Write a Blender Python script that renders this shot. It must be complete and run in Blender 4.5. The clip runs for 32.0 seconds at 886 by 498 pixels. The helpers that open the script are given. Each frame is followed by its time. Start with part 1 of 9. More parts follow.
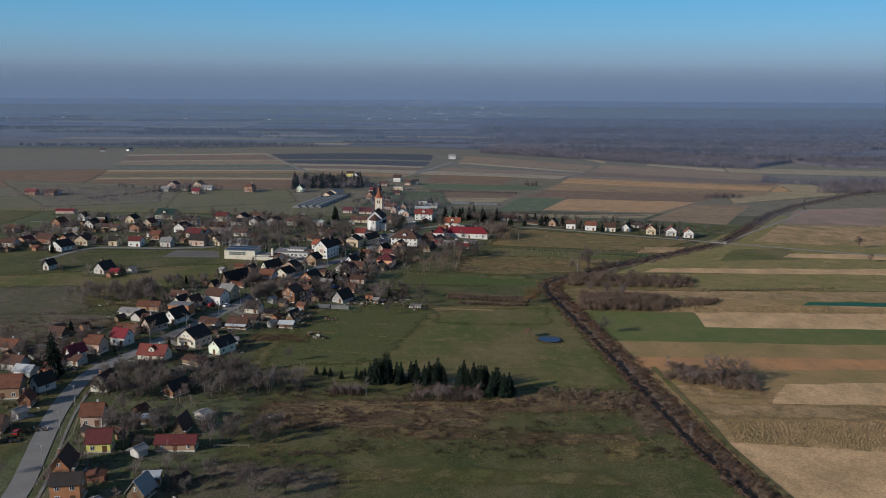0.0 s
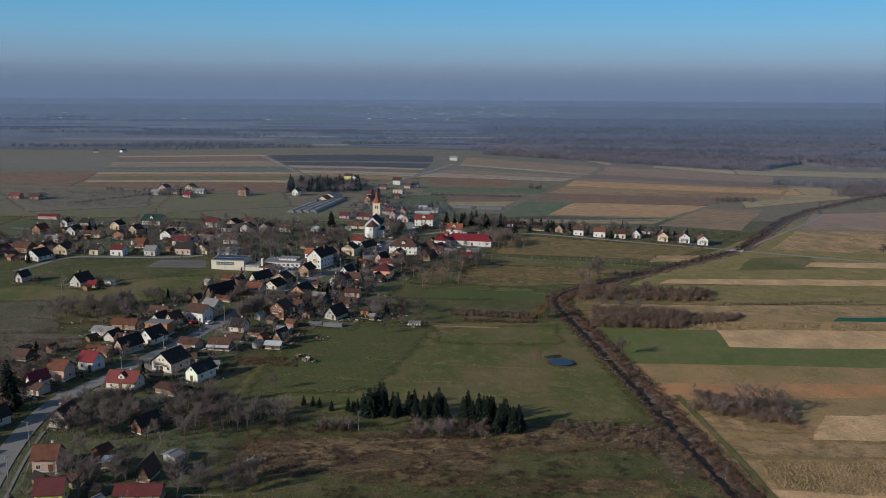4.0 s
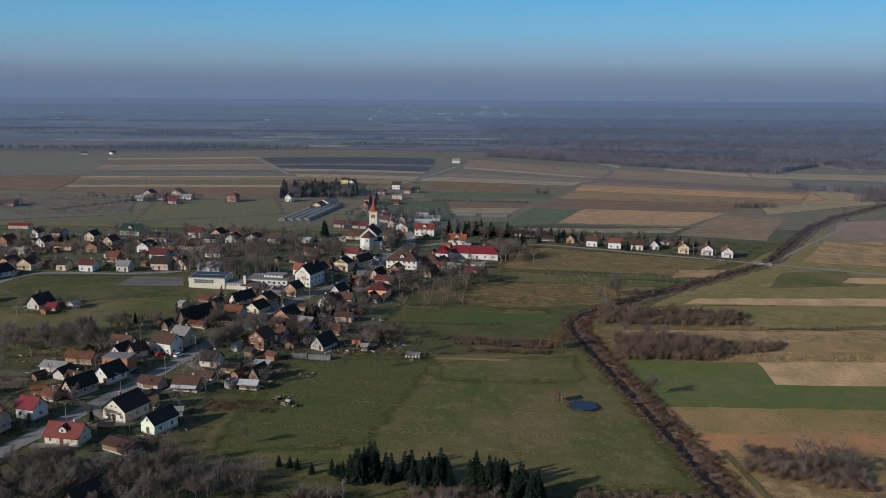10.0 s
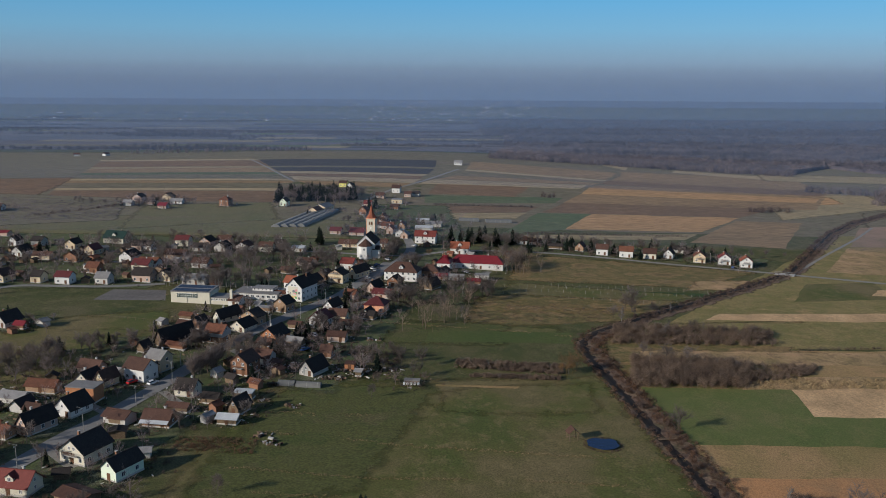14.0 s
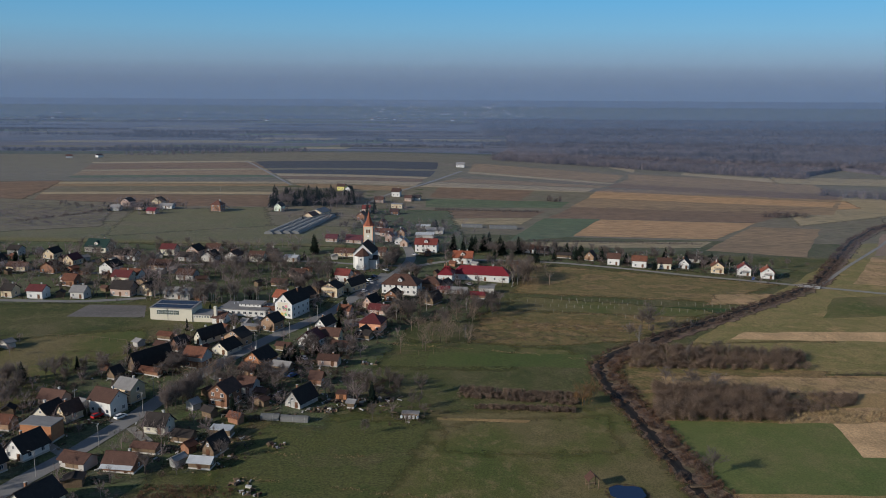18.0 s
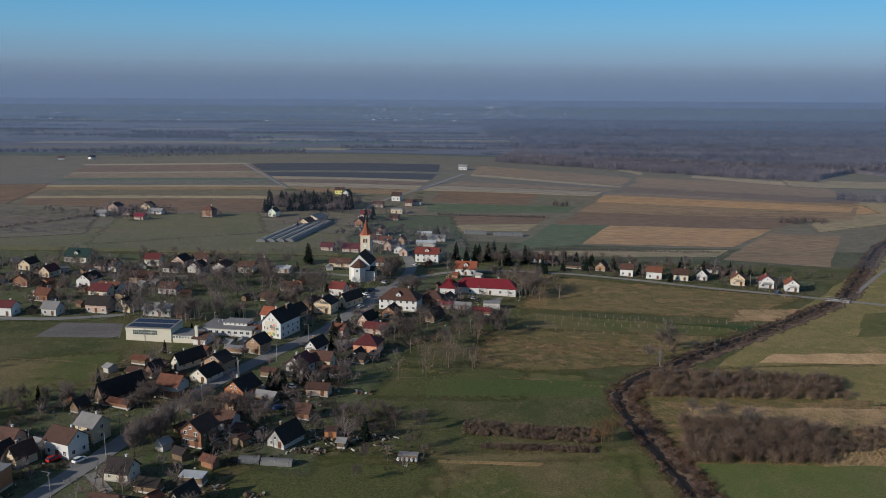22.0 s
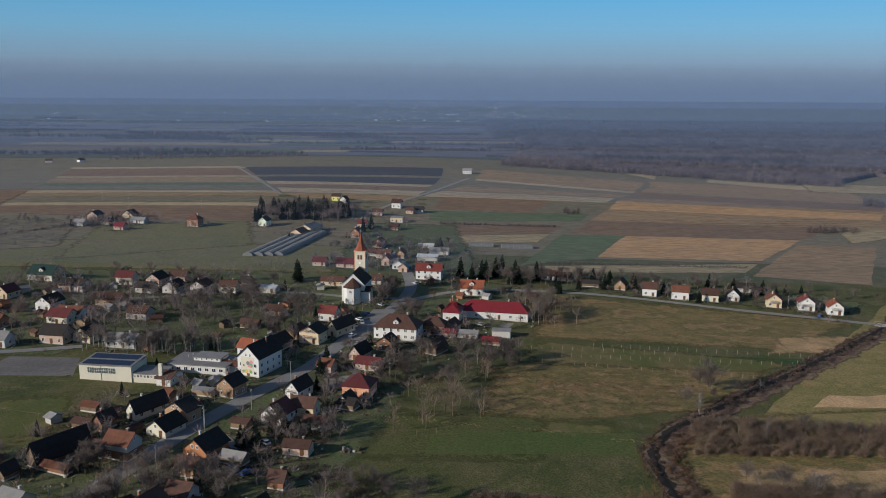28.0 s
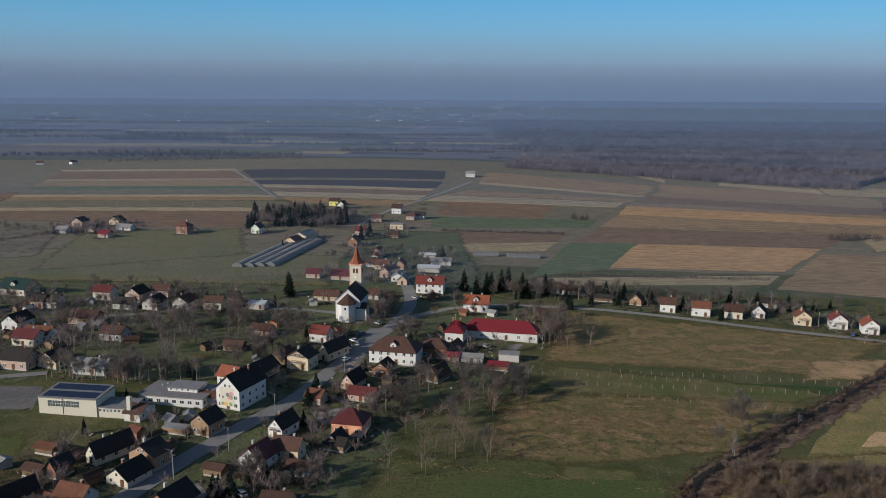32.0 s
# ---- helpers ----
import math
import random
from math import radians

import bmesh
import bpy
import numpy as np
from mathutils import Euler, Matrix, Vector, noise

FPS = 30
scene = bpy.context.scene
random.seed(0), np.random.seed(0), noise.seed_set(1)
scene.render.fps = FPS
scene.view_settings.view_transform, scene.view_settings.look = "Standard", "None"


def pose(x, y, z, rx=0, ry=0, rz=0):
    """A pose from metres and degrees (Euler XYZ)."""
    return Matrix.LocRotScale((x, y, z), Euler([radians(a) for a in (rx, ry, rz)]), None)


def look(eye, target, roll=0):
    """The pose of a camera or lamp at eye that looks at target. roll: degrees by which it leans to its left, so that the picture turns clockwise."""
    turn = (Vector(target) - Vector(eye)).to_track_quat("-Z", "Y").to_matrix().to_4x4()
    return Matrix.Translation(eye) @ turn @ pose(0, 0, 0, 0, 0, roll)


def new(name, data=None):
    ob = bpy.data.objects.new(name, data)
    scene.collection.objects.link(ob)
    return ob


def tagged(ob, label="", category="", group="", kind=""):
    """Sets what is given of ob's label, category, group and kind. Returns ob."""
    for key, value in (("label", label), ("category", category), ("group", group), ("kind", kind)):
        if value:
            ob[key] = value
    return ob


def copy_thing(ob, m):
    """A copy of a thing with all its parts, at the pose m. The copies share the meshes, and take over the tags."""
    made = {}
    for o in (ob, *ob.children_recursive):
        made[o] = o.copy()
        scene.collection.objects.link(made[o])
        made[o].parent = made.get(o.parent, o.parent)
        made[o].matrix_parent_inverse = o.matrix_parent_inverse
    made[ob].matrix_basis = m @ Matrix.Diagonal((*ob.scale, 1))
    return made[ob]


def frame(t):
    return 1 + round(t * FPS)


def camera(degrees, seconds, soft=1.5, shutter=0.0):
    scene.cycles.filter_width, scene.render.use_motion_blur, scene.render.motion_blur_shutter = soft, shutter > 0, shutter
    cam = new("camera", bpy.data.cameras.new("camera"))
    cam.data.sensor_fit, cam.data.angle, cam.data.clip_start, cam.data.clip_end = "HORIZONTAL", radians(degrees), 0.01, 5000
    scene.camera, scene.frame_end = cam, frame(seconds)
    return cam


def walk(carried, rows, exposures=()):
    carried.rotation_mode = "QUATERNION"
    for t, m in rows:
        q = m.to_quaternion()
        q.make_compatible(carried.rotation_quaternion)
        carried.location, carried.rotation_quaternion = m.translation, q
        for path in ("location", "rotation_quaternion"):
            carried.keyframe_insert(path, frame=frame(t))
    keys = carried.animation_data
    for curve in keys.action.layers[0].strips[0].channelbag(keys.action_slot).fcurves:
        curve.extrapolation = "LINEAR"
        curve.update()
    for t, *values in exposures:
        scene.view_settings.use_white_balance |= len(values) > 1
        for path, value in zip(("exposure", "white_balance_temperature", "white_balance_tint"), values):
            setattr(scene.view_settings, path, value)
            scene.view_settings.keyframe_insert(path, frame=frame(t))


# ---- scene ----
# ---- the camera and its flight ----
cam = camera(55.189, 32.0, soft=0.9)
PATH = [
    (0.0, look((-0.000, 0.000, 110.000), (0.572, 98.288, 91.583), 0.338)),
    (2.0, look((-0.056, 17.020, 109.788), (0.470, 115.308, 91.370), 0.338)),
    (4.0, look((-0.112, 33.978, 109.595), (0.360, 132.266, 91.176), 0.338)),
    (6.0, look((-0.169, 50.879, 109.422), (0.243, 149.167, 91.001), 0.338)),
    (8.0, look((-0.225, 67.732, 109.268), (0.119, 166.019, 90.846), 0.338)),
    (10.0, look((-0.281, 84.542, 109.133), (-0.013, 182.830, 90.709), 0.338)),
    (12.0, look((-0.337, 101.318, 109.017), (-0.151, 199.606, 90.592), 0.338)),
    (14.0, look((-0.394, 118.066, 108.920), (-0.297, 216.353, 90.494), 0.338)),
    (16.0, look((-0.450, 134.793, 108.843), (-0.450, 233.080, 90.416), 0.338)),
    (18.0, look((-0.506, 151.506, 108.784), (-0.610, 249.793, 90.356), 0.338)),
    (20.0, look((-0.562, 168.213, 108.745), (-0.777, 266.500, 90.316), 0.338)),
    (22.0, look((-0.619, 184.920, 108.725), (-0.952, 283.206, 90.295), 0.338)),
    (24.0, look((-0.675, 201.635, 108.725), (-1.133, 299.920, 90.293), 0.338)),
    (26.0, look((-0.731, 218.364, 108.743), (-1.322, 316.649, 90.310), 0.338)),
    (28.0, look((-0.787, 235.115, 108.781), (-1.518, 333.398, 90.347), 0.338)),
    (30.0, look((-0.844, 251.894, 108.838), (-1.722, 350.176, 90.402), 0.338)),
    (32.0, look((-0.900, 268.709, 108.914), (-1.932, 366.990, 90.477), 0.338)),
]
walk(cam, PATH)

# ---- light: low winter sun from the side, clear sky over a bank of haze ----
SUN_AZ, SUN_EL = 211.0, 20.5      # direction the light comes from: degrees from +x, and height
world = bpy.data.worlds.new("winter_sky")
scene.world = world
world.use_nodes = True
wn, wl = world.node_tree.nodes, world.node_tree.links
wn.clear()
w_out = wn.new("ShaderNodeOutputWorld")
w_bg = wn.new("ShaderNodeBackground")
w_sky = wn.new("ShaderNodeTexSky")
w_sky.sky_type, w_sky.sun_disc = "NISHITA", False
w_sky.sun_elevation, w_sky.sun_rotation = radians(SUN_EL), radians(90.0 - SUN_AZ)
w_sky.air_density, w_sky.dust_density, w_sky.ozone_density = 1.0, 0.6, 3.5
w_bg.inputs["Strength"].default_value = 0.088
w_haze = wn.new("ShaderNodeBackground")
w_haze.inputs["Strength"].default_value = 1.1
w_tc = wn.new("ShaderNodeTexCoord")
w_sep = wn.new("ShaderNodeSeparateXYZ")
w_ramp = wn.new("ShaderNodeValToRGB")
w_map = wn.new("ShaderNodeMapRange")
w_map.inputs["From Min"].default_value, w_map.inputs["From Max"].default_value = -0.05, 0.20
w_fac = wn.new("ShaderNodeValToRGB")
w_mix = wn.new("ShaderNodeMixShader")
w_side = wn.new("ShaderNodeMapRange")      # the bank is a little brighter on the side away from the sun
w_side.inputs["From Min"].default_value, w_side.inputs["From Max"].default_value = -1.0, 1.0
w_side.inputs["To Min"].default_value, w_side.inputs["To Max"].default_value = 0.91, 1.40
wl.new(w_tc.outputs["Generated"], w_sep.inputs[0])
wl.new(w_sep.outputs["X"], w_side.inputs["Value"])
wl.new(w_side.outputs[0], w_haze.inputs["Strength"])
wl.new(w_sep.outputs["Z"], w_map.inputs["Value"])
wl.new(w_map.outputs[0], w_ramp.inputs[0])
wl.new(w_map.outputs[0], w_fac.inputs[0])
wl.new(w_ramp.outputs[0], w_haze.inputs["Color"])
wl.new(w_sky.outputs[0], w_bg.inputs["Color"])
wl.new(w_fac.outputs[0], w_mix.inputs[0])
wl.new(w_haze.outputs[0], w_mix.inputs[1])
wl.new(w_bg.outputs[0], w_mix.inputs[2])
wl.new(w_mix.outputs[0], w_out.inputs[0])


def stops(ramp, *rows):
    els = ramp.color_ramp.elements
    while len(els) > 1:
        els.remove(els[-1])
    for i, (p, c) in enumerate(rows):
        e = els[0] if i == 0 else els.new(p)
        e.position, e.color = p, (*c, 1)


def srgb(r, g, b):
    return tuple(((v / 255 + 0.055) / 1.055) ** 2.4 if v > 10 else v / 255 / 12.92 for v in (r, g, b))


# the haze bank lies on the horizon and thins out into the blue above it
stops(w_ramp, (0.0, srgb(100, 118, 144)), (0.15, srgb(105, 122, 146)), (0.20, srgb(110, 126, 148)), (0.253, srgb(118, 134, 153)), (0.29, srgb(126, 146, 166)),
      (0.333, srgb(127, 155, 177)), (0.465, srgb(112, 162, 194)), (0.63, srgb(90, 159, 204)), (0.80, srgb(82, 155, 206)), (1.0, srgb(74, 146, 202)))
stops(w_fac, (0.0, (0, 0, 0)), (0.80, (0, 0, 0)), (1.0, (1, 1, 1)))

sun = bpy.data.lights.new("sun", "SUN")
sun.energy, sun.angle, sun.color = 4.2, radians(0.6), (1.0, 0.925, 0.825)
sun_ob = new("sun", sun)
_d = Vector((math.cos(radians(SUN_AZ)) * math.cos(radians(SUN_EL)), math.sin(radians(SUN_AZ)) * math.cos(radians(SUN_EL)), math.sin(radians(SUN_EL))))
sun_ob.matrix_world = look(_d * 500, (0, 0, 0))


# ---- materials ----
def mat(name, base, rough=0.85, var=0.25, scale=0.5, fine=6.0, bump=0.3, second=None, metal=0.0, per=0.0, island=0.0, wave=None, stretch=None, tuft=None, thin=0.0):
    """A weathered surface: base colour, a second tone in large patches, fine grain and relief; per: change from object to object."""
    m = bpy.data.materials.new(name)
    m.use_nodes = True
    nt = m.node_tree
    n, l = nt.nodes, nt.links
    b = n["Principled BSDF"]
    b.inputs["Roughness"].default_value, b.inputs["Metallic"].default_value = rough, metal
    b.inputs["Specular IOR Level"].default_value = 0.25
    tc = n.new("ShaderNodeNewGeometry")
    big = n.new("ShaderNodeTexNoise")
    big.inputs["Scale"].default_value, big.inputs["Detail"].default_value, big.inputs["Roughness"].default_value = scale, 8, 0.62
    small = n.new("ShaderNodeTexNoise")
    small.inputs["Scale"].default_value, small.inputs["Detail"].default_value = fine, 3
    place = tc.outputs["Position"]
    if stretch:
        mp = n.new("ShaderNodeMapping")
        mp.inputs["Scale"].default_value, mp.inputs["Rotation"].default_value = (stretch, 1, 1), (0, 0, radians(4))
        l.new(place, mp.inputs["Vector"])
        place = mp.outputs[0]
        small.inputs["Detail"].default_value, small.inputs["Roughness"].default_value = 6, 0.72
    for t in (big, small):
        l.new(place, t.inputs["Vector"])
    ramp = n.new("ShaderNodeValToRGB")
    tones = [base] + (list(second) if isinstance(second, list) else [second or tuple(c * (1 - var) for c in base)])
    stops(ramp, *((0.36 + 0.28 * i / (len(tones) - 1), c) for i, c in enumerate(tones)))
    l.new(big.outputs["Fac"], ramp.inputs[0])
    hsv = n.new("ShaderNodeHueSaturation")
    l.new(ramp.outputs[0], hsv.inputs["Color"])
    if tuft:
        mid, mt, mx = n.new("ShaderNodeTexNoise"), n.new("ShaderNodeMapRange"), n.new("ShaderNodeMix")
        mid.inputs["Scale"].default_value, mid.inputs["Detail"].default_value, mid.inputs["Roughness"].default_value = tuft[2], 10, 0.74
        mt.inputs["From Min"].default_value, mt.inputs["From Max"].default_value, mt.inputs["To Max"].default_value = 0.50, 0.66, tuft[1]
        mx.data_type = "RGBA"
        l.new(place, mid.inputs["Vector"])
        l.new(mid.outputs["Fac"], mt.inputs["Value"])
        l.new(mt.outputs[0], mx.inputs["Factor"])
        l.new(ramp.outputs[0], mx.inputs["A"])
        mx.inputs["B"].default_value = (*tuft[0], 1)
        l.new(mx.outputs["Result"], hsv.inputs["Color"])
    mr = n.new("ShaderNodeMapRange")
    mr.inputs["From Min"].default_value, mr.inputs["From Max"].default_value = (0.36, 0.64) if stretch else (0.25, 0.75)
    mr.inputs["To Min"].default_value, mr.inputs["To Max"].default_value = 1 - var, 1 + var
    l.new(small.outputs["Fac"], mr.inputs["Value"])
    value = mr.outputs[0]
    for amount, node, out in ((per, "ShaderNodeObjectInfo", "Random"), (island, "ShaderNodeNewGeometry", "Random Per Island")):
        if amount:
            oi = n.new(node)
            m2 = n.new("ShaderNodeMapRange")
            m2.inputs["To Min"].default_value, m2.inputs["To Max"].default_value = 1 - amount, 1 + amount
            l.new(oi.outputs[out], m2.inputs["Value"])
            mu = n.new("ShaderNodeMath")
            mu.operation = "MULTIPLY"
            l.new(value, mu.inputs[0])
            l.new(m2.outputs[0], mu.inputs[1])
            value = mu.outputs[0]
    if wave:
        wt = n.new("ShaderNodeTexWave")
        wt.wave_type, wt.bands_direction = "BANDS", wave[0]
        wt.inputs["Scale"].default_value, wt.inputs["Distortion"].default_value = wave[1], wave[3]
        wt.inputs["Detail"].default_value = 2
        l.new(tc.outputs["Position"], wt.inputs["Vector"])
        m3 = n.new("ShaderNodeMapRange")
        m3.inputs["To Min"].default_value, m3.inputs["To Max"].default_value = 1 - wave[2], 1 + wave[2]
        l.new(wt.outputs["Fac"], m3.inputs["Value"])
        mu = n.new("ShaderNodeMath")
        mu.operation = "MULTIPLY"
        l.new(value, mu.inputs[0])
        l.new(m3.outputs[0], mu.inputs[1])
        value = mu.outputs[0]
    l.new(value, hsv.inputs["Value"])
    l.new(hsv.outputs[0], b.inputs["Base Color"])
    if thin:
        back, both = n.new("ShaderNodeBsdfTranslucent"), n.new("ShaderNodeMixShader")
        both.inputs[0].default_value = thin
        l.new(hsv.outputs[0], back.inputs["Color"])
        l.new(b.outputs[0], both.inputs[1])
        l.new(back.outputs[0], both.inputs[2])
        l.new(both.outputs[0], next(k for k in n if k.type == "OUTPUT_MATERIAL").inputs["Surface"])
    if bump:
        bp = n.new("ShaderNodeBump")
        bp.inputs["Strength"].default_value, bp.inputs["Distance"].default_value = bump, 0.1
        l.new(small.outputs["Fac"], bp.inputs["Height"])
        l.new(bp.outputs[0], b.inputs["Normal"])
    return m


WALL = {
    "white": mat("white_render", (0.631, 0.623, 0.599), var=0.07, scale=0.25, per=0.05),
    "cream": mat("cream_render", (0.613, 0.572, 0.464), var=0.08, scale=0.25, per=0.06),
    "beige": mat("beige_render", (0.62, 0.50, 0.34), var=0.10, scale=0.3, per=0.08),
    "yellow": mat("yellow_render", (0.70, 0.64, 0.20), var=0.06, scale=0.3),
    "green": mat("pale_green_render", (0.68, 0.76, 0.62), var=0.06, scale=0.3),
    "salmon": mat("salmon_render", (0.74, 0.36, 0.22), var=0.08, scale=0.3),
    "pink": mat("faded_pink_render", (0.493, 0.357, 0.289), var=0.12, scale=0.4),
    "grey": mat("grey_render", (0.48, 0.46, 0.43), var=0.14, scale=0.4, per=0.12),
    "brick": mat("bare_orange_brick", (0.276, 0.141, 0.086), var=0.20, scale=0.8, per=0.12, wave=("Z", 4.0, 0.10, 0.4)),
    "tan": mat("tan_hollow_brick", (0.356, 0.234, 0.150), var=0.18, scale=0.8, per=0.10, wave=("Z", 4.0, 0.10, 0.4)),
    "orange": mat("orange_hollow_brick", (0.400, 0.180, 0.090), var=0.15, scale=0.7, wave=("Z", 4.0, 0.12, 0.4)),
    "wood": mat("weathered_boards", (0.20, 0.14, 0.09), var=0.3, scale=1.0, per=0.2, wave=("X", 6.0, 0.2, 0.6)),
    "teal": mat("teal_cladding", (0.10, 0.36, 0.30), var=0.1),
}
ROOF = {
    "black": mat("dark_charcoal_tiles", (0.040, 0.033, 0.031), rough=0.92, var=0.25, scale=0.6, per=0.2, wave=("Z", 9.0, 0.2, 0.3)),
    "brown": mat("dark_brown_tiles", (0.090, 0.047, 0.035), rough=0.75, var=0.25, scale=0.6, per=0.2, wave=("Z", 9.0, 0.2, 0.3)),
    "maroon": mat("maroon_tiles", (0.115, 0.029, 0.029), rough=0.6, var=0.18, scale=0.5, per=0.1, wave=("Z", 9.0, 0.15, 0.3)),
    "red": mat("red_tiles", (0.170, 0.042, 0.034), rough=0.65, var=0.2, scale=0.5, per=0.12, wave=("Z", 9.0, 0.15, 0.3)),
    "crimson": mat("crimson_sheet", (0.180, 0.022, 0.029), rough=0.5, var=0.14, scale=0.4, wave=("X", 8.0, 0.1, 0.1)),
    "orange": mat("orange_tiles", (0.262, 0.082, 0.045), rough=0.7, var=0.18, scale=0.5, per=0.08, wave=("Z", 9.0, 0.15, 0.3)),
    "terra": mat("old_terracotta_tiles", (0.155, 0.064, 0.040), rough=0.85, var=0.3, scale=0.5, per=0.15, wave=("Z", 9.0, 0.2, 0.3)),
    "grey": mat("grey_sheet_roof", (0.25, 0.24, 0.235), rough=0.6, var=0.2, scale=0.4, per=0.15),
    "light": mat("pale_metal_roof", (0.46, 0.48, 0.50), rough=0.5, var=0.15, scale=0.4),
    "teal": mat("teal_roof", (0.022, 0.046, 0.038), rough=0.5, var=0.12),
}
M_GLASS = mat("window_glass", (0.035, 0.045, 0.06), rough=0.12, var=0.1, bump=0)
M_FRAME = mat("white_window_frame", (0.75, 0.74, 0.72), rough=0.5, var=0.05, bump=0)
M_DOOR = mat("brown_door_wood", (0.14, 0.07, 0.04), rough=0.5, var=0.2)
M_BARK = mat("grey_brown_bark", (0.130, 0.106, 0.090), var=0.3, scale=2.0)
M_TWIG = mat("bare_twigs", (0.225, 0.184, 0.164), var=0.25, per=0.3, thin=0.5, bump=0)
M_TWIG2 = mat("rusty_twigs", (0.30, 0.185, 0.095), var=0.25, per=0.2, thin=0.5, bump=0)
M_BIRCH = mat("birch_bark", (0.313, 0.286, 0.266), var=0.3, scale=3.0)
M_SPRUCE = mat("spruce_needles", (0.014, 0.027, 0.017), var=0.45, per=0.35, scale=1.0, bump=0)
M_SHRUB = mat("bare_shrub_twigs", (0.172, 0.122, 0.100), var=0.35, scale=0.12, second=(0.111, 0.079, 0.066), island=0.4, thin=0.5, bump=0)
M_GRASS = mat("winter_grass", (0.053, 0.064, 0.018), second=[(0.070, 0.076, 0.023), (0.090, 0.086, 0.032), (0.116, 0.100, 0.046)], var=0.55, scale=0.035, fine=1.5, bump=0.5, stretch=1.2, tuft=((0.150, 0.124, 0.058), 0.75, 0.16))
M_ASPHALT = mat("worn_asphalt", (0.232, 0.224, 0.214), var=0.15, scale=0.15, fine=3, rough=0.9)
M_GRAVEL = mat("pale_gravel", (0.28, 0.26, 0.23), var=0.2, scale=0.3, fine=4)
M_CONCRETE = mat("grey_concrete", (0.42, 0.41, 0.39), var=0.15, scale=0.5)
M_POLE = mat("pole_concrete", (0.33, 0.32, 0.30), var=0.15, scale=0.5)
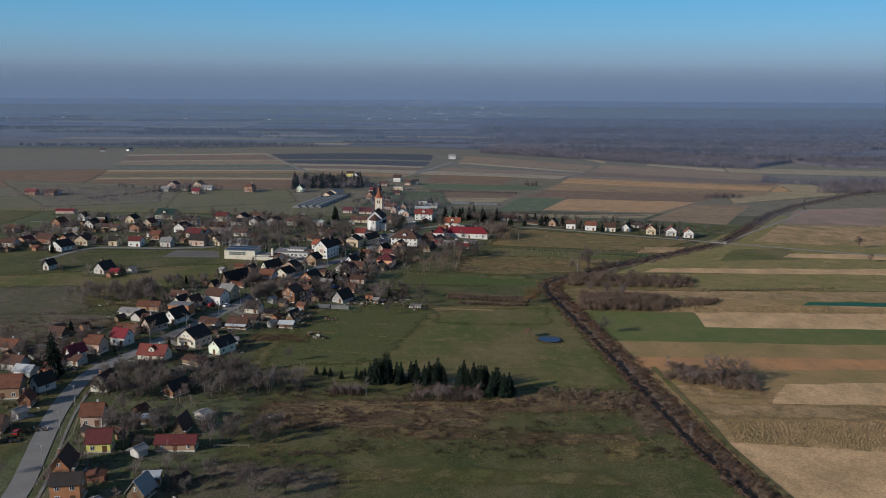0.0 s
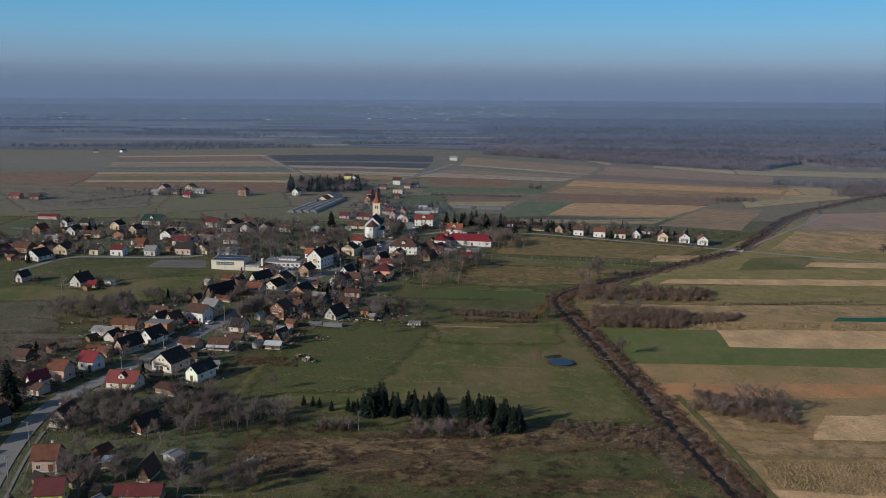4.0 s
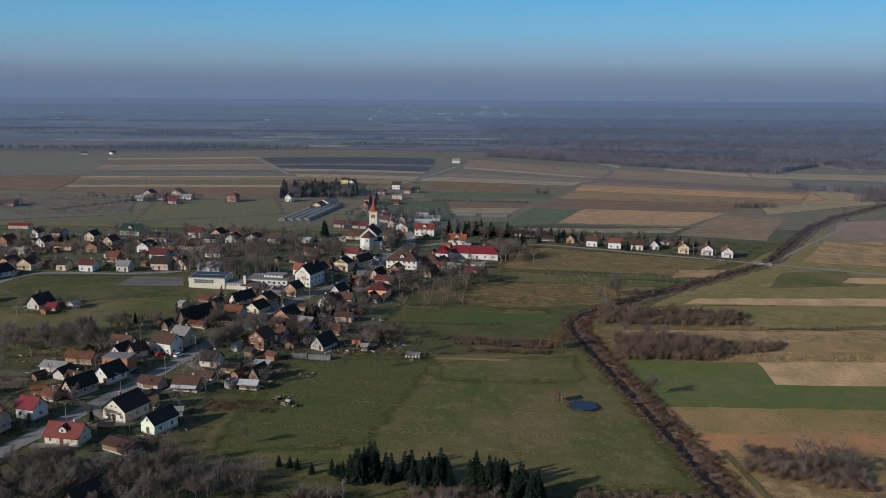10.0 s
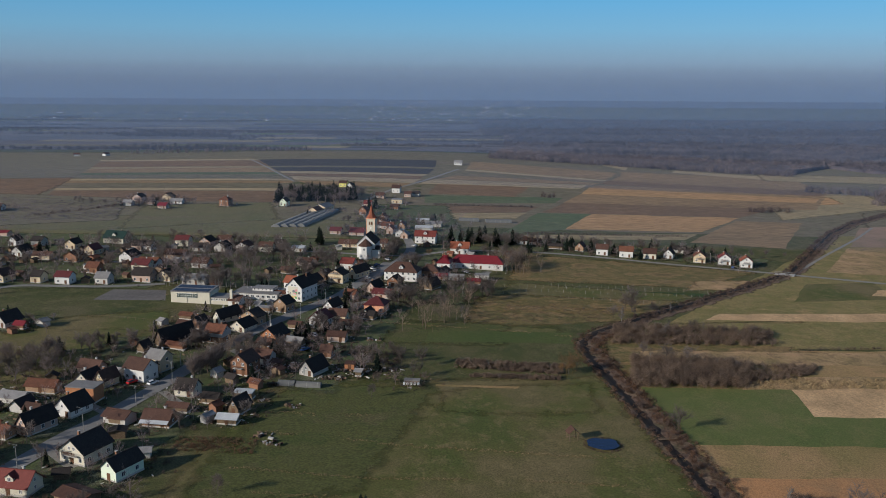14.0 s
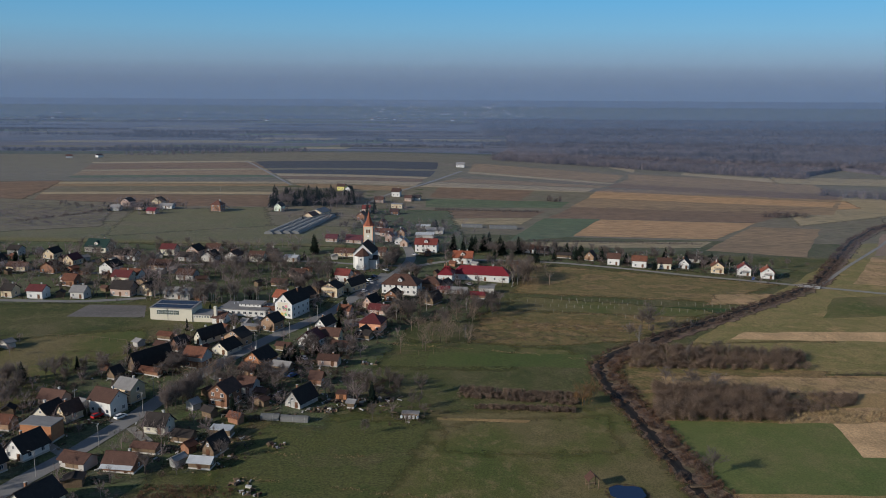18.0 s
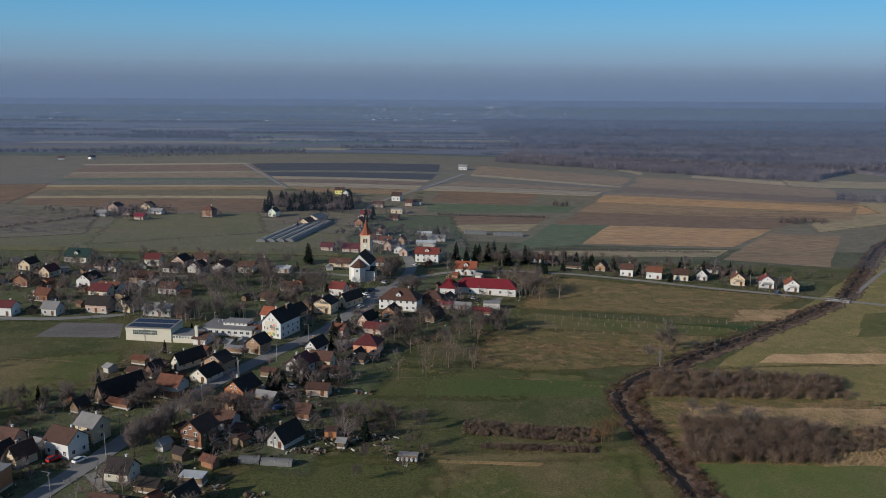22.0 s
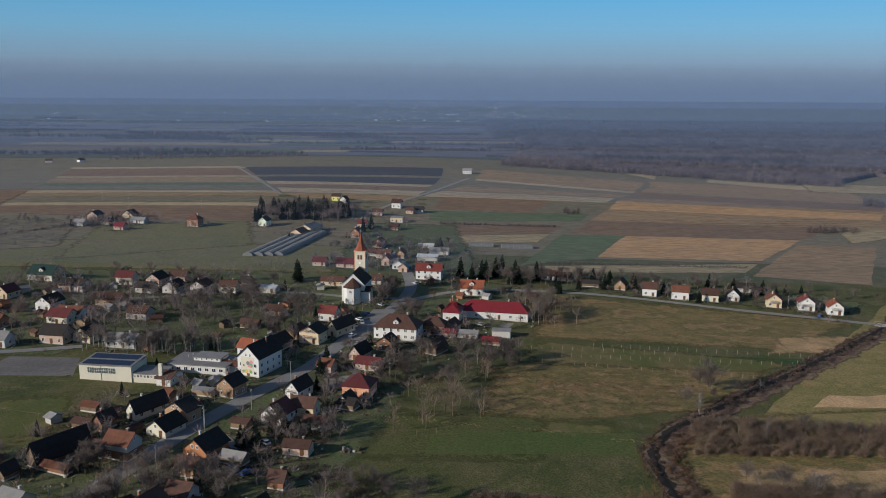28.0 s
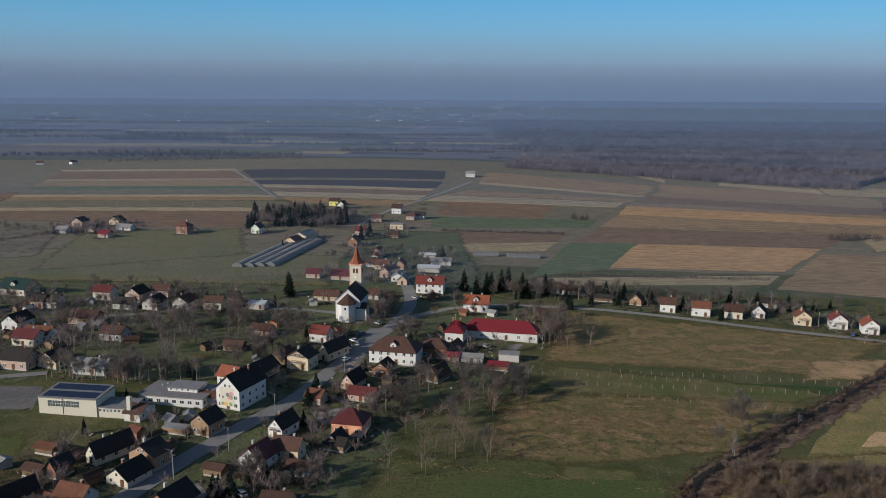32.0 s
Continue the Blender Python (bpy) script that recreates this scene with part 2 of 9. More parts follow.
FIELD = {
    "brown": mat("rough_brown_meadow", (0.136, 0.112, 0.041), second=[(0.212, 0.145, 0.061), (0.112, 0.101, 0.035), (0.247, 0.163, 0.074), (0.139, 0.101, 0.045)], var=0.45, scale=0.05, fine=1.5, stretch=0.7, tuft=((0.302, 0.201, 0.087), 0.35, 0.2)),
    "maize": mat("dry_maize_stalks", (0.366, 0.263, 0.141), var=0.35, scale=0.3, fine=3.0, island=0.4, bump=0),
    "bank": mat("russet_bank_litter", (0.177, 0.110, 0.076), second=[(0.127, 0.084, 0.062), (0.214, 0.145, 0.092), (0.111, 0.089, 0.049)], var=0.45, scale=0.12, fine=1.2, tuft=((0.065, 0.045, 0.036), 0.85, 0.35)),
    "yard": mat("trodden_yard_earth", (0.071, 0.089, 0.039), second=[(0.093, 0.100, 0.056), (0.136, 0.143, 0.090), (0.084, 0.092, 0.043)], var=0.4, scale=0.09, fine=1.5, stretch=1.25),
    "green": mat("winter_wheat", (0.098, 0.125, 0.034), second=[(0.121, 0.136, 0.041), (0.147, 0.137, 0.052)], var=0.28, scale=0.025, fine=1.5, stretch=1.25, tuft=((0.177, 0.159, 0.061), 0.54, 0.1)),
    "pasture": mat("grazed_pasture", (0.078, 0.094, 0.023), second=[(0.104, 0.103, 0.030), (0.135, 0.113, 0.046), (0.162, 0.127, 0.058)], var=0.36, scale=0.022, fine=1.5, stretch=1.25, tuft=((0.202, 0.156, 0.071), 0.81, 0.14)),
    "dry": mat("dry_grass", (0.445, 0.282, 0.150), second=[(0.333, 0.225, 0.111), (0.223, 0.169, 0.071)], var=0.36, scale=0.05, fine=1.5, stretch=1.25, tuft=((0.176, 0.110, 0.066), 0.81, 0.2)),
    "straw": mat("straw_stubble", (0.602, 0.392, 0.212), second=[(0.524, 0.337, 0.177), (0.413, 0.273, 0.143)], var=0.26, scale=0.05, fine=1.0, stretch=1.25, tuft=((0.313, 0.220, 0.112), 0.68, 0.12)),
    "soil": mat("ploughed_soil", (0.266, 0.156, 0.104), second=[(0.226, 0.135, 0.092), (0.189, 0.120, 0.081)], var=0.22, scale=0.03, fine=1.5, stretch=1.25),
    "rust": mat("rusty_stubble", (0.472, 0.235, 0.102), second=[(0.409, 0.213, 0.096), (0.330, 0.192, 0.088)], var=0.24, scale=0.04, fine=1.5, stretch=1.25, tuft=((0.257, 0.165, 0.088), 0.68, 0.15)),
    "olive": mat("fallow_olive", (0.240, 0.180, 0.071), second=[(0.317, 0.208, 0.094), (0.398, 0.244, 0.120)], var=0.3, scale=0.03, fine=1.5, stretch=1.25, tuft=((0.164, 0.140, 0.048), 0.81, 0.12)),
    "mauve": mat("fallow_earth", (0.337, 0.217, 0.156), second=[(0.286, 0.191, 0.132), (0.235, 0.171, 0.112)], var=0.22, scale=0.03, fine=1.5, stretch=1.25),
    "marsh": mat("russet_marsh_grass", (0.082, 0.070, 0.030), second=[(0.140, 0.088, 0.046), (0.072, 0.045, 0.031), (0.215, 0.152, 0.072), (0.110, 0.064, 0.041), (0.095, 0.088, 0.036)], var=0.5, scale=0.075, fine=1.3, stretch=0.5, tuft=((0.245, 0.180, 0.088), 0.40, 0.3)),
    # h_ kinds: field tones for the distance, haze's greying put into the colour.
    "h_olive": mat("hazed_fallow", (0.171, 0.141, 0.088), second=[(0.156, 0.135, 0.080), (0.188, 0.147, 0.101)], var=0.34, scale=0.02, fine=0.4, stretch=0.25, tuft=((0.194, 0.152, 0.101), 0.81, 0.16)),
    "h_green": mat("hazed_winter_crop", (0.098, 0.126, 0.058), second=(0.112, 0.130, 0.064), var=0.32, scale=0.02, fine=0.4, stretch=0.25, tuft=((0.136, 0.140, 0.068), 0.81, 0.16)),
    "h_straw": mat("hazed_stubble", (0.392, 0.295, 0.171), second=(0.327, 0.253, 0.151), var=0.3, scale=0.03, fine=0.4, stretch=0.25, tuft=((0.258, 0.207, 0.119), 0.81, 0.16)),
    "h_soil": mat("far_ploughland", (0.215, 0.131, 0.075), second=(0.183, 0.117, 0.069), var=0.32, scale=0.03, fine=0.4, stretch=0.25, tuft=((0.130, 0.083, 0.051), 0.81, 0.16)),
    "h_mauve": mat("far_bare_earth", (0.289, 0.189, 0.101), second=(0.248, 0.166, 0.089), var=0.32, scale=0.02, fine=0.4, stretch=0.25, tuft=((0.199, 0.137, 0.074), 0.81, 0.16)),
    "rough": mat("rough_old_pasture", (0.082, 0.084, 0.040), second=[(0.118, 0.098, 0.064), (0.096, 0.092, 0.046), (0.150, 0.116, 0.080), (0.088, 0.070, 0.050)], var=0.45, scale=0.05, fine=1.5, stretch=0.8, tuft=((0.060, 0.048, 0.036), 0.7, 0.2)),
    "h_rust": mat("hazed_rusty_stubble", (0.456, 0.266, 0.125), second=(0.397, 0.237, 0.112), var=0.32, scale=0.03, fine=0.4, stretch=0.25, tuft=((0.287, 0.186, 0.095), 0.81, 0.16)),
    "h_dry": mat("hazed_dry_grass", (0.347, 0.262, 0.143), second=(0.277, 0.218, 0.120), var=0.32, scale=0.03, fine=0.4, stretch=0.25, tuft=((0.207, 0.169, 0.102), 0.81, 0.16)),
    "h_dark": mat("far_dark_soil", (0.057, 0.052, 0.054), var=0.18, scale=0.03, fine=0.4, stretch=0.25),
    "garden": mat("winter_gardens", (0.072, 0.095, 0.034), second=[(0.106, 0.109, 0.057), (0.085, 0.107, 0.038), (0.133, 0.123, 0.079)], var=0.45, scale=0.06, fine=1.4, stretch=1.1, tuft=((0.065, 0.059, 0.038), 0.6, 0.2)),
    "slope": mat("pale_winter_slope", (0.129, 0.126, 0.053), second=[(0.166, 0.140, 0.068), (0.145, 0.136, 0.058), (0.181, 0.142, 0.077)], var=0.4, scale=0.02, fine=0.9, stretch=0.8, tuft=((0.113, 0.110, 0.050), 0.6, 0.08)),
    "lush": mat("lush_meadow", (0.068, 0.082, 0.022), second=[(0.090, 0.092, 0.028), (0.078, 0.086, 0.025), (0.114, 0.098, 0.042)], var=0.5, scale=0.04, fine=1.5, stretch=0.9, tuft=((0.105, 0.100, 0.042), 0.5, 0.16)),
    "mixed": mat("mixed_pasture", (0.188, 0.164, 0.057), second=[(0.245, 0.187, 0.076), (0.171, 0.153, 0.051), (0.308, 0.214, 0.095)], var=0.4, scale=0.04, fine=1.5, stretch=0.8, tuft=((0.342, 0.236, 0.106), 0.35, 0.15)),
    "green_strip": mat("young_grass", (0.068, 0.092, 0.022), second=[(0.080, 0.097, 0.026), (0.096, 0.100, 0.034)], var=0.35, scale=0.04, fine=1.5, stretch=0.8, tuft=((0.110, 0.110, 0.045), 0.4, 0.12)),
    "emerald": mat("young_winter_crop", (0.026, 0.062, 0.018), second=(0.036, 0.072, 0.021), var=0.3, scale=0.06, fine=1.5, stretch=0.8),
    "teal": mat("dark_green_crop", (0.013, 0.106, 0.068), var=0.15, scale=0.1),
}


# ---- builders ----
def mesh(name, verts, faces, material, smooth=False):
    me = bpy.data.meshes.new(name)
    me.from_pydata([tuple(v) for v in verts], [], faces)
    me.materials.append(material)
    if smooth:
        me.polygons.foreach_set("use_smooth", [True] * len(me.polygons))
    me.update()
    return me


def child(name, me, parent, m=None, label=""):
    ob = new(name, me)
    ob.parent = parent
    if m is not None:
        ob.matrix_local = m
    if label:
        ob["label"] = label
    return ob


class Geo:
    """Gathers boxes, prisms and tubes into one mesh."""

    def __init__(self):
        self.v, self.f = [], []

    def add(self, verts, faces):
        k = len(self.v)
        self.v += [tuple(p) for p in verts]
        self.f += [tuple(i + k for i in f) for f in faces]
        return self

    def box(self, x0, y0, z0, x1, y1, z1):
        return self.add([(x0, y0, z0), (x1, y0, z0), (x1, y1, z0), (x0, y1, z0), (x0, y0, z1), (x1, y0, z1), (x1, y1, z1), (x0, y1, z1)],
                        [(3, 2, 1, 0), (4, 5, 6, 7), (0, 1, 5, 4), (1, 2, 6, 5), (2, 3, 7, 6), (3, 0, 4, 7)])

    def slab(self, top, t):
        """A plate of thickness t under the polygon top."""
        n = len(top)
        low = [(x, y, z - t) for x, y, z in top]
        return self.add(list(top) + low, [tuple(range(n)), tuple(range(2 * n - 1, n - 1, -1))] + [(i, i + n, (i + 1) % n + n, (i + 1) % n) for i in range(n)])

    def bend(self, pts, r):
        """A thin square rod along a line of points in one plane across x."""
        k = len(pts)
        vs = [(x + sx * r, y * (1 + sy * r / 2), z + sy * r) for x, y, z in pts for sx, sy in ((-1, -1), (1, -1), (1, 1), (-1, 1))]
        return self.add(vs, [(4 * i + j, 4 * i + (j + 1) % 4, 4 * i + 4 + (j + 1) % 4, 4 * i + 4 + j) for i in range(k - 1) for j in range(4)])

    def tube(self, a, b, r0, r1, sides=5):
        a, b = Vector(a), Vector(b)
        ax = (b - a).normalized()
        u = ax.orthogonal().normalized()
        w = ax.cross(u)
        vs = []
        for p, r in ((a, r0), (b, r1)):
            vs += [p + (u * math.cos(2 * math.pi * i / sides) + w * math.sin(2 * math.pi * i / sides)) * r for i in range(sides)]
        return self.add(vs, [(i, (i + 1) % sides, (i + 1) % sides + sides, i + sides) for i in range(sides)] + [tuple(range(sides, 2 * sides))])

    def mesh(self, name, material, smooth=False):
        return mesh(name, self.v, self.f, material, smooth)


def part(name, geo, material, parent, label="", m=None):
    return child(name, geo.mesh(name, material), parent, m, label)


def ground_z(x, y):
    """The land falls gently from the village to the brook; a broad low rise carries the fields behind, woods lie lower beyond it."""
    s = 8.0 if x < 0 else 12.0
    fall = -s * math.tanh(0.0232 * x / s) / (1 + math.exp(min(40, (y - 1700) / 160)))
    hill = 15.0 * math.exp(-((y - 1330) / 250) ** 2) * math.exp(-((x + 50) / (350 if x < -50 else 450)) ** 2)
    return fall + 2.0 * math.tanh((y - 450) * 0.0021) + hill - 7.0 / (1 + math.exp(min(40, -(y - 1650) / 110))) + 58.0 / (1 + math.exp(min(40, -(y - 4250) / 260)))


def grid_lines(lo, hi, fine_lo, fine_hi, step, grow=1.35):
    out, s, p = [], step, fine_lo
    while p < fine_hi:
        out.append(p)
        p += step
    while p < hi:
        out.append(p)
        s *= grow
        p += s
    out.append(hi)
    s, p = step, fine_lo - step
    while p > lo:
        out.insert(0, p)
        s *= grow
        p -= s
    out.insert(0, lo)
    return out


gx = grid_lines(-5200, 5200, -700, 800, 25)
gy = grid_lines(-5000, 5200, 100, 2000, 25)
gv = [(x, y, ground_z(x, y)) for y in gy for x in gx]
gw = len(gx)
gf = [(j * gw + i, j * gw + i + 1, (j + 1) * gw + i + 1, (j + 1) * gw + i) for j in range(len(gy) - 1) for i in range(gw - 1)]
tagged(new("ground", mesh("ground", gv, gf, M_GRASS, True)), "winter grassland of the valley floor", "ground", kind="structure")

LIFT = [0.012]


def lift():
    LIFT[0] += 0.0006
    return LIFT[0]


SOFT = {}


def soft_edged(kind):
    """The field's material with a ragged, thinning edge that lets the grass below come through."""
    if kind not in SOFT:
        m = FIELD[kind].copy()
        n, l = m.node_tree.nodes, m.node_tree.links
        out = next(k for k in n if k.type == "OUTPUT_MATERIAL")
        edge, ragged, add, mr = n.new("ShaderNodeAttribute"), n.new("ShaderNodeTexNoise"), n.new("ShaderNodeMath"), n.new("ShaderNodeMapRange")
        geo, mix, clear = n.new("ShaderNodeNewGeometry"), n.new("ShaderNodeMixShader"), n.new("ShaderNodeBsdfTransparent")
        edge.attribute_name = "fade"
        ragged.inputs["Scale"].default_value, ragged.inputs["Detail"].default_value, ragged.inputs["Roughness"].default_value = 0.12, 8, 0.7
        l.new(geo.outputs["Position"], ragged.inputs["Vector"])
        l.new(edge.outputs["Fac"], add.inputs[0])
        l.new(ragged.outputs["Fac"], add.inputs[1])
        mr.inputs["From Min"].default_value, mr.inputs["From Max"].default_value = 0.72, 1.05
        l.new(add.outputs[0], mr.inputs["Value"])
        l.new(mr.outputs[0], mix.inputs[0])
        l.new(clear.outputs[0], mix.inputs[1])
        l.new(n["Principled BSDF"].outputs[0], mix.inputs[2])
        l.new(mix.outputs[0], out.inputs["Surface"])
        SOFT[kind] = m
    return SOFT[kind]


def field(kind, label, a, b, c, d, name="field", wob=1.5):
    """A plot of land between four corners (a, b near side, c, d far side), draped over the ground; wob over 4: a natural ragged edge."""
    a, b, c, d = (Vector(p) for p in (a, b, c, d))
    up = lift() + (0.06 if c.y > 850 and a.x > -899 else 0.0)
    loose = wob > 4
    cell = 7.0
    nu = max(3, min(90, int((b - a).length / cell)))
    nv = max(3, min(90, int((d - a).length / cell)))
    vs, fs, fade = [], [], []
    lu, lv = ((b - a).length + (c - d).length) / 2, ((d - a).length + (c - b).length) / 2
    for j in range(nv + 1):
        for i in range(nu + 1):
            u, v = i / nu, j / nv
            if loose:
                u, v = u * 1.12 - 0.06, v * 1.12 - 0.06
            p = (a * (1 - u) + b * u) * (1 - v) + (d * (1 - u) + c * u) * v
            if i in (0, nu) or j in (0, nv):
                q = Vector((p.x * 0.05, p.y * 0.05, up * 90))
                p = p + Vector((noise.noise(q) + 0.6 * noise.noise(q * 4), noise.noise(q + Vector((9, 3, 1))) + 0.6 * noise.noise(q * 4 + Vector((5, 1, 2))))) * min(wob, 2)
            vs.append((p.x, p.y, ground_z(p.x, p.y) + up))
            fade.append(min(1.0, min(i, nu - i) / nu * lu / 14, min(j, nv - j) / nv * lv / 14))
    w = nu + 1
    fs = [(j * w + i, j * w + i + 1, (j + 1) * w + i + 1, (j + 1) * w + i) for j in range(nv) for i in range(nu)]
    me = mesh(name, vs, fs, soft_edged(kind) if loose else FIELD[kind], True)
    if loose:
        me.attributes.new("fade", "FLOAT", "POINT").data.foreach_set("value", fade)
    return tagged(new(name, me), label, "field", kind="structure")


def strip(name, pts, width, material, label, category, z=0.25, step=6.0, jitter=0.0, loose=False):
    """A ribbon along a line: roads, tracks, the brook's bed."""
    line = []
    for (x0, y0), (x1, y1) in zip(pts, pts[1:]):
        n = max(1, int(math.hypot(x1 - x0, y1 - y0) / step))
        line += [(x0 + (x1 - x0) * k / n, y0 + (y1 - y0) * k / n) for k in range(n)]
    line.append(pts[-1])
    for _ in range(3):
        line = [line[0]] + [((p[0] + 2 * q[0] + r[0]) / 4, (p[1] + 2 * q[1] + r[1]) / 4) for p, q, r in zip(line, line[1:], line[2:])] + [line[-1]]
    vs = []
    for i, (x, y) in enumerate(line):
        x0, y0 = line[max(0, i - 1)]
        x1, y1 = line[min(len(line) - 1, i + 1)]
        dx, dy = x1 - x0, y1 - y0
        k = width / 2 / max(1e-6, math.hypot(dx, dy))
        j0, j1 = (1 + jitter * noise.noise(Vector((x * 0.3, y * 0.3, s))) for s in (0.0, 7.0))
        rim = [(x - dy * k * j0, y + dx * k * j0), (x + dy * k * j1, y - dx * k * j1)]
        if loose:
            rim = [rim[0], (x + (rim[0][0] - x) * 0.35, y + (rim[0][1] - y) * 0.35), (x + (rim[1][0] - x) * 0.35, y + (rim[1][1] - y) * 0.35), rim[1]]
        for sx, sy in rim:
            vs.append((sx, sy, ground_z(sx, sy) + z + (0.15 if sy > 840 else 0.06)))
    q = 4 if loose else 2
    fs = [(q * i + c, q * i + c + 1, q * i + q + c + 1, q * i + q + c) for i in range(len(line) - 1) for c in range(q - 1)]
    me = mesh(name, vs, fs, material)
    if loose:
        me.attributes.new("fade", "FLOAT", "POINT").data.foreach_set("value", [0.1, 1.0, 1.0, 0.1] * len(line))
    return tagged(new(name, me), label, category, kind="structure")


# windows and doors: unit meshes shared by all houses
def _window_mesh(w, h):
    xs, zs = [-w / 2, -w / 2 + 0.1, -0.045, 0.045, w / 2 - 0.1, w / 2], [0, 0.1, h - 0.1, h]
    vs = [(x, -0.07, z) for z in zs for x in xs]
    fs = [(j * 6 + i, j * 6 + i + 1, j * 6 + i + 7, j * 6 + i + 6) for j in range(3) for i in range(5) if not (j == 1 and i in (1, 3))]
    k = len(vs)
    vs += [(-w / 2, 0.02, 0), (w / 2, 0.02, 0), (w / 2, 0.02, h), (-w / 2, 0.02, h)]
    fs += [(0, 5, k + 1, k), (5, 23, k + 2, k + 1), (23, 18, k + 3, k + 2), (18, 0, k, k + 3)]
    frame_faces = len(fs)
    near = mesh("window", vs, fs, M_FRAME)
    box = Geo().add(vs, fs).box(-w / 2 + 0.08, -0.035, 0.08, w / 2 - 0.08, 0.01, h - 0.08)
    far = box.mesh("window", M_FRAME)
    far.materials.append(M_GLASS)
    far.polygons.foreach_set("material_index", [0 if i < frame_faces else 1 for i in range(len(box.f))])
    return near, Geo().box(-w / 2 + 0.08, -0.035, 0.08, w / 2 - 0.08, 0.01, h - 0.08).mesh("pane", M_GLASS), far


WIN = {"s": _window_mesh(0.9, 1.1), "m": _window_mesh(1.25, 1.4), "l": _window_mesh(1.9, 1.5)}
DOOR = Geo().box(-0.55, -0.07, 0, 0.55, 0.02, 2.1).box(-0.65, -0.05, 0, -0.55, 0.03, 2.2).box(0.55, -0.05, 0, 0.65, 0.03, 2.2).box(-0.65, -0.05, 2.1, 0.65, 0.03, 2.2).mesh("door", M_DOOR)
TAKEN = []


def window(parent, x, y, z, rz, size="m"):
    if parent.matrix_world.translation.y > 600:
        return child("window", WIN[size][2], parent, pose(x, y, z, 0, 0, rz))
    ob = child("window", WIN[size][0], parent, pose(x, y, z, 0, 0, rz))
    child("pane", WIN[size][1], ob)
    return ob


def roof_mesh(w, d, h, rise, ridge, over, t=0.22):
    """A pitched roof with thickness over a w by d box whose eaves are at h; ridge along d, along w, or hipped."""
    g = Geo()
    if ridge == "flat":
        return g.slab([(-w / 2 - 0.2, -d / 2 - 0.2, h + 0.3), (w / 2 + 0.2, -d / 2 - 0.2, h + 0.3), (w / 2 + 0.2, d / 2 + 0.2, h + 0.3 + rise), (-w / 2 - 0.2, d / 2 + 0.2, h + 0.3 + rise)], 0.3)
    sw = ridge == "d"
    W, D = (w, d) if sw else (d, w)
    sl = rise / (W / 2)
    ex, zr, ze = W / 2 + over, h + rise + t, h - over * sl + t
    hip = W * 0.45 if ridge == "hip" else -over
    half = [(-ex, -D / 2 - over, ze), (0, -D / 2 + hip, zr), (0, D / 2 - hip, zr), (-ex, D / 2 + over, ze)]
    polys = [[half[0], half[1], half[2], half[3]][::-1], [(-x, y, z) for x, y, z in half]]
    if ridge == "hip":
        polys += [[(-ex, -D / 2 - over, ze), (ex, -D / 2 - over, ze), (0, -D / 2 + hip, zr)], [(ex, D / 2 + over, ze), (-ex, D / 2 + over, ze), (0, D / 2 - hip, zr)]]
    for p in polys:
        g.slab(p if sw else [(-y, x, z) for x, y, z in p], t)
    if ridge != "hip":
        rb = (-0.16, -D / 2 - over, zr - 0.05, 0.16, D / 2 + over, zr + 0.1)
        g.box(*rb) if sw else g.box(rb[1], rb[0], rb[2], rb[4], rb[3], rb[5])
    return g


def wall_geo(w, d, h, rise, ridge, z0=-0.6):
    g = Geo()
    x, y = w / 2, d / 2
    base = [(-x, -y), (x, -y), (x, y), (-x, y)]
    if ridge in ("hip", "flat"):
        return g.box(-x, -y, z0, x, y, h)
    vs = [(px, py, z0) for px, py in base] + [(px, py, h) for px, py in base]
    if ridge == "d":
        vs += [(0, -y, h + rise), (0, y, h + rise)]
        fs = [(0, 1, 5, 8, 4), (2, 3, 7, 9, 6), (1, 2, 6, 5), (3, 0, 4, 7), (4, 8, 9, 7), (8, 5, 6, 9), (3, 2, 1, 0)]
    else:
        vs += [(-x, 0, h + rise), (x, 0, h + rise)]
        fs = [(1, 2, 6, 9, 5), (3, 0, 4, 8, 7), (0, 1, 5, 4), (2, 3, 7, 6), (4, 5, 9, 8), (8, 9, 6, 7), (3, 2, 1, 0)]
    return g.add(vs, fs)


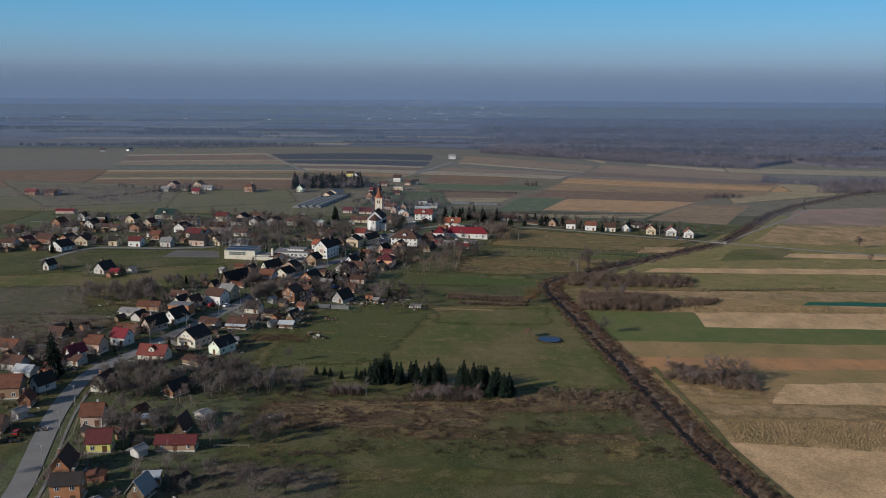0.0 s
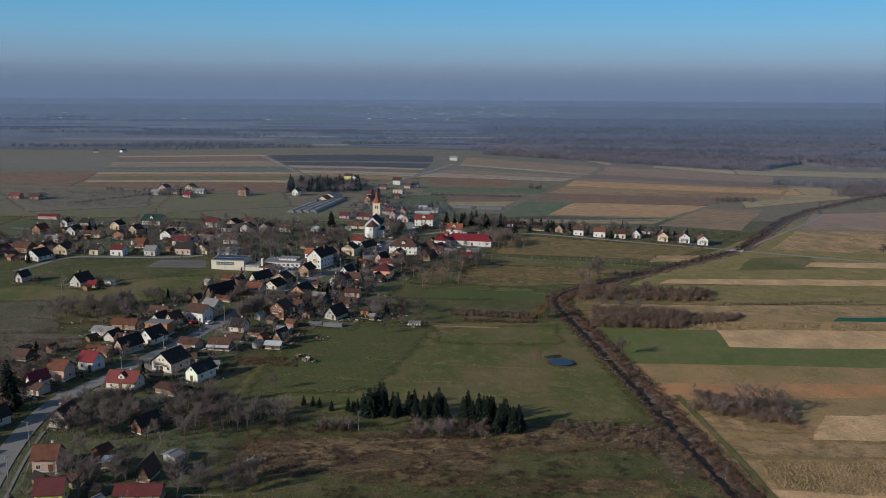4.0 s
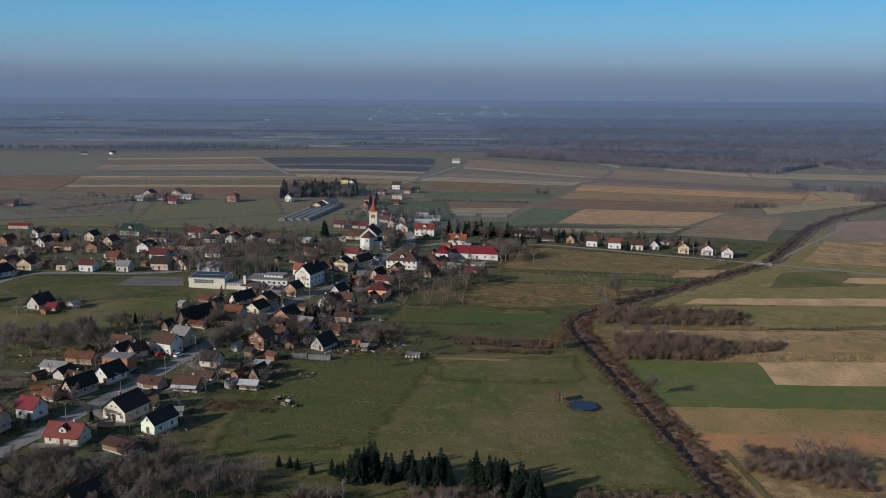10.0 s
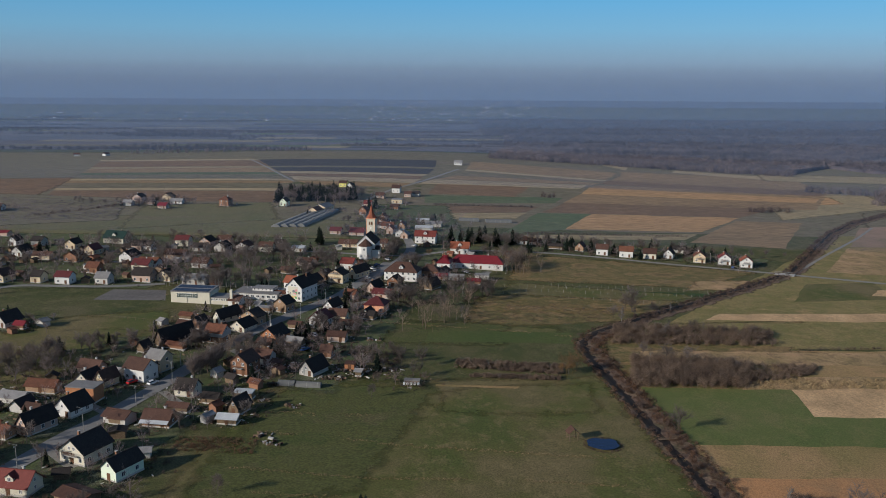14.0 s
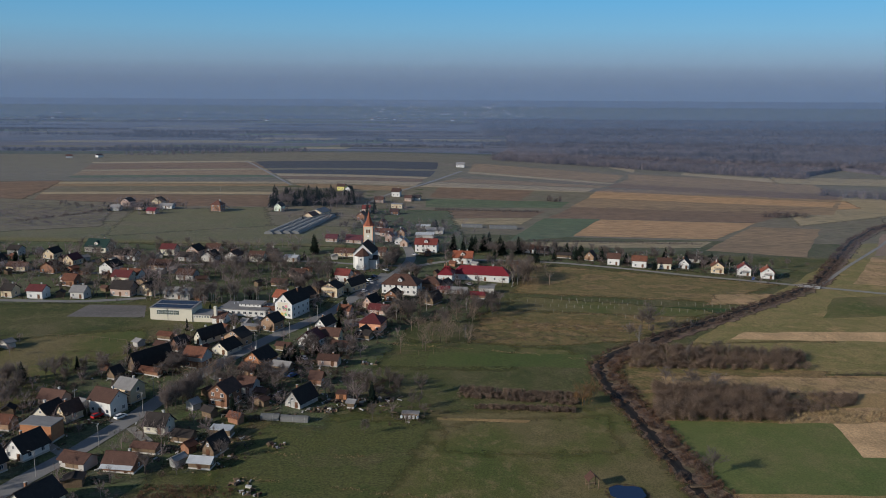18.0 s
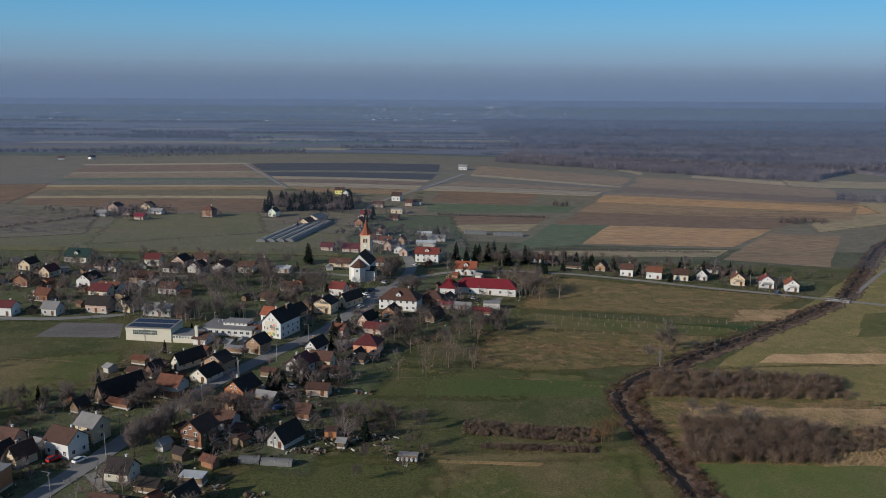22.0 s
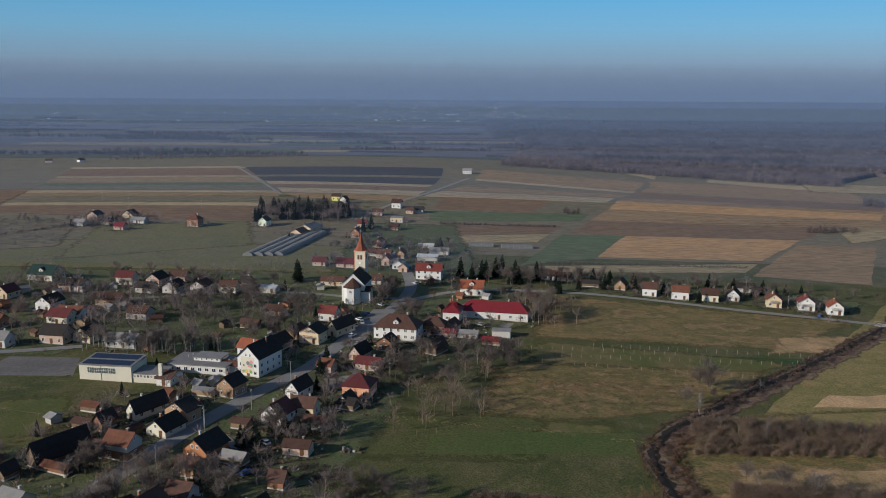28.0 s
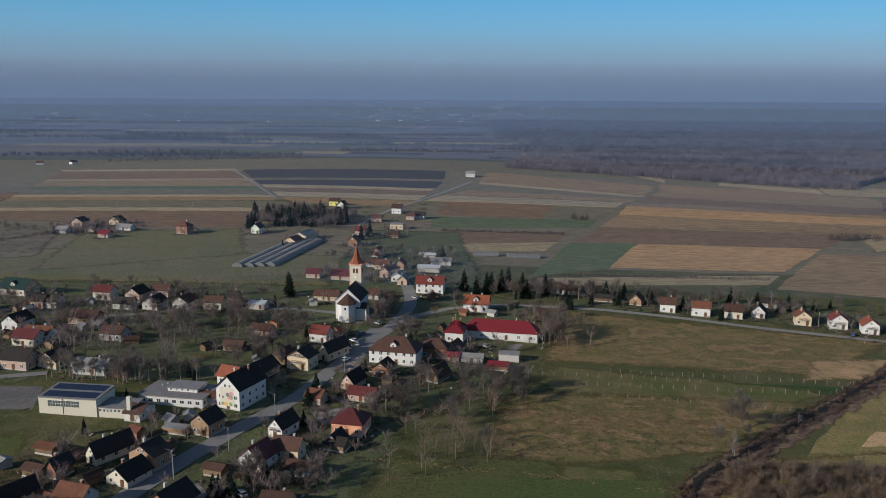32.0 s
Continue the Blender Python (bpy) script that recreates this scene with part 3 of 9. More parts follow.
def house(x, y, rot, w, d, h, rise, ridge, wall, roof, label, name="house", win=2, chimney=1, over=0.55, plinth=True, balcony=0, dormer=0, lower="", far=False, awning=0):
    """One building with its roof, windows, door and chimney; its front faces local -y."""
    o = tagged(new(name), label, name.replace("_", " "))
    o.matrix_world = pose(x, y, ground_z(x, y) + 0.12, 0, 0, rot)
    TAKEN.append((x, y, math.hypot(w, d) / 2))
    rnd = random.Random(int(x * 31 + y * 17))
    if x < -95 and y > 540:
        w, d = w * 1.15, d * 1.1
    part("wall", wall_geo(w, d, h, rise, ridge), WALL[wall], o)
    part("roof", roof_mesh(w, d, h, rise, ridge, over), ROOF[roof], o)
    if plinth and not far:
        part("plinth", Geo().box(-w / 2 - 0.06, -d / 2 - 0.06, -0.6, w / 2 + 0.06, d / 2 + 0.06, 0.45), WALL["grey"], o, "grey rendered plinth")
    if lower:
        part("lower_wall", Geo().box(-w / 2 - 0.05, -d / 2 - 0.05, 0.45, w / 2 + 0.05, d / 2 + 0.05, min(2.8, h - 0.4)), WALL[lower], o, "ground floor in another finish")
    if ridge not in ("flat",):
        for k in range(chimney):
            cx, cy = (w * 0.12 * (1 if k else -1), d * (0.18 if k else -0.12)) if ridge == "d" else (w * (0.2 - 0.42 * k), d * 0.08)
            top = h + rise + 0.9
            low = h + rise * 0.6
            c = part("chimney", Geo().box(cx - 0.3, cy - 0.3, low, cx + 0.3, cy + 0.3, top), WALL["brick" if rnd.random() < 0.6 else "grey"], o, "masonry chimney stack")
            part("chimney_cap", Geo().box(cx - 0.38, cy - 0.38, top, cx + 0.38, cy + 0.38, top + 0.12), M_CONCRETE, c)
    if win:
        rows = [0.95 + 2.8 * k for k in range(max(1, int((h - 0.2) // 2.5)))]
        size = "m" if h > 2.9 else "s"
        ep = 0.06 if lower else 0.0
        for k, z in enumerate(rows):
            n = max(1, min(6, int(w / 3.1))) if win > 1 else 1
            for i in range(n):
                px = -w / 2 + w * (i + 0.5) / n
                if k == 0 and i == n // 2 and not far:
                    child("door", DOOR, o, pose(px, -d / 2 - ep, 0.1))
                else:
                    window(o, px, -d / 2 - ep, z, 0, size)
            m = max(1, min(6, int(d / 3.6)))
            for i in range(m):
                py = -d / 2 + d * (i + 0.5) / m
                window(o, w / 2 + ep, py, z, 90, size)
                if not far and w > 8 and x > 40:
                    window(o, -w / 2 - ep, py, z, -90, size)
        if ridge == "d" and rise > 2.4 and not far:
            for s in ((-0.9, 0.9) if w > 8 else (0,)):
                window(o, s, -d / 2, h + 0.35, 0, "s")
        if ridge == "w" and rise > 2.4 and not far:
            window(o, w / 2, 0, h + 0.3, 90, "s")
    for k in range(awning):
        part("awning", Geo().slab([(-w / 2 - 0.3, -d / 2 - 1.9, h - 0.75), (w / 2 + 0.3, -d / 2 - 1.9, h - 0.75), (w / 2 + 0.3, -d / 2 - 0.35, h - 0.05), (-w / 2 - 0.3, -d / 2 - 0.35, h - 0.05)], 0.1), ROOF["light"], o, "white sheet awning over the front")
        for sx in (-w / 2, 0, w / 2):
            part("awning_post", Geo().box(sx - 0.07, -d / 2 - 1.8, -0.5, sx + 0.07, -d / 2 - 1.66, h - 0.75), WALL["wood"], o)
    for k in range(balcony):
        z = 3.0 + 2.7 * k
        bw = w * 0.55
        part("balcony", Geo().box(-bw / 2, -d / 2 - 1.3, z - 0.18, bw / 2, -d / 2 + 0.02, z), M_CONCRETE, o, "concrete balcony slab")
        g = Geo().box(-bw / 2, -d / 2 - 1.3, z + 0.92, bw / 2, -d / 2 - 1.22, z + 1.0)
        for i in range(int(bw / 0.25) + 1):
            g.box(-bw / 2 + i * 0.25, -d / 2 - 1.28, z, -bw / 2 + i * 0.25 + 0.06, -d / 2 - 1.24, z + 0.94)
        part("balcony_rail", g, M_DOOR, o, "dark brown balcony railing")
    for k in range(dormer):
        dx = (k - (dormer - 1) / 2) * w / (dormer + 0.5)
        fy = -d / 2 + d * 0.12
        zb = h + rise * 0.24
        dm = part("dormer", Geo().add([(dx - 1.2, fy, zb), (dx + 1.2, fy, zb), (dx + 1.2, fy, zb + 1.3), (dx, fy, zb + 2.3), (dx - 1.2, fy, zb + 1.3),
                                       (dx - 1.2, 0, zb), (dx + 1.2, 0, zb), (dx + 1.2, 0, zb + 1.3), (dx, 0, zb + 2.3), (dx - 1.2, 0, zb + 1.3)],
                                      [(0, 1, 2, 3, 4), (1, 6, 7, 2), (2, 7, 8, 3), (3, 8, 9, 4), (4, 9, 5, 0)]), WALL[wall], o, "gabled dormer")
        part("dormer_roof", Geo().slab([(dx - 1.5, fy - 0.3, zb + 1.25), (dx, fy - 0.3, zb + 2.5), (dx, 0, zb + 2.5), (dx - 1.5, 0, zb + 1.25)][::-1], 0.12).slab(
            [(dx, fy - 0.3, zb + 2.5), (dx + 1.5, fy - 0.3, zb + 1.25), (dx + 1.5, 0, zb + 1.25), (dx, 0, zb + 2.5)][::-1], 0.12), ROOF[roof], dm)
        window(o, dx, fy, zb + 0.2, 0, "s")
    return o


# ---- roads, brook and fields ----
MAIN = [(-125, -420), (-106, 150), (-113.9, 215.8), (-122.0, 245.1), (-128.7, 270.7), (-132.6, 293.8), (-133.8, 315.6), (-122.3, 344.9), (-119.8, 356.4), (-116.4, 371.0), (-110.1, 383.5), (-106.9, 400.2), (-102.5, 414.0), (-96.2, 445.0), (-87.6, 475.8), (-78.8, 500.4), (-67.8, 526.4), (-58.2, 545.5), (-53.1, 556.9), (-50.0, 573.6), (-42.6, 599.3), (-36.2, 619.4), (-29.2, 642.9), (-23.9, 666.9), (-21.0, 690.0), (-25.0, 725.0), (-39.7, 789.6)]
LANE = [(-23.4, 659.8), (-0.5, 683.7), (22.7, 692.1), (57.4, 690.6), (74.5, 689.3), (111.7, 677.4), (148.3, 662.2), (183.6, 650.9), (234.4, 632.3), (272.5, 617.3), (420, 565)]
BROOK = [(190, -420), (97, 190), (90.1, 223.0), (86.5, 239.0), (82.0, 268.6), (79.9, 294.3), (76.1, 335.5), (71.5, 375.1), (66.1, 426.8), (62.9, 451.6), (61.1, 468.4), (62.3, 482.6), (72.3, 499.1), (107.0, 533.1), (171.6, 594.7), (222.0, 646.0), (316.9, 801.9), (361.0, 858.7), (472.0, 970.2), (620, 1090)]
SIDE = [(-245.1, 513.2), (-238.5, 539.2), (-232.5, 559.5), (-179.3, 559.9), (-151.9, 570.4)]
ROADS = [(MAIN, 6.5), (LANE, 4.5), (BROOK, 3.0), (SIDE, 4)]
strip("road", MAIN, 6.6, M_ASPHALT, "worn grey asphalt village street", "road", 0.14)
strip("lane", LANE, 4.6, M_GRAVEL, "pale gravel lane past a row of houses", "road", 0.12)
strip("street", SIDE, 4.5, M_ASPHALT, "narrow side street along the meadow", "road", 0.125)
strip("parking", [(-42.7, 580.7), (-39.4, 611.2), (-33.5, 642.3)], 9.0, M_ASPHALT, "asphalt parking strip before the church", "parking", 0.13)
BED = [(x + 2.6, y) for x, y in BROOK]
strip("bank", BED, 13.5, soft_edged("bank"), "russet dead grass and litter on the brook's banks", "bank", 0.06, 3.0, 0.5, True)
# No ditch is dug; its shade is put into the mud's dark colour.
strip("mud_bank", BROOK, 3.2, mat("mud_with_ditch_shade", (0.034, 0.027, 0.023), var=0.35, scale=0.3, fine=2), "muddy banks of the brook, darkened for the ditch's shade", "bank", 0.10, 1.5, 1.3)
M_WATER = mat("dark_water", (0.012, 0.028, 0.075), rough=0.06, var=0.1, bump=0.02)
# Brook water coloured near-black, the ditch's shade included in the tone.
strip("brook_water", BROOK, 1.1, mat("shaded_brook", (0.014, 0.012, 0.011), rough=0.8, var=0.3, bump=0.02), "narrow brook, its water coloured near-black for the ditch's shade", "water", 0.13, jitter=0.6)
strip("farm_track", [(225.4, 645.8), (269.1, 704.7), (329.7, 782.5), (370.3, 839.9)], 2.4, M_GRAVEL, "pale farm track beside the brook", "track", 0.11)
strip("farm_track", [(-56.2, 778.7), (-70.0, 852.4), (-72.8, 935.3), (-55.2, 1002.4), (-22.7, 1075.9), (20.2, 1182.8)], 4, M_GRAVEL, "pale farm track over the rise", "track", 0.11)
strip("farm_track", [(-259.5, 1259.1), (-205.6, 1140.4), (-163.4, 1048.1)], 3, M_GRAVEL, "grassy track between the strips", "track", 0.11)
strip("brook_track", [(105, 185), (99.9, 223.5), (97.0, 239.6), (94.3, 257.0), (93.4, 284.4), (91.2, 313.0), (89.3, 336.5)], 3.0, soft_edged("pasture"), "green grassy track beside the brook", "track", 0.16, 3.0, 0.4, True)
strip("footpath", [(x + 6.3, y) for x, y in MAIN[:7]], 0.9, mat("worn_path_concrete", (0.24, 0.23, 0.21), var=0.25, scale=0.4), "concrete footpath beside the street", "path", 0.15)
strip("side_street", [(-23.7, 664.9), (-55.2, 665.3), (-72.7, 671.7), (-111.3, 670.6), (-158.7, 649.9), (-215.2, 656.6)], 4, M_ASPHALT, "narrow side street through the village", "road", 0.118)
strip("side_street", [(-319.5, 659.3), (-302.7, 658.5), (-276.0, 644.6), (-224.0, 623.5), (-185.5, 623.8)], 4, M_ASPHALT, "narrow side street in the upper village", "road", 0.116)
strip("yard", [(-45.3, 534.1), (-38.4, 538.1), (-33.8, 540.0)], 12, M_GRAVEL, "gravel yard before a house", "yard", 0.13)
field("soil", "pale asphalt playing court beside the sports hall", (-176.3, 533.4), (-140.3, 534.9), (-146.8, 556.3), (-174.6, 555.5), "court", 0.2).data.materials[0] = mat("worn_court", (0.165, 0.150, 0.140), var=0.2, scale=0.12, fine=1.0, stretch=0.6)
field("soil", "asphalt square before the church", (-28.7, 640.1), (-11.1, 654.3), (-17.2, 711.2), (-29.3, 709.7), "square", 0.3).data.materials[0] = M_ASPHALT
field("soil", "concrete yard behind the red-roofed building", (6.7, 609.7), (24.4, 609.9), (30.4, 624.8), (8.9, 625.9), "yard", 0.3).data.materials[0] = M_ASPHALT

# fields beyond the village, near side first in each row
field("h_olive", "wide fallow land behind the village", (-900, 800), (900, 780), (1000, 1420), (-1000, 1480), wob=2)
field("h_soil", "brown ploughed land left of the strips", (-501.3, 857.3), (-389.6, 918.1), (-415.8, 1066.3), (-597.0, 1024.6), wob=6)
field("h_dry", "dry grassland beside the upper brook", (310.4, 880.3), (460.5, 973.5), (482.1, 1118.2), (358.3, 1061.7), wob=6)
field("h_rust", "brown reeds beside the upper brook", (294.6, 945.8), (415.5, 992.0), (424.0, 1047.3), (322.9, 1016.4), wob=5)
field("h_olive", "rough ground behind the upper brook", (370.3, 839.9), (516.5, 887.1), (590.6, 1017.7), (409.8, 931.9), wob=5)
field("h_mauve", "brown field at the wood's edge", (210.1, 1107.5), (386.1, 1039.9), (451.1, 1219.2), (231.6, 1224.3), wob=3)
field("slope", "sloping green meadow above the village", (-240.9, 742.4), (-135.2, 802.7), (-160.7, 898.5), (-264.3, 865.6), wob=6)
HILL = "narrow ploughed strip on the rise"
field("h_soil", HILL, (-363.3, 874.8), (-155.6, 904.2), (-158.0, 974.6), (-387.4, 956.5))
field("h_straw", "narrow pale stubble strip on the rise", (-388.2, 958.0), (-159.2, 980.3), (-160.2, 998.1), (-391.9, 975.4))
field("h_olive", "narrow fallow strip on the rise", (-392.8, 977.0), (-160.8, 1001.1), (-163.9, 1035.1), (-402.1, 1015.9))
field("h_mauve", HILL, (-403.0, 1017.6), (-164.5, 1038.2), (-165.8, 1054.4), (-407.7, 1037.7))
field("h_straw", "narrow pale stubble strip on the rise", (-408.7, 1039.5), (-166.4, 1057.6), (-170.2, 1070.6), (-412.8, 1056.7))
field("h_olive", "narrow fallow strip on the rise", (-413.8, 1058.6), (-170.9, 1074.0), (-186.1, 1104.1), (-419.8, 1093.4))
field("h_green", "narrow green strip on the rise", (-420.8, 1095.5), (-186.1, 1104.1), (-194.5, 1121.9), (-424.9, 1115.2))
field("h_mauve", HILL, (-426.0, 1117.4), (-194.9, 1123.7), (-210.2, 1160.3), (-432.5, 1157.7))
field("h_dry", "narrow pale stubble strip on the rise", (-433.7, 1160.2), (-210.7, 1162.3), (-216.5, 1177.0), (-438.6, 1178.3))
field("h_soil", HILL, (-439.9, 1181.0), (-217.0, 1179.1), (-242.9, 1240.3), (-459.4, 1256.2))
field("h_straw", "narrow pale stubble strip on the rise", (-462.6, 1263.3), (-244.3, 1245.9), (-251.4, 1264.1), (-470.0, 1285.3))
field("h_olive", "narrow fallow strip on the rise", (-473.6, 1293.3), (-253.0, 1270.5), (-308.4, 1418.9), (-477.0, 1362.2))
field("h_dark", "dark freshly ploughed field", (-217.5, 1181.3), (-11.0, 1191.7), (-7.9, 1261.6), (-247.1, 1251.8))
field("h_olive", "green margin between dark fields", (-215.0, 1170.6), (-9.7, 1180.0), (-11.0, 1189.7), (-217.0, 1179.1))
field("h_dark", "dark freshly ploughed field", (-199.0, 1136.8), (-18.4, 1130.2), (-10.9, 1175.9), (-212.8, 1166.4))
field("h_straw", "pale stubble strip", (-188.4, 1114.8), (-22.6, 1113.9), (-19.5, 1128.3), (-197.4, 1135.0))
field("h_soil", "brown ploughed strip", (-177.6, 1090.6), (-25.9, 1091.5), (-23.1, 1112.1), (-188.0, 1113.0))
field("h_straw", "pale stubble strip", (-165.0, 1061.1), (-31.7, 1058.3), (-25.8, 1088.3), (-176.2, 1089.0))
field("h_mauve", "brown fallow strip", (-144.6, 1031.2), (-41.5, 1022.7), (-32.7, 1055.0), (-163.3, 1058.0))
field("h_olive", "fallow strip along the crest", (-251.1, 1252.2), (65.7, 1274.4), (54.8, 1322.3), (-303.9, 1401.8))
field("h_straw", "pale stubble strip on the crest", (25.1, 1742.8), (242.5, 1241.6), (254.1, 1283.4), (27.0, 1863.7))
field("h_mauve", "pale brown field on the crest", (29.4, 1185.0), (196.5, 1138.0), (224.7, 1209.3), (38.6, 1265.0))
field("h_straw", "pale stubble strip", (26.5, 1168.8), (192.0, 1122.6), (196.1, 1136.1), (29.4, 1183.0))
field("h_olive", "green-brown strip", (16.2, 1130.2), (184.9, 1110.5), (191.6, 1120.8), (26.4, 1165.0))
field("h_mauve", "brown strip", (-6.6, 1095.2), (170.7, 1090.4), (184.5, 1108.7), (16.2, 1126.7))
field("h_straw", "pale stubble strip", (-27.4, 1055.9), (150.7, 1054.1), (166.0, 1086.1), (-9.3, 1091.4))
field("h_soil", "red-brown rough stubble", (-15.4, 986.4), (73.4, 980.4), (99.4, 1055.9), (-6.3, 1056.7))
field("h_olive", "fallow plot beside the stubble", (73.4, 980.4), (125.2, 990.0), (146.4, 1053.2), (96.7, 1055.3))
field("h_green", "green winter crop", (-18.4, 921.5), (109.3, 944.1), (123.3, 984.1), (-17.5, 974.8))
field("h_soil", "brown ploughed plot", (-44.2, 852.2), (75.8, 880.7), (92.2, 918.5), (-35.1, 903.8))
field("h_dry", "dry grass plot", (-15.8, 826.3), (63.5, 842.7), (75.5, 878.4), (-12.7, 857.4))
field("h_green", "green plot", (44.7, 761.2), (98.1, 791.0), (134.2, 881.3), (84.9, 877.8))
field("h_soil", "wide brown ploughed field", (90.6, 883.1), (271.3, 884.3), (378.8, 1005.8), (121.0, 951.3))
field("h_mauve", "wide brown field", (119.6, 951.1), (367.1, 944.3), (449.9, 1101.7), (173.9, 1084.6))
field("h_rust", "orange-brown stubble strip", (147.4, 1017.2), (389.3, 995.8), (409.5, 1034.7), (165.5, 1069.8))
field("h_soil", "dark brown strip", (179.7, 1099.1), (418.5, 1052.0), (443.8, 1100.6), (201.8, 1135.8))
field("h_mauve", "pale brown strip under the woods", (201.0, 1132.0), (443.8, 1100.6), (451.0, 1197.7), (238.4, 1213.8))
field("h_straw", "yellowish strip under the woods", (303.5, 1241.2), (425.4, 1195.6), (435.9, 1240.6), (316.2, 1271.9))
field("h_rust", "orange stubble field", (98.7, 794.5), (209.9, 796.2), (270.4, 882.0), (135.1, 881.5))
field("h_mauve", "pale brown fallow field", (186.1, 747.6), (251.6, 731.1), (318.2, 859.1), (259.7, 861.7))
field("h_dry", "dry grass strip behind the lane's houses", (50.9, 740.1), (185.8, 757.5), (203.0, 785.5), (49.5, 758.8))
field("brown", "brownish pasture beside the lane", (37.8, 602.3), (144.5, 594.8), (198.0, 645.2), (59.8, 683.2), wob=6)
field("dry", "tussocks of dry grass", (136.0, 588.0), (168.0, 588.0), (196.0, 621.0), (150.0, 618.0), wob=6)
field("emerald", "deep green crop between the vine posts", (98.0, 571.5), (147.0, 572.0), (152.0, 581.0), (100.0, 583.5))
field("pasture", "vineyard grass", (31.5, 562.9), (121.2, 558.2), (144.2, 578.7), (36.6, 602.2), wob=6)
field("brown", "rough dry grassland", (9.5, 497.2), (91.6, 518.8), (129.8, 564.5), (20.5, 567.8), wob=6)
field("dry", "streak of pale dry grass", (29.2, 530.7), (90.8, 532.7), (95.6, 547.7), (31.0, 547.5), wob=6)
field("pasture", "green hay meadow", (-24.7, 481.2), (57.0, 485.1), (55.9, 508.8), (-26.0, 509.9), wob=6)
# the near meadows
field("pasture", "wide green meadow beside the pond", (-76.9, 311.2), (71.5, 308.5), (59.9, 435.4), (-61.5, 416.9), wob=6)
field("pasture", "greener meadow strip", (-4.0, 391.3), (57.0, 392.3), (58.8, 434.1), (-1.4, 419.8), wob=6)
field("lush", "lush green meadow beside the gardens", (-74, 322), (-22, 334), (2, 424), (-62, 414), wob=12)
field("lush", "dark green meadow beside the hay meadow", (-30, 470), (30, 470), (34, 512), (-28, 512), wob=6)
field("green_strip", "bright green strip of young grass beside the brook", (-8, 477), (58, 479.5), (61, 497), (-6, 494))
field("rough", "brown dug strip in the meadow", (-52.0, 371.0), (-16.0, 370.0), (-16.0, 376.0), (-50.0, 376.0), wob=6)
field("rough", "brown dug strip in the meadow", (-40.0, 401.0), (-22.0, 400.0), (-22.0, 406.0), (-40.0, 406.0), wob=6)
field("olive", "pale mown edge", (-2.7, 420.6), (28.0, 420.0), (29.2, 422.4), (-2.7, 422.6), wob=0.6)
field("marsh", "russet marsh grass", (-60.9, 258.2), (16.0, 263.0), (22.1, 297.7), (-62.1, 291.7), wob=6)
field("marsh", "russet marsh grass", (13.0, 279.0), (78.7, 281.8), (75.1, 310.0), (22.5, 303.7), wob=6)
field("marsh", "dry brown tussocks", (-27.8, 255.8), (68.7, 250.0), (64.4, 270.8), (-21.6, 268.2), wob=6)
field("marsh", "brown bed in a garden", (-81.7, 358.4), (-57.3, 357.0), (-57.0, 368.1), (-82.6, 368.7), wob=6)
field("rough", "brown fallow beside the meadow", (-186.5, 322.3), (-141.4, 356.3), (-152.4, 396.4), (-228.2, 398.6), wob=6)
field("pasture", "green meadow below the upper village", (-229.9, 401.7), (-113.1, 417.4), (-134.0, 518.3), (-264.2, 464.6), wob=6)
field("rough", "purple-brown rough meadow at the village edge", (-226.8, 386.4), (-164.3, 395.4), (-193.1, 452.8), (-258.5, 443.3), wob=6)
field("green", "mown lawn beside the church", (-79.5, 633.1), (-54.7, 632.4), (-57.7, 674.3), (-81.9, 678.3), "lawn", 6)
for a, b, c, d in (((-330, 548), (-160, 562), (-128, 705), (-330, 722)), ((-160, 575), (-60, 560), (-50, 735), (-140, 722)), ((-150, 360), (-96, 300), (-60, 470), (-140, 470)), ((-125, 455), (-40, 410), (-8, 560), (-75, 560)),
                   ((-60, 555), (12, 545), (40, 700), (-40, 720)), ((-70, 715), (20, 715), (5, 900), (-70, 900)), ((-130, 205), (-66, 205), (-62, 300), (-128, 310)), ((60, 690), (200, 660), (225, 690), (70, 735))):
    field("garden", "gardens of thin grass, dug earth and dead leaves between the houses", a, b, c, d, "garden_ground", 6)
field("slope", "muted green slope behind the upper village", (-440, 712), (-60, 722), (-72, 806), (-470, 806), wob=6)
# right of the brook
field("olive", "rough olive-brown land right of the brook", (83.7, 330.5), (189.9, 336.2), (293.4, 488.3), (70.5, 469.7), wob=3)
field("mixed", "rough olive-green land right of the brook", (75.0, 473.5), (294.0, 489.2), (513.3, 788.2), (322.8, 794.5), wob=3)
field("olive", "rough olive-brown land right of the brook", (101.5, 190.0), (190.8, 190.0), (189.1, 335.1), (84.0, 329.6), wob=3)
field("brown", "russet ground round the brook thickets", (64.4, 407.9), (118.2, 418.0), (184.5, 529.8), (70.7, 508.2), wob=6)
field("dry", "dry grass strip between the thickets", (81.7, 457.9), (158.9, 451.4), (171.5, 480.4), (85.7, 476.2), wob=6)
field("straw", "pale stubble field", (103.0, 200.0), (130.8, 200.0), (160.0, 259.5), (96.2, 260.3))
field("dry", "maize stubble in rows", (96.4, 260.5), (157.2, 254.6), (172.5, 281.5), (96.0, 279.8))
field("dry", "rough fallow strip", (92.7, 278.6), (171.9, 280.5), (183.4, 300.6), (93.0, 300.4), wob=6)
field("straw", "pale stubble field", (123.4, 296.7), (182.7, 299.4), (197.2, 325.0), (138.3, 319.6))
field("dry", "dry grass beside the scrub", (88.0, 301.2), (128.8, 297.1), (135.7, 313.0), (87.7, 321.2), wob=6)
field("olive", "green-brown plot beside the scrub", (132.1, 319.2), (197.2, 325.0), (207.1, 342.4), (132.8, 336.3))
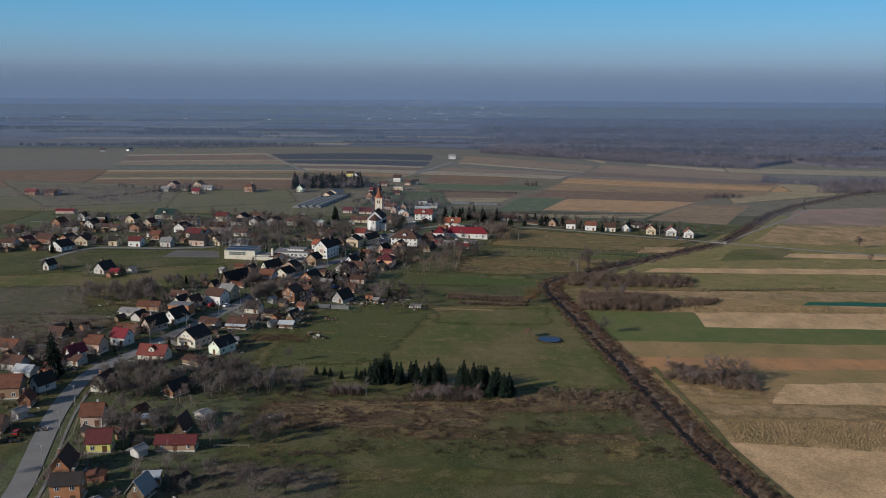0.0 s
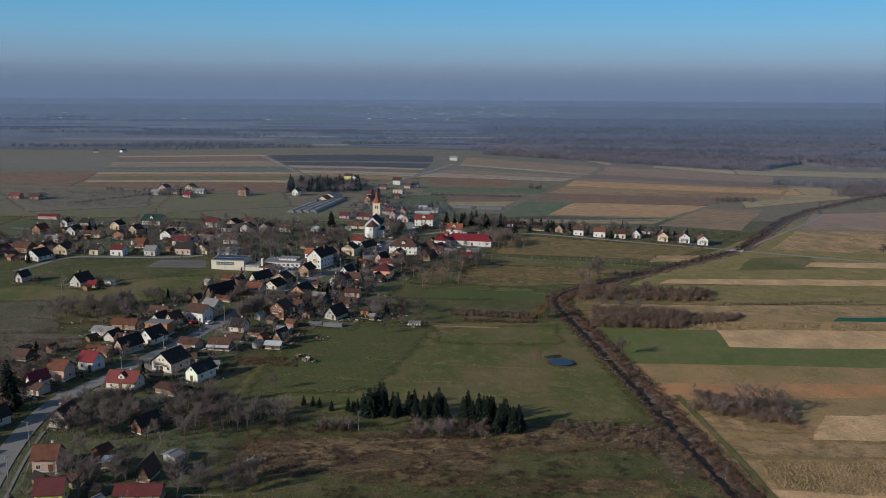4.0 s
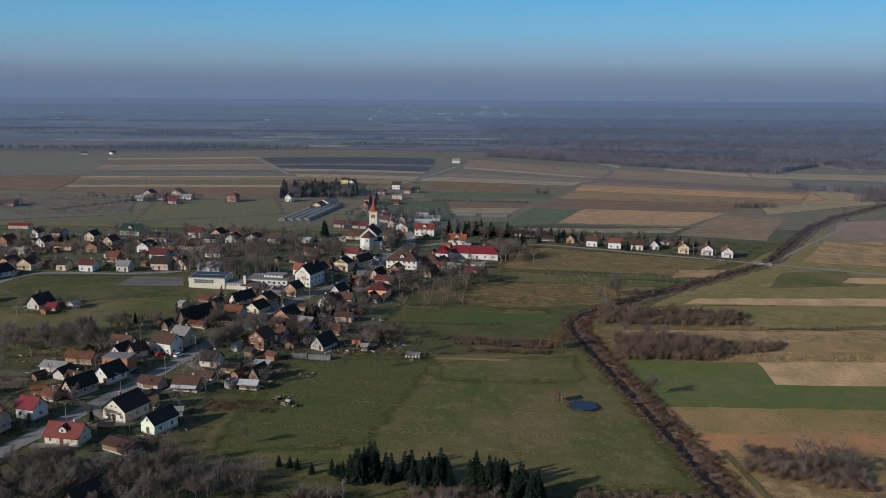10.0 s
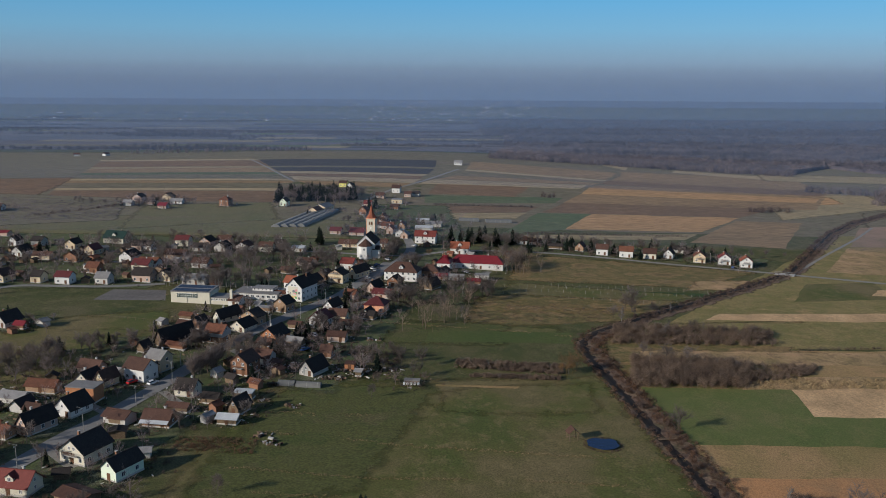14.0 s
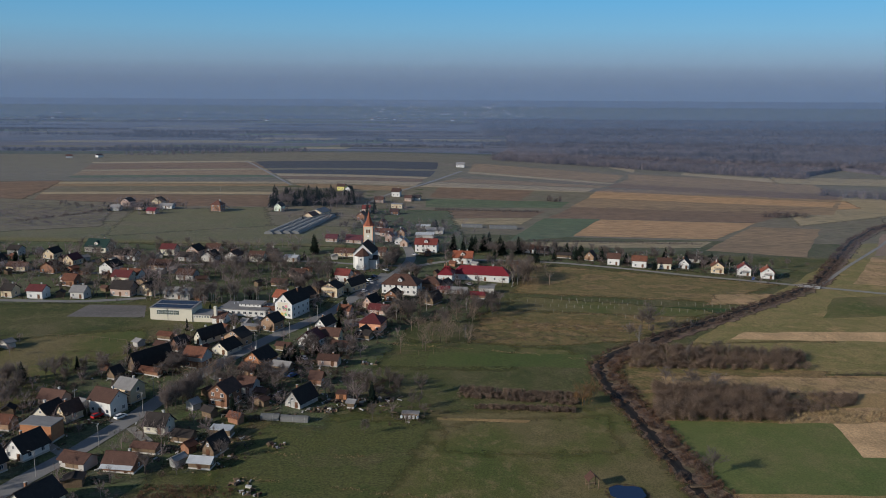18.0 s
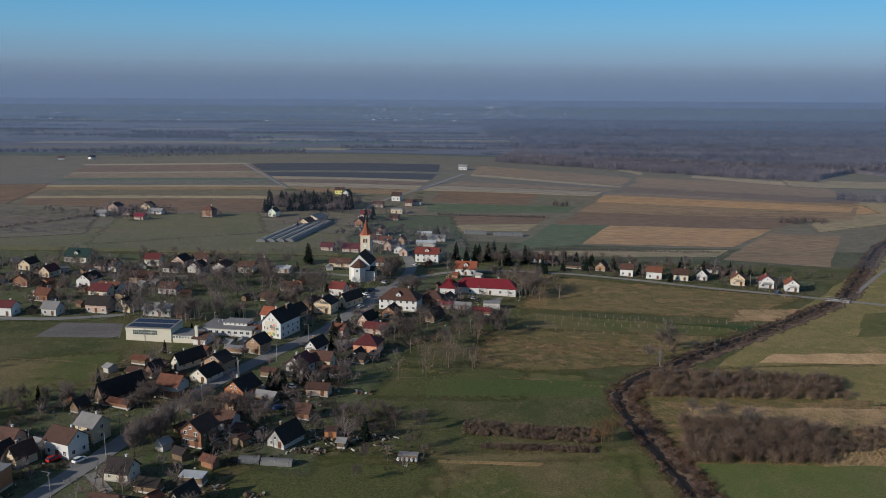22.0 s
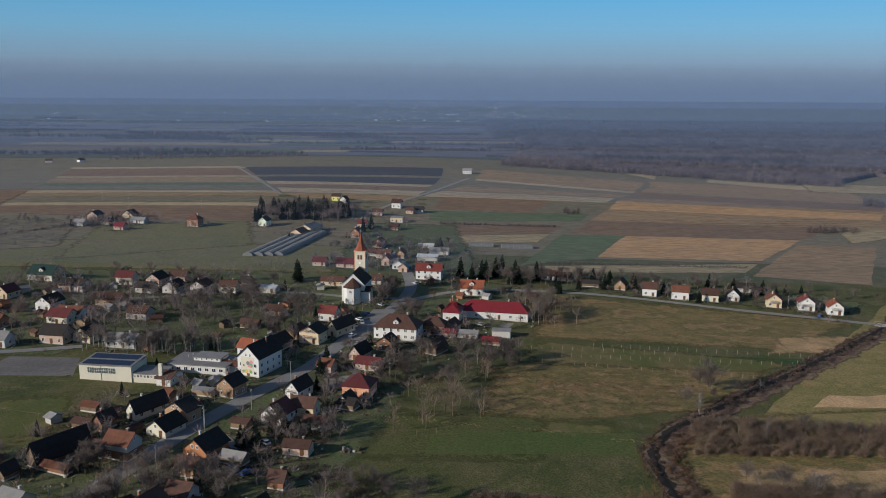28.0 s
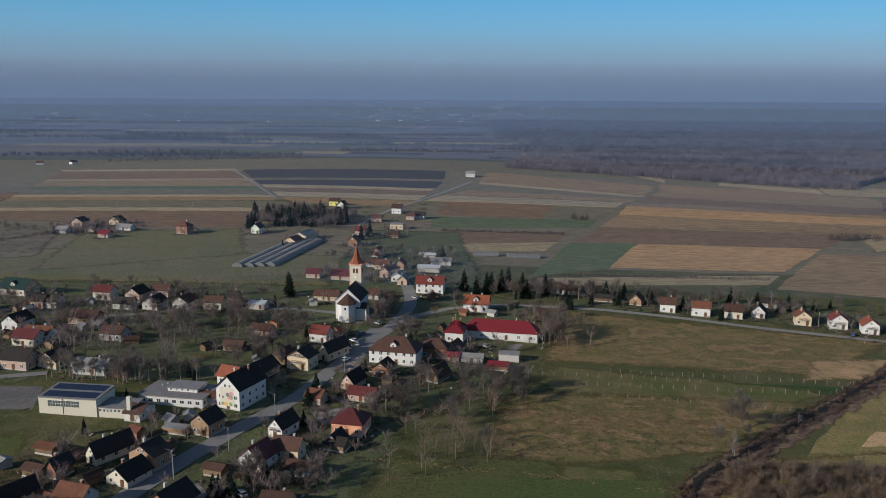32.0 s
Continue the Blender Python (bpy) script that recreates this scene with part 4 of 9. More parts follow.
field("rust", "orange-brown stubble strip", (83.7, 332.5), (206.7, 341.6), (215.7, 357.4), (82.8, 349.4))
field("olive", "fallow green-brown strip", (82.0, 349.4), (215.2, 356.6), (227.0, 377.4), (79.7, 370.5))
field("green", "bright green winter wheat", (77.6, 372.9), (226.5, 376.5), (257.6, 431.2), (76.2, 425.5))
field("straw", "pale stubble field", (130.6, 400.1), (241.3, 402.6), (262.3, 439.6), (134.2, 427.9))
field("dry", "standing maize stubble", (114.5, 426.0), (259.6, 434.8), (268.7, 450.8), (124.3, 440.9))
field("teal", "dark green crop under a net", (199.6, 448.3), (268.0, 449.5), (273.9, 459.9), (206.2, 456.3))
field("olive", "brown fallow strip", (129.4, 442.6), (197.9, 445.7), (207.8, 461.5), (136.9, 458.3))
field("dry", "pale dry grass strip", (88.9, 454.5), (276.2, 463.9), (287.3, 483.5), (85.5, 471.3))
field("mixed", "fallow field", (114.0, 482.8), (291.5, 490.9), (320.5, 542.0), (125.4, 517.6))
field("straw", "pale dry strip", (130.7, 524.8), (316.5, 534.9), (327.9, 555.0), (141.2, 538.0), wob=3)
field("mixed", "green-brown meadow", (144.5, 543.7), (331.1, 560.7), (362.3, 615.6), (175.1, 585.6))
field("pasture", "dark green patch in the meadow", (191.3, 567.9), (254.4, 579.2), (262.0, 622.3), (218.3, 612.4))
field("straw", "pale dry strip", (243.2, 585.9), (344.8, 584.8), (357.2, 606.5), (255.7, 601.8), wob=3)
field("dry", "dry brown pasture", (246.2, 648.5), (370.4, 629.7), (438.2, 749.3), (301.9, 739.1))
field("mauve", "brown fallow field", (305.9, 742.8), (438.2, 749.3), (516.5, 887.1), (358.2, 838.2))
for a, b in (((-109.0, 383.1), (-122.0, 394.0)), ((-120.1, 358.6), (-105.6, 344.7)), ((-111.9, 241.5), (-105.9, 239.4)), ((-124.6, 326.6), (-116.4, 327.2)), ((-127.5, 318.6), (-137.0, 323.0)), ((-100.3, 407.1), (-90.8, 396.2)), ((-107.9, 411.0), (-106.6, 415.2)), ((-87.8, 457.1), (-79.6, 448.3)), ((-71.8, 484.9), (-61.0, 471.8)), ((-60.0, 494.0), (-52.8, 491.0)), ((-42.8, 556.3), (-35.5, 546.1)), ((-135.1, 269.4), (-140.1, 264.2)), ((-94.3, 242.5), (-90.6, 246.8))):
    strip("driveway", [a, b], 3.2, M_GRAVEL, "short gravel driveway beside a house", "driveway", 0.10, step=2.0)
for a, b, c, d in (((-77.0, 349.6), (-68.6, 350.1), (-69.7, 354.1), (-77.3, 353.6)), ((-83.5, 361.1), (-57.2, 360.0), (-57.8, 372.2), (-83.3, 371.7)), ((-34.4, 447.0), (-25.4, 446.8), (-26.3, 453.1), (-35.2, 453.4)), ((-3.7, 440.6), (3.3, 441.1), (3.4, 452.1), (-3.0, 451.6)), ((-127.9, 510.6), (-116.9, 509.3), (-119.7, 515.5), (-129.5, 515.6)), ((-154.5, 478.5), (-135.1, 479.9), (-139.6, 490.2), (-157.6, 488.9)), ((-107.5, 588.2), (-90.1, 589.9), (-93.4, 602.7), (-109.7, 602.6))):
    field("marsh", "dug-over brown garden bed", a, b, c, d, "garden_bed", 5)


# ---- the village's houses, barns and sheds ----
house(-99.1, 212.6, 8, 7.6, 6.8, 5.5, 1.7, "w", "orange", "black", "unfinished orange brick house under a low dark roof, beside the road")
house(-107.3, 228.6, 8, 5.4, 9.5, 3.0, 3.4, "d", "orange", "brown", "orange brick house with a steep dark brown gabled roof", lower="brick")
house(-102.7, 243.9, 8, 6.9, 6.2, 3.5, 2.9, "w", "yellow", "maroon", "bright yellow rendered house with a maroon tiled roof")
house(-112.5, 263.5, 6, 6.7, 6.8, 4.1, 2.8, "w", "pink", "terra", "faded pink house with an old red-brown tiled roof")
house(-80.1, 246.0, 2, 11.8, 5.5, 2.6, 1.6, "w", "tan", "maroon", "long low brick outbuilding with a maroon roof", name="outbuilding")
house(-82.2, 258.5, -8, 3.4, 7, 2.5, 3.4, "d", "wood", "brown", "steep gabled wooden barn with a brown roof", name="barn", win=0, chimney=0)
house(-79.9, 221.6, 8, 4.9, 4.1, 2.5, 0.4, "flat", "brick", "light", "small brick shed with a pale metal roof", name="shed", win=1)
house(-80.3, 214.6, -12, 5.0, 6.1, 2.5, 3.3, "d", "wood", "grey", "weathered wooden barn with a grey gabled roof", name="barn", win=1, chimney=0)
house(-121.5, 295.7, -8, 6.3, 8.4, 2.8, 3.3, "d", "cream", "brown", "cream house with a timber gable and dark brown roof")
house(-94.1, 292.0, -30, 4.4, 8, 2.9, 2.5, "d", "brick", "black", "narrow orange brick barn with a long dark roof", name="barn", win=1, chimney=0)
house(-95.2, 265.2, 5, 4.4, 3.4, 2.0, 0.3, "flat", "wood", "light", "wooden shed under a pale sheet roof", name="shed", win=1)
house(-152.6, 286.5, 8, 11.1, 8.2, 4.5, 3.1, "w", "tan", "terra", "large farmhouse with a red-brown tiled roof behind a yard")
house(-141.3, 277.8, 8, 3.9, 5.4, 3.0, 2.2, "d", "brick", "terra", "small orange brick gabled outbuilding", name="outbuilding", win=1)
house(-142.8, 293.2, -30, 4.8, 7, 3.2, 2.9, "d", "white", "black", "white gabled house with a black tiled roof")
house(-160.6, 328.9, -5, 6.3, 5.5, 2.5, 1.7, "w", "white", "black", "long white single-storey house with a dark roof")
house(-144.8, 326.6, -32, 3.3, 7, 3.9, 2.6, "d", "white", "crimson", "white gabled house with a bright red roof")
house(-145.7, 305.4, -20, 3.3, 3.4, 4.1, 1.4, "w", "brick", "red", "narrow brick annex with a red roof", name="outbuilding", win=1)
house(-141.3, 337.9, -14, 7.2, 6.2, 4.5, 2.6, "w", "pink", "terra", "two-storey beige-brown house with a terracotta roof")
house(-134.8, 349.7, -20, 7.2, 6.2, 3.9, 2.8, "w", "white", "crimson", "white house with a crimson roof and a dormer")
house(-135.3, 365.1, -20, 4.7, 4.1, 2.3, 1.5, "w", "tan", "terra", "low brown-roofed brick outbuilding in a yard", name="outbuilding", win=1)
house(-143.2, 322.6, -20, 6.4, 5.5, 2.3, 1.3, "w", "grey", "brown", "low grey outbuilding beside the road", name="outbuilding")
house(-128.1, 371.3, -28, 5.2, 10.8, 3.4, 3.4, "d", "pink", "black", "pink gabled house with a long black roof")
house(-122.8, 385.7, -24, 7.4, 9.2, 3.0, 3.6, "d", "white", "black", "white gabled house with a black tiled roof")
house(-123.8, 397.4, -10, 10.5, 6.2, 5.3, 0.2, "flat", "orange", "grey", "unfinished orange block building with a flat roof", name="block_building", win=0)
house(-128.6, 412.8, -20, 6.4, 7.7, 2.7, 2.9, "d", "cream", "black", "cream gabled house with a dark roof")
house(-122.1, 412.8, -26, 4.2, 7, 3.2, 2.8, "d", "beige", "brown", "narrow beige house with a dark brown gabled roof")
house(-141.4, 404.7, -10, 11.2, 4.8, 2.7, 1.7, "w", "tan", "terra", "long brick barn with a terracotta roof", name="barn", win=1, chimney=0)
house(-147.0, 395.2, -14, 9.6, 6.2, 2.1, 1.2, "w", "grey", "grey", "low farm shed with a grey sheet roof", name="shed", win=0, chimney=0)
house(-140.5, 387.4, -20, 5.3, 6.1, 2.1, 2.1, "d", "grey", "black", "small grey gabled shed with dark roof", name="shed", win=0, chimney=0)
house(-134.7, 383.2, -18, 5.3, 4.1, 2.5, 1.4, "w", "brick", "brown", "small brick outhouse beside the yard", name="outbuilding", win=1)
house(-133.1, 426.3, -16, 8.9, 5.5, 2.5, 2.2, "w", "pink", "brown", "low pink farmhouse with a brown roof")
house(-112.4, 420.4, -24, 9.3, 7.5, 5.0, 2.8, "w", "white", "brown", "tall white house with a dark brown tiled roof")
house(-109.1, 431.2, -24, 7.3, 6.8, 5.3, 2.4, "w", "beige", "grey", "two-storey beige house with a grey roof")
house(-113.7, 465.8, -34, 5.0, 16.9, 2.8, 4.6, "d", "wood", "black", "large old wooden barn with a long black roof", name="barn", win=0, chimney=0)
house(-111.0, 457.2, -22, 9.1, 2.8, 2.0, 0.8, "w", "brick", "terra", "low brick lean-to with a terracotta roof", name="outbuilding", win=0, chimney=0)
house(-122.6, 452.9, -24, 3.7, 4.6, 2.3, 2.1, "d", "wood", "black", "small dark wooden shed with black roof", name="shed", win=0, chimney=0)
house(-96.3, 468.6, -18, 8.4, 6.8, 5.0, 2.6, "w", "grey", "terra", "grey two-storey house on a brick ground floor", lower="brick")
house(-109.7, 488.6, -24, 3.7, 6.1, 3.2, 2.4, "d", "brick", "black", "brick gabled outbuilding with a black roof", name="outbuilding", win=1)
house(-100.5, 501.1, -32, 4.9, 13.1, 3.0, 3.3, "d", "cream", "black", "cream gabled barn with a long black roof", name="barn", win=1)
house(-87.4, 496.9, -24, 9.0, 7, 4.5, 2.6, "d", "tan", "black", "tan brick two-storey house with a dark roof")
house(-89.7, 486.9, -24, 7.8, 9.2, 2.5, 2.8, "d", "cream", "black", "cream single-storey house with a broad dark gable")
house(-77.6, 521.1, -24, 7.0, 7.7, 4.5, 2.8, "d", "tan", "black", "tan brick gabled house with a dark roof")
house(-116.1, 487.9, -20, 6.1, 4.1, 2.3, 1.0, "w", "wood", "brown", "open wooden woodshed with stacked logs", name="shed", win=0, chimney=0)
house(-114.8, 330.8, -10, 11.3, 6.8, 2.8, 3.1, "w", "cream", "red", "cream and brick house with a broad red roof and a dormer", dormer=1)
house(-104.7, 352.3, -24, 9.5, 10.8, 3.9, 3.6, "d", "cream", "black", "cream gabled house with a balcony and black roof", balcony=1)
house(-90.3, 342.0, -27, 5.8, 10, 3.7, 2.6, "d", "green", "black", "pale green gabled house with a dark roof")
house(-96.2, 325.7, -28, 10.0, 6.5, 2.2, 0.9, "w", "wood", "brown", "low plank lean-to with a shallow brown roof", name="shed", win=0, chimney=0)
house(-90.6, 405.5, -12, 7.3, 6.2, 2.9, 2.8, "w", "cream", "black", "cream house with a charcoal hipped roof")
house(-91.7, 378.2, -8, 9.1, 6.2, 2.7, 2.2, "w", "brick", "brown", "brick house with a white veranda band and brown roof", awning=1)
house(-70.0, 380.7, -8, 6.5, 4.1, 2.1, 0.9, "w", "wood", "light", "small timber shed with a pale sheet roof", name="shed", win=1, chimney=0)
house(-68.7, 390.5, -24, 4.1, 7, 2.8, 2.9, "d", "wood", "black", "brown wooden barn with a steep dark roof", name="barn", win=1, chimney=0)
house(-89.1, 389.7, -12, 7.6, 3.4, 2.0, 0.8, "w", "wood", "brown", "low dark wooden garden shed in the garden", name="shed", win=0, chimney=0)
house(-80.2, 398.3, -14, 6.0, 4.1, 2.3, 1.2, "w", "wood", "black", "dark wooden outbuilding with a black roof", name="shed", win=0, chimney=0)
house(-70.1, 403.3, -8, 6.7, 3.4, 2.2, 0.3, "flat", "wood", "light", "open carport with a pale blue-grey metal roof", name="carport", win=0)
house(-75.9, 430.2, -22, 7.6, 8.4, 5.3, 2.9, "d", "brick", "brown", "tall bare-brick house with a dark brown gabled roof", balcony=1)
house(-70.9, 442.6, -16, 6.5, 6.2, 3.0, 2.4, "w", "grey", "brown", "grey house with a brown roof")
house(-73.8, 458.7, -18, 6.3, 5.5, 3.2, 1.7, "w", "tan", "brown", "small tan brick house with a dark roof")
house(-72.2, 470.1, -24, 8.4, 10, 3.9, 3.3, "d", "orange", "black", "orange brick house with a broad dark gabled roof")
house(-62.8, 466.3, -20, 7.3, 4.1, 2.3, 1.2, "w", "wood", "grey", "open grey-roofed wooden shed", name="shed", win=0, chimney=0)
house(-49.8, 432.0, -28, 6.4, 10.0, 2.3, 3.8, "d", "grey", "black", "old grey-white farmhouse under a big steep dark roof")
house(-36.2, 436.7, -6, 3.8, 3.4, 2.5, 0.2, "flat", "orange", "brown", "small bright orange wooden hut", name="hut", win=1)
house(-47.3, 452.1, -14, 4.6, 4.1, 2.7, 2.1, "w", "brick", "brown", "small brick hut with a mossy brown roof", name="hut", win=1)
house(-64.8, 438.2, -18, 4.1, 4.1, 2.1, 0.7, "w", "wood", "brown", "small wooden shed beside stacked timber", name="shed", win=0, chimney=0)
house(-32.1, 430.2, -10, 2.4, 3.4, 2.0, 0.5, "w", "wood", "grey", "low wooden hutch with grey roof", name="shed", win=0, chimney=0)
house(-56.6, 498.8, -24, 7.5, 8.4, 3.4, 3.3, "d", "white", "maroon", "white gabled house with a maroon roof")
house(-48.9, 505.1, -12, 8.2, 6.2, 3.6, 2.4, "w", "beige", "brown", "beige house with a loggia and dark brown roof")
house(-53.8, 521.9, -24, 5.3, 9.2, 3.6, 2.9, "d", "white", "black", "white gabled house with a black roof", balcony=1)
house(-32.7, 525.9, -12, 10.0, 9.9, 4.2, 3.1, "hip", "salmon", "maroon", "salmon-coloured house with a hipped red roof")
house(-36.0, 513.9, -20, 4.5, 6.1, 2.3, 2.2, "d", "grey", "black", "small grey gabled shed with dark roof", name="shed", win=0, chimney=0)
house(-45.8, 474.3, -10, 8.0, 4.8, 2.7, 1.4, "w", "pink", "brown", "low faded pink building behind bare trees")
house(-67.0, 491.9, -18, 5.7, 4.1, 2.3, 0.8, "w", "wood", "brown", "dark garden shed by the road", name="shed", win=0, chimney=0)
house(-59.0, 586.4, -18, 9.1, 8.4, 5.0, 2.6, "d", "beige", "black", "beige three-storey gabled house with two balconies", balcony=2)
house(-57.0, 621.3, -18, 8.2, 6.8, 4.1, 2.6, "w", "white", "red", "white house with a red roof")
house(-48.6, 600.2, -30, 5.0, 13.8, 3.9, 3.1, "d", "beige", "black", "beige gabled house with a long black roof")
house(-23.0, 597.9, -12, 19.2, 12.1, 5.6, 4.3, "hip", "white", "brown", "large white house with a dark brown hipped roof", dormer=1, win=2)
house(-26.5, 578.9, -20, 7.0, 7, 3.7, 2.6, "d", "brick", "black", "brick gabled house with a dark roof", balcony=1)
house(-36.8, 566.7, -24, 5.5, 9.2, 2.8, 3.1, "d", "pink", "black", "faded pink gabled house with a steep black roof")
house(-31.7, 553.2, -16, 9.7, 5.5, 2.7, 1.9, "w", "pink", "maroon", "long low house with a maroon roof")
house(-7.3, 605.2, -10, 10.4, 7.6, 4.6, 2.7, "hip", "brick", "brown", "brick house with a hipped brown roof")
house(0.5, 609.8, -24, 6.4, 7, 3.0, 2.2, "d", "pink", "brown", "small gabled house with a red-brown roof")
house(-0.3, 599.8, -10, 5.8, 4.1, 2.3, 1.0, "w", "pink", "crimson", "small outbuilding with a bright red roof", name="outbuilding", win=1, chimney=0)
house(7.8, 599.2, -10, 8.8, 4.1, 2.3, 1.0, "w", "grey", "grey", "long shed with a grey roof", name="shed", win=1, chimney=0)
house(22.9, 602.1, -8, 8.2, 4.1, 2.8, 0.3, "flat", "grey", "grey", "grey garage with an orange door", name="garage", win=0)
house(18.0, 590.5, -10, 7.6, 4.1, 2.1, 1.0, "w", "brick", "crimson", "low brick shed with a bright red roof", name="shed", win=0, chimney=0)
house(-5.7, 576.4, -30, 5.0, 9.2, 2.7, 3.3, "d", "wood", "brown", "wooden barn with a dark gabled roof", name="barn", win=0, chimney=0)
house(11.8, 680.0, -10, 12.3, 7.5, 4.3, 3.4, "w", "white", "orange", "white house with a steep orange roof and a dormer", dormer=1, chimney=2)
house(-12.1, 714.6, -8, 14.7, 8.2, 5.7, 3.1, "w", "white", "red", "white two-storey public house with an orange-red roof and central gable", dormer=1, chimney=2)
house(-64.7, 692.8, -8, 12.7, 6.8, 2.7, 2.2, "w", "beige", "brown", "long beige building with a brown roof beside the church", chimney=0)
house(-40.9, 697.8, -8, 5.5, 6.2, 2.8, 2.2, "w", "grey", "brown", "small grey house behind the church")
house(-79.7, 743.4, -8, 8.0, 6.2, 2.7, 2.1, "w", "pink", "maroon", "low building with a dark red roof", chimney=0)
house(-63.4, 740.3, -10, 11.1, 6.8, 2.7, 2.6, "w", "pink", "maroon", "long building with a dark maroon roof", chimney=0)
house(-39.4, 749.8, -10, 5.1, 7, 3.9, 2.6, "d", "pink", "orange", "faded pink gabled house with an orange roof")
house(-31.9, 773.2, -10, 5.7, 7, 3.2, 2.6, "d", "tan", "terra", "brick house with a terracotta roof")
house(-68.0, 842.4, -14, 6.5, 7.7, 4.1, 2.8, "d", "brick", "terra", "brick gabled house with a tiled roof")
house(-67.9, 882.8, -8, 6.7, 6.2, 3.9, 2.4, "w", "pink", "red", "house with a bright red roof")
house(-48.6, 808.4, -16, 6.2, 7.7, 3.4, 2.6, "d", "brick", "terra", "brick gabled house with an orange roof")
house(-48.3, 776.2, -10, 8.9, 5.5, 2.7, 1.7, "w", "grey", "terra", "low house with an old tiled roof")
house(-27.9, 732.2, -10, 5.3, 6.1, 3.0, 2.2, "d", "pink", "grey", "faded pink gabled house with a grey roof")
house(-43.3, 878.3, -10, 7.1, 5.5, 2.7, 1.7, "w", "brick", "brown", "small house with a brown roof")
house(-14.4, 767.3, -6, 12.8, 6.2, 2.8, 1.0, "w", "grey", "light", "pale grey metal-roofed warehouse", name="warehouse", win=0, chimney=0)
house(-16.5, 809.9, -6, 10.1, 4.1, 2.0, 0.7, "w", "grey", "light", "low pale greenhouse shed", name="shed", win=0, chimney=0)
house(-194.4, 871.8, -12, 7.6, 7.6, 5.8, 2.9, "hip", "brick", "terra", "bare brick house with a terracotta hipped roof on the meadow")
house(-143.1, 879.6, -12, 5.6, 7.7, 4.5, 2.8, "d", "green", "black", "pale green gabled house with a dark roof")
house(-278.1, 862.9, -10, 6.7, 5.5, 2.7, 2.1, "w", "grey", "grey", "grey farm building with a grey roof", name="barn", win=0)
house(-279.5, 894.0, -14, 7.7, 7.7, 3.7, 2.8, "d", "pink", "black", "pink gabled house with a black roof")
house(-259.2, 871.4, -10, 6.3, 6.2, 2.7, 1.9, "w", "pink", "black", "low faded pink house with a dark roof")
house(-243.2, 850.0, -10, 6.5, 5.5, 2.8, 1.9, "w", "pink", "crimson", "small house with a bright red roof")
house(-255.4, 903.2, -14, 7.8, 7.7, 3.2, 3.1, "d", "beige", "black", "beige gabled house with a black roof")
house(-240.2, 879.4, -10, 9.8, 5.5, 2.7, 1.7, "w", "white", "grey", "long white farm building with a grey roof")
house(-105.8, 1019.8, -10, 7.0, 6.8, 4.1, 2.1, "w", "yellow", "brown", "yellow house with a brown roof", far=True)
house(-96.9, 1003.5, -12, 5.2, 7, 4.1, 2.6, "d", "white", "black", "white gabled house beside the spruces", far=True)
house(-96.3, 965.7, -12, 6.3, 7, 4.5, 2.6, "d", "green", "black", "pale green gabled house with a dark roof", far=True)
house(-47.8, 988.1, -10, 8.2, 7.5, 4.8, 2.8, "w", "white", "brown", "white house with an brown roof and balcony", far=True)
house(-43.2, 913.9, -6, 10.0, 6.2, 3.6, 0.3, "flat", "beige", "grey", "beige flat-roofed workshop beside the fields", name="workshop")
house(-34.7, 959.8, -10, 6.5, 6.2, 3.2, 2.1, "w", "pink", "brown", "small house with a dark roof", far=True)
house(-26.7, 964.6, -10, 6.6, 6.2, 3.2, 2.1, "w", "grey", "black", "small grey house with a black roof", far=True)
house(-61.4, 945.1, -8, 8.2, 6.2, 3.2, 2.1, "w", "pink", "brown", "brown-roofed farm building near the church", far=True)
house(19.7, 1221.5, -8, 10.1, 6.2, 3.6, 2.1, "w", "white", "grey", "white house on the crest among dark trees", far=True)
house(-222.0, 688.4, -12, 13.1, 10.3, 3.7, 4.0, "w", "cream", "teal", "large house with a broad teal-green roof", dormer=1)
house(-193.2, 664.1, -10, 7.2, 6.8, 3.6, 2.4, "w", "white", "black", "white house with a dark roof")
house(-174.9, 681.4, -8, 8.0, 6.8, 4.5, 2.4, "w", "cream", "maroon", "cream house with balconies and a maroon roof", balcony=1)
house(-159.0, 682.6, -14, 7.0, 8.4, 3.7, 2.9, "d", "pink", "black", "gabled house with a dark roof", balcony=1)
house(-149.0, 689.7, -8, 8.1, 6.2, 3.9, 2.2, "w", "pink", "brown", "house with a brown roof")
house(-158.7, 665.2, -10, 8.1, 6.2, 3.0, 2.1, "w", "grey", "black", "grey house with a dark roof")
house(-144.7, 666.6, -14, 7.0, 8.4, 3.6, 2.6, "d", "grey", "black", "grey gabled house with a dark roof")
house(-130.9, 669.1, -14, 7.2, 8.4, 3.6, 2.6, "d", "grey", "brown", "grey gabled house with a brown roof")
house(-116.2, 668.8, -8, 7.9, 6.2, 3.9, 2.2, "w", "cream", "brown", "cream house with a brown roof")
house(-109.7, 679.2, -10, 4.6, 6.2, 3.9, 2.4, "w", "tan", "black", "brown brick house with a dark roof")
house(-95.6, 672.1, -8, 7.0, 6.2, 2.7, 0.9, "w", "grey", "light", "low grey building with a pale roof")
house(-191.3, 627.0, -16, 7.3, 9.2, 4.1, 2.9, "d", "white", "black", "white gabled house with a dark roof")
house(-175.8, 605.5, -12, 9.1, 7.5, 3.6, 2.6, "w", "cream", "maroon", "cream house with a dark red roof")
house(-165.1, 576.7, -10, 9.4, 7.5, 4.1, 3.1, "w", "pink", "black", "brick house with a broad dark roof")
house(-152.9, 579.9, -20, 7.7, 8.4, 3.2, 3.1, "d", "beige", "black", "beige gabled house with a steep black roof")
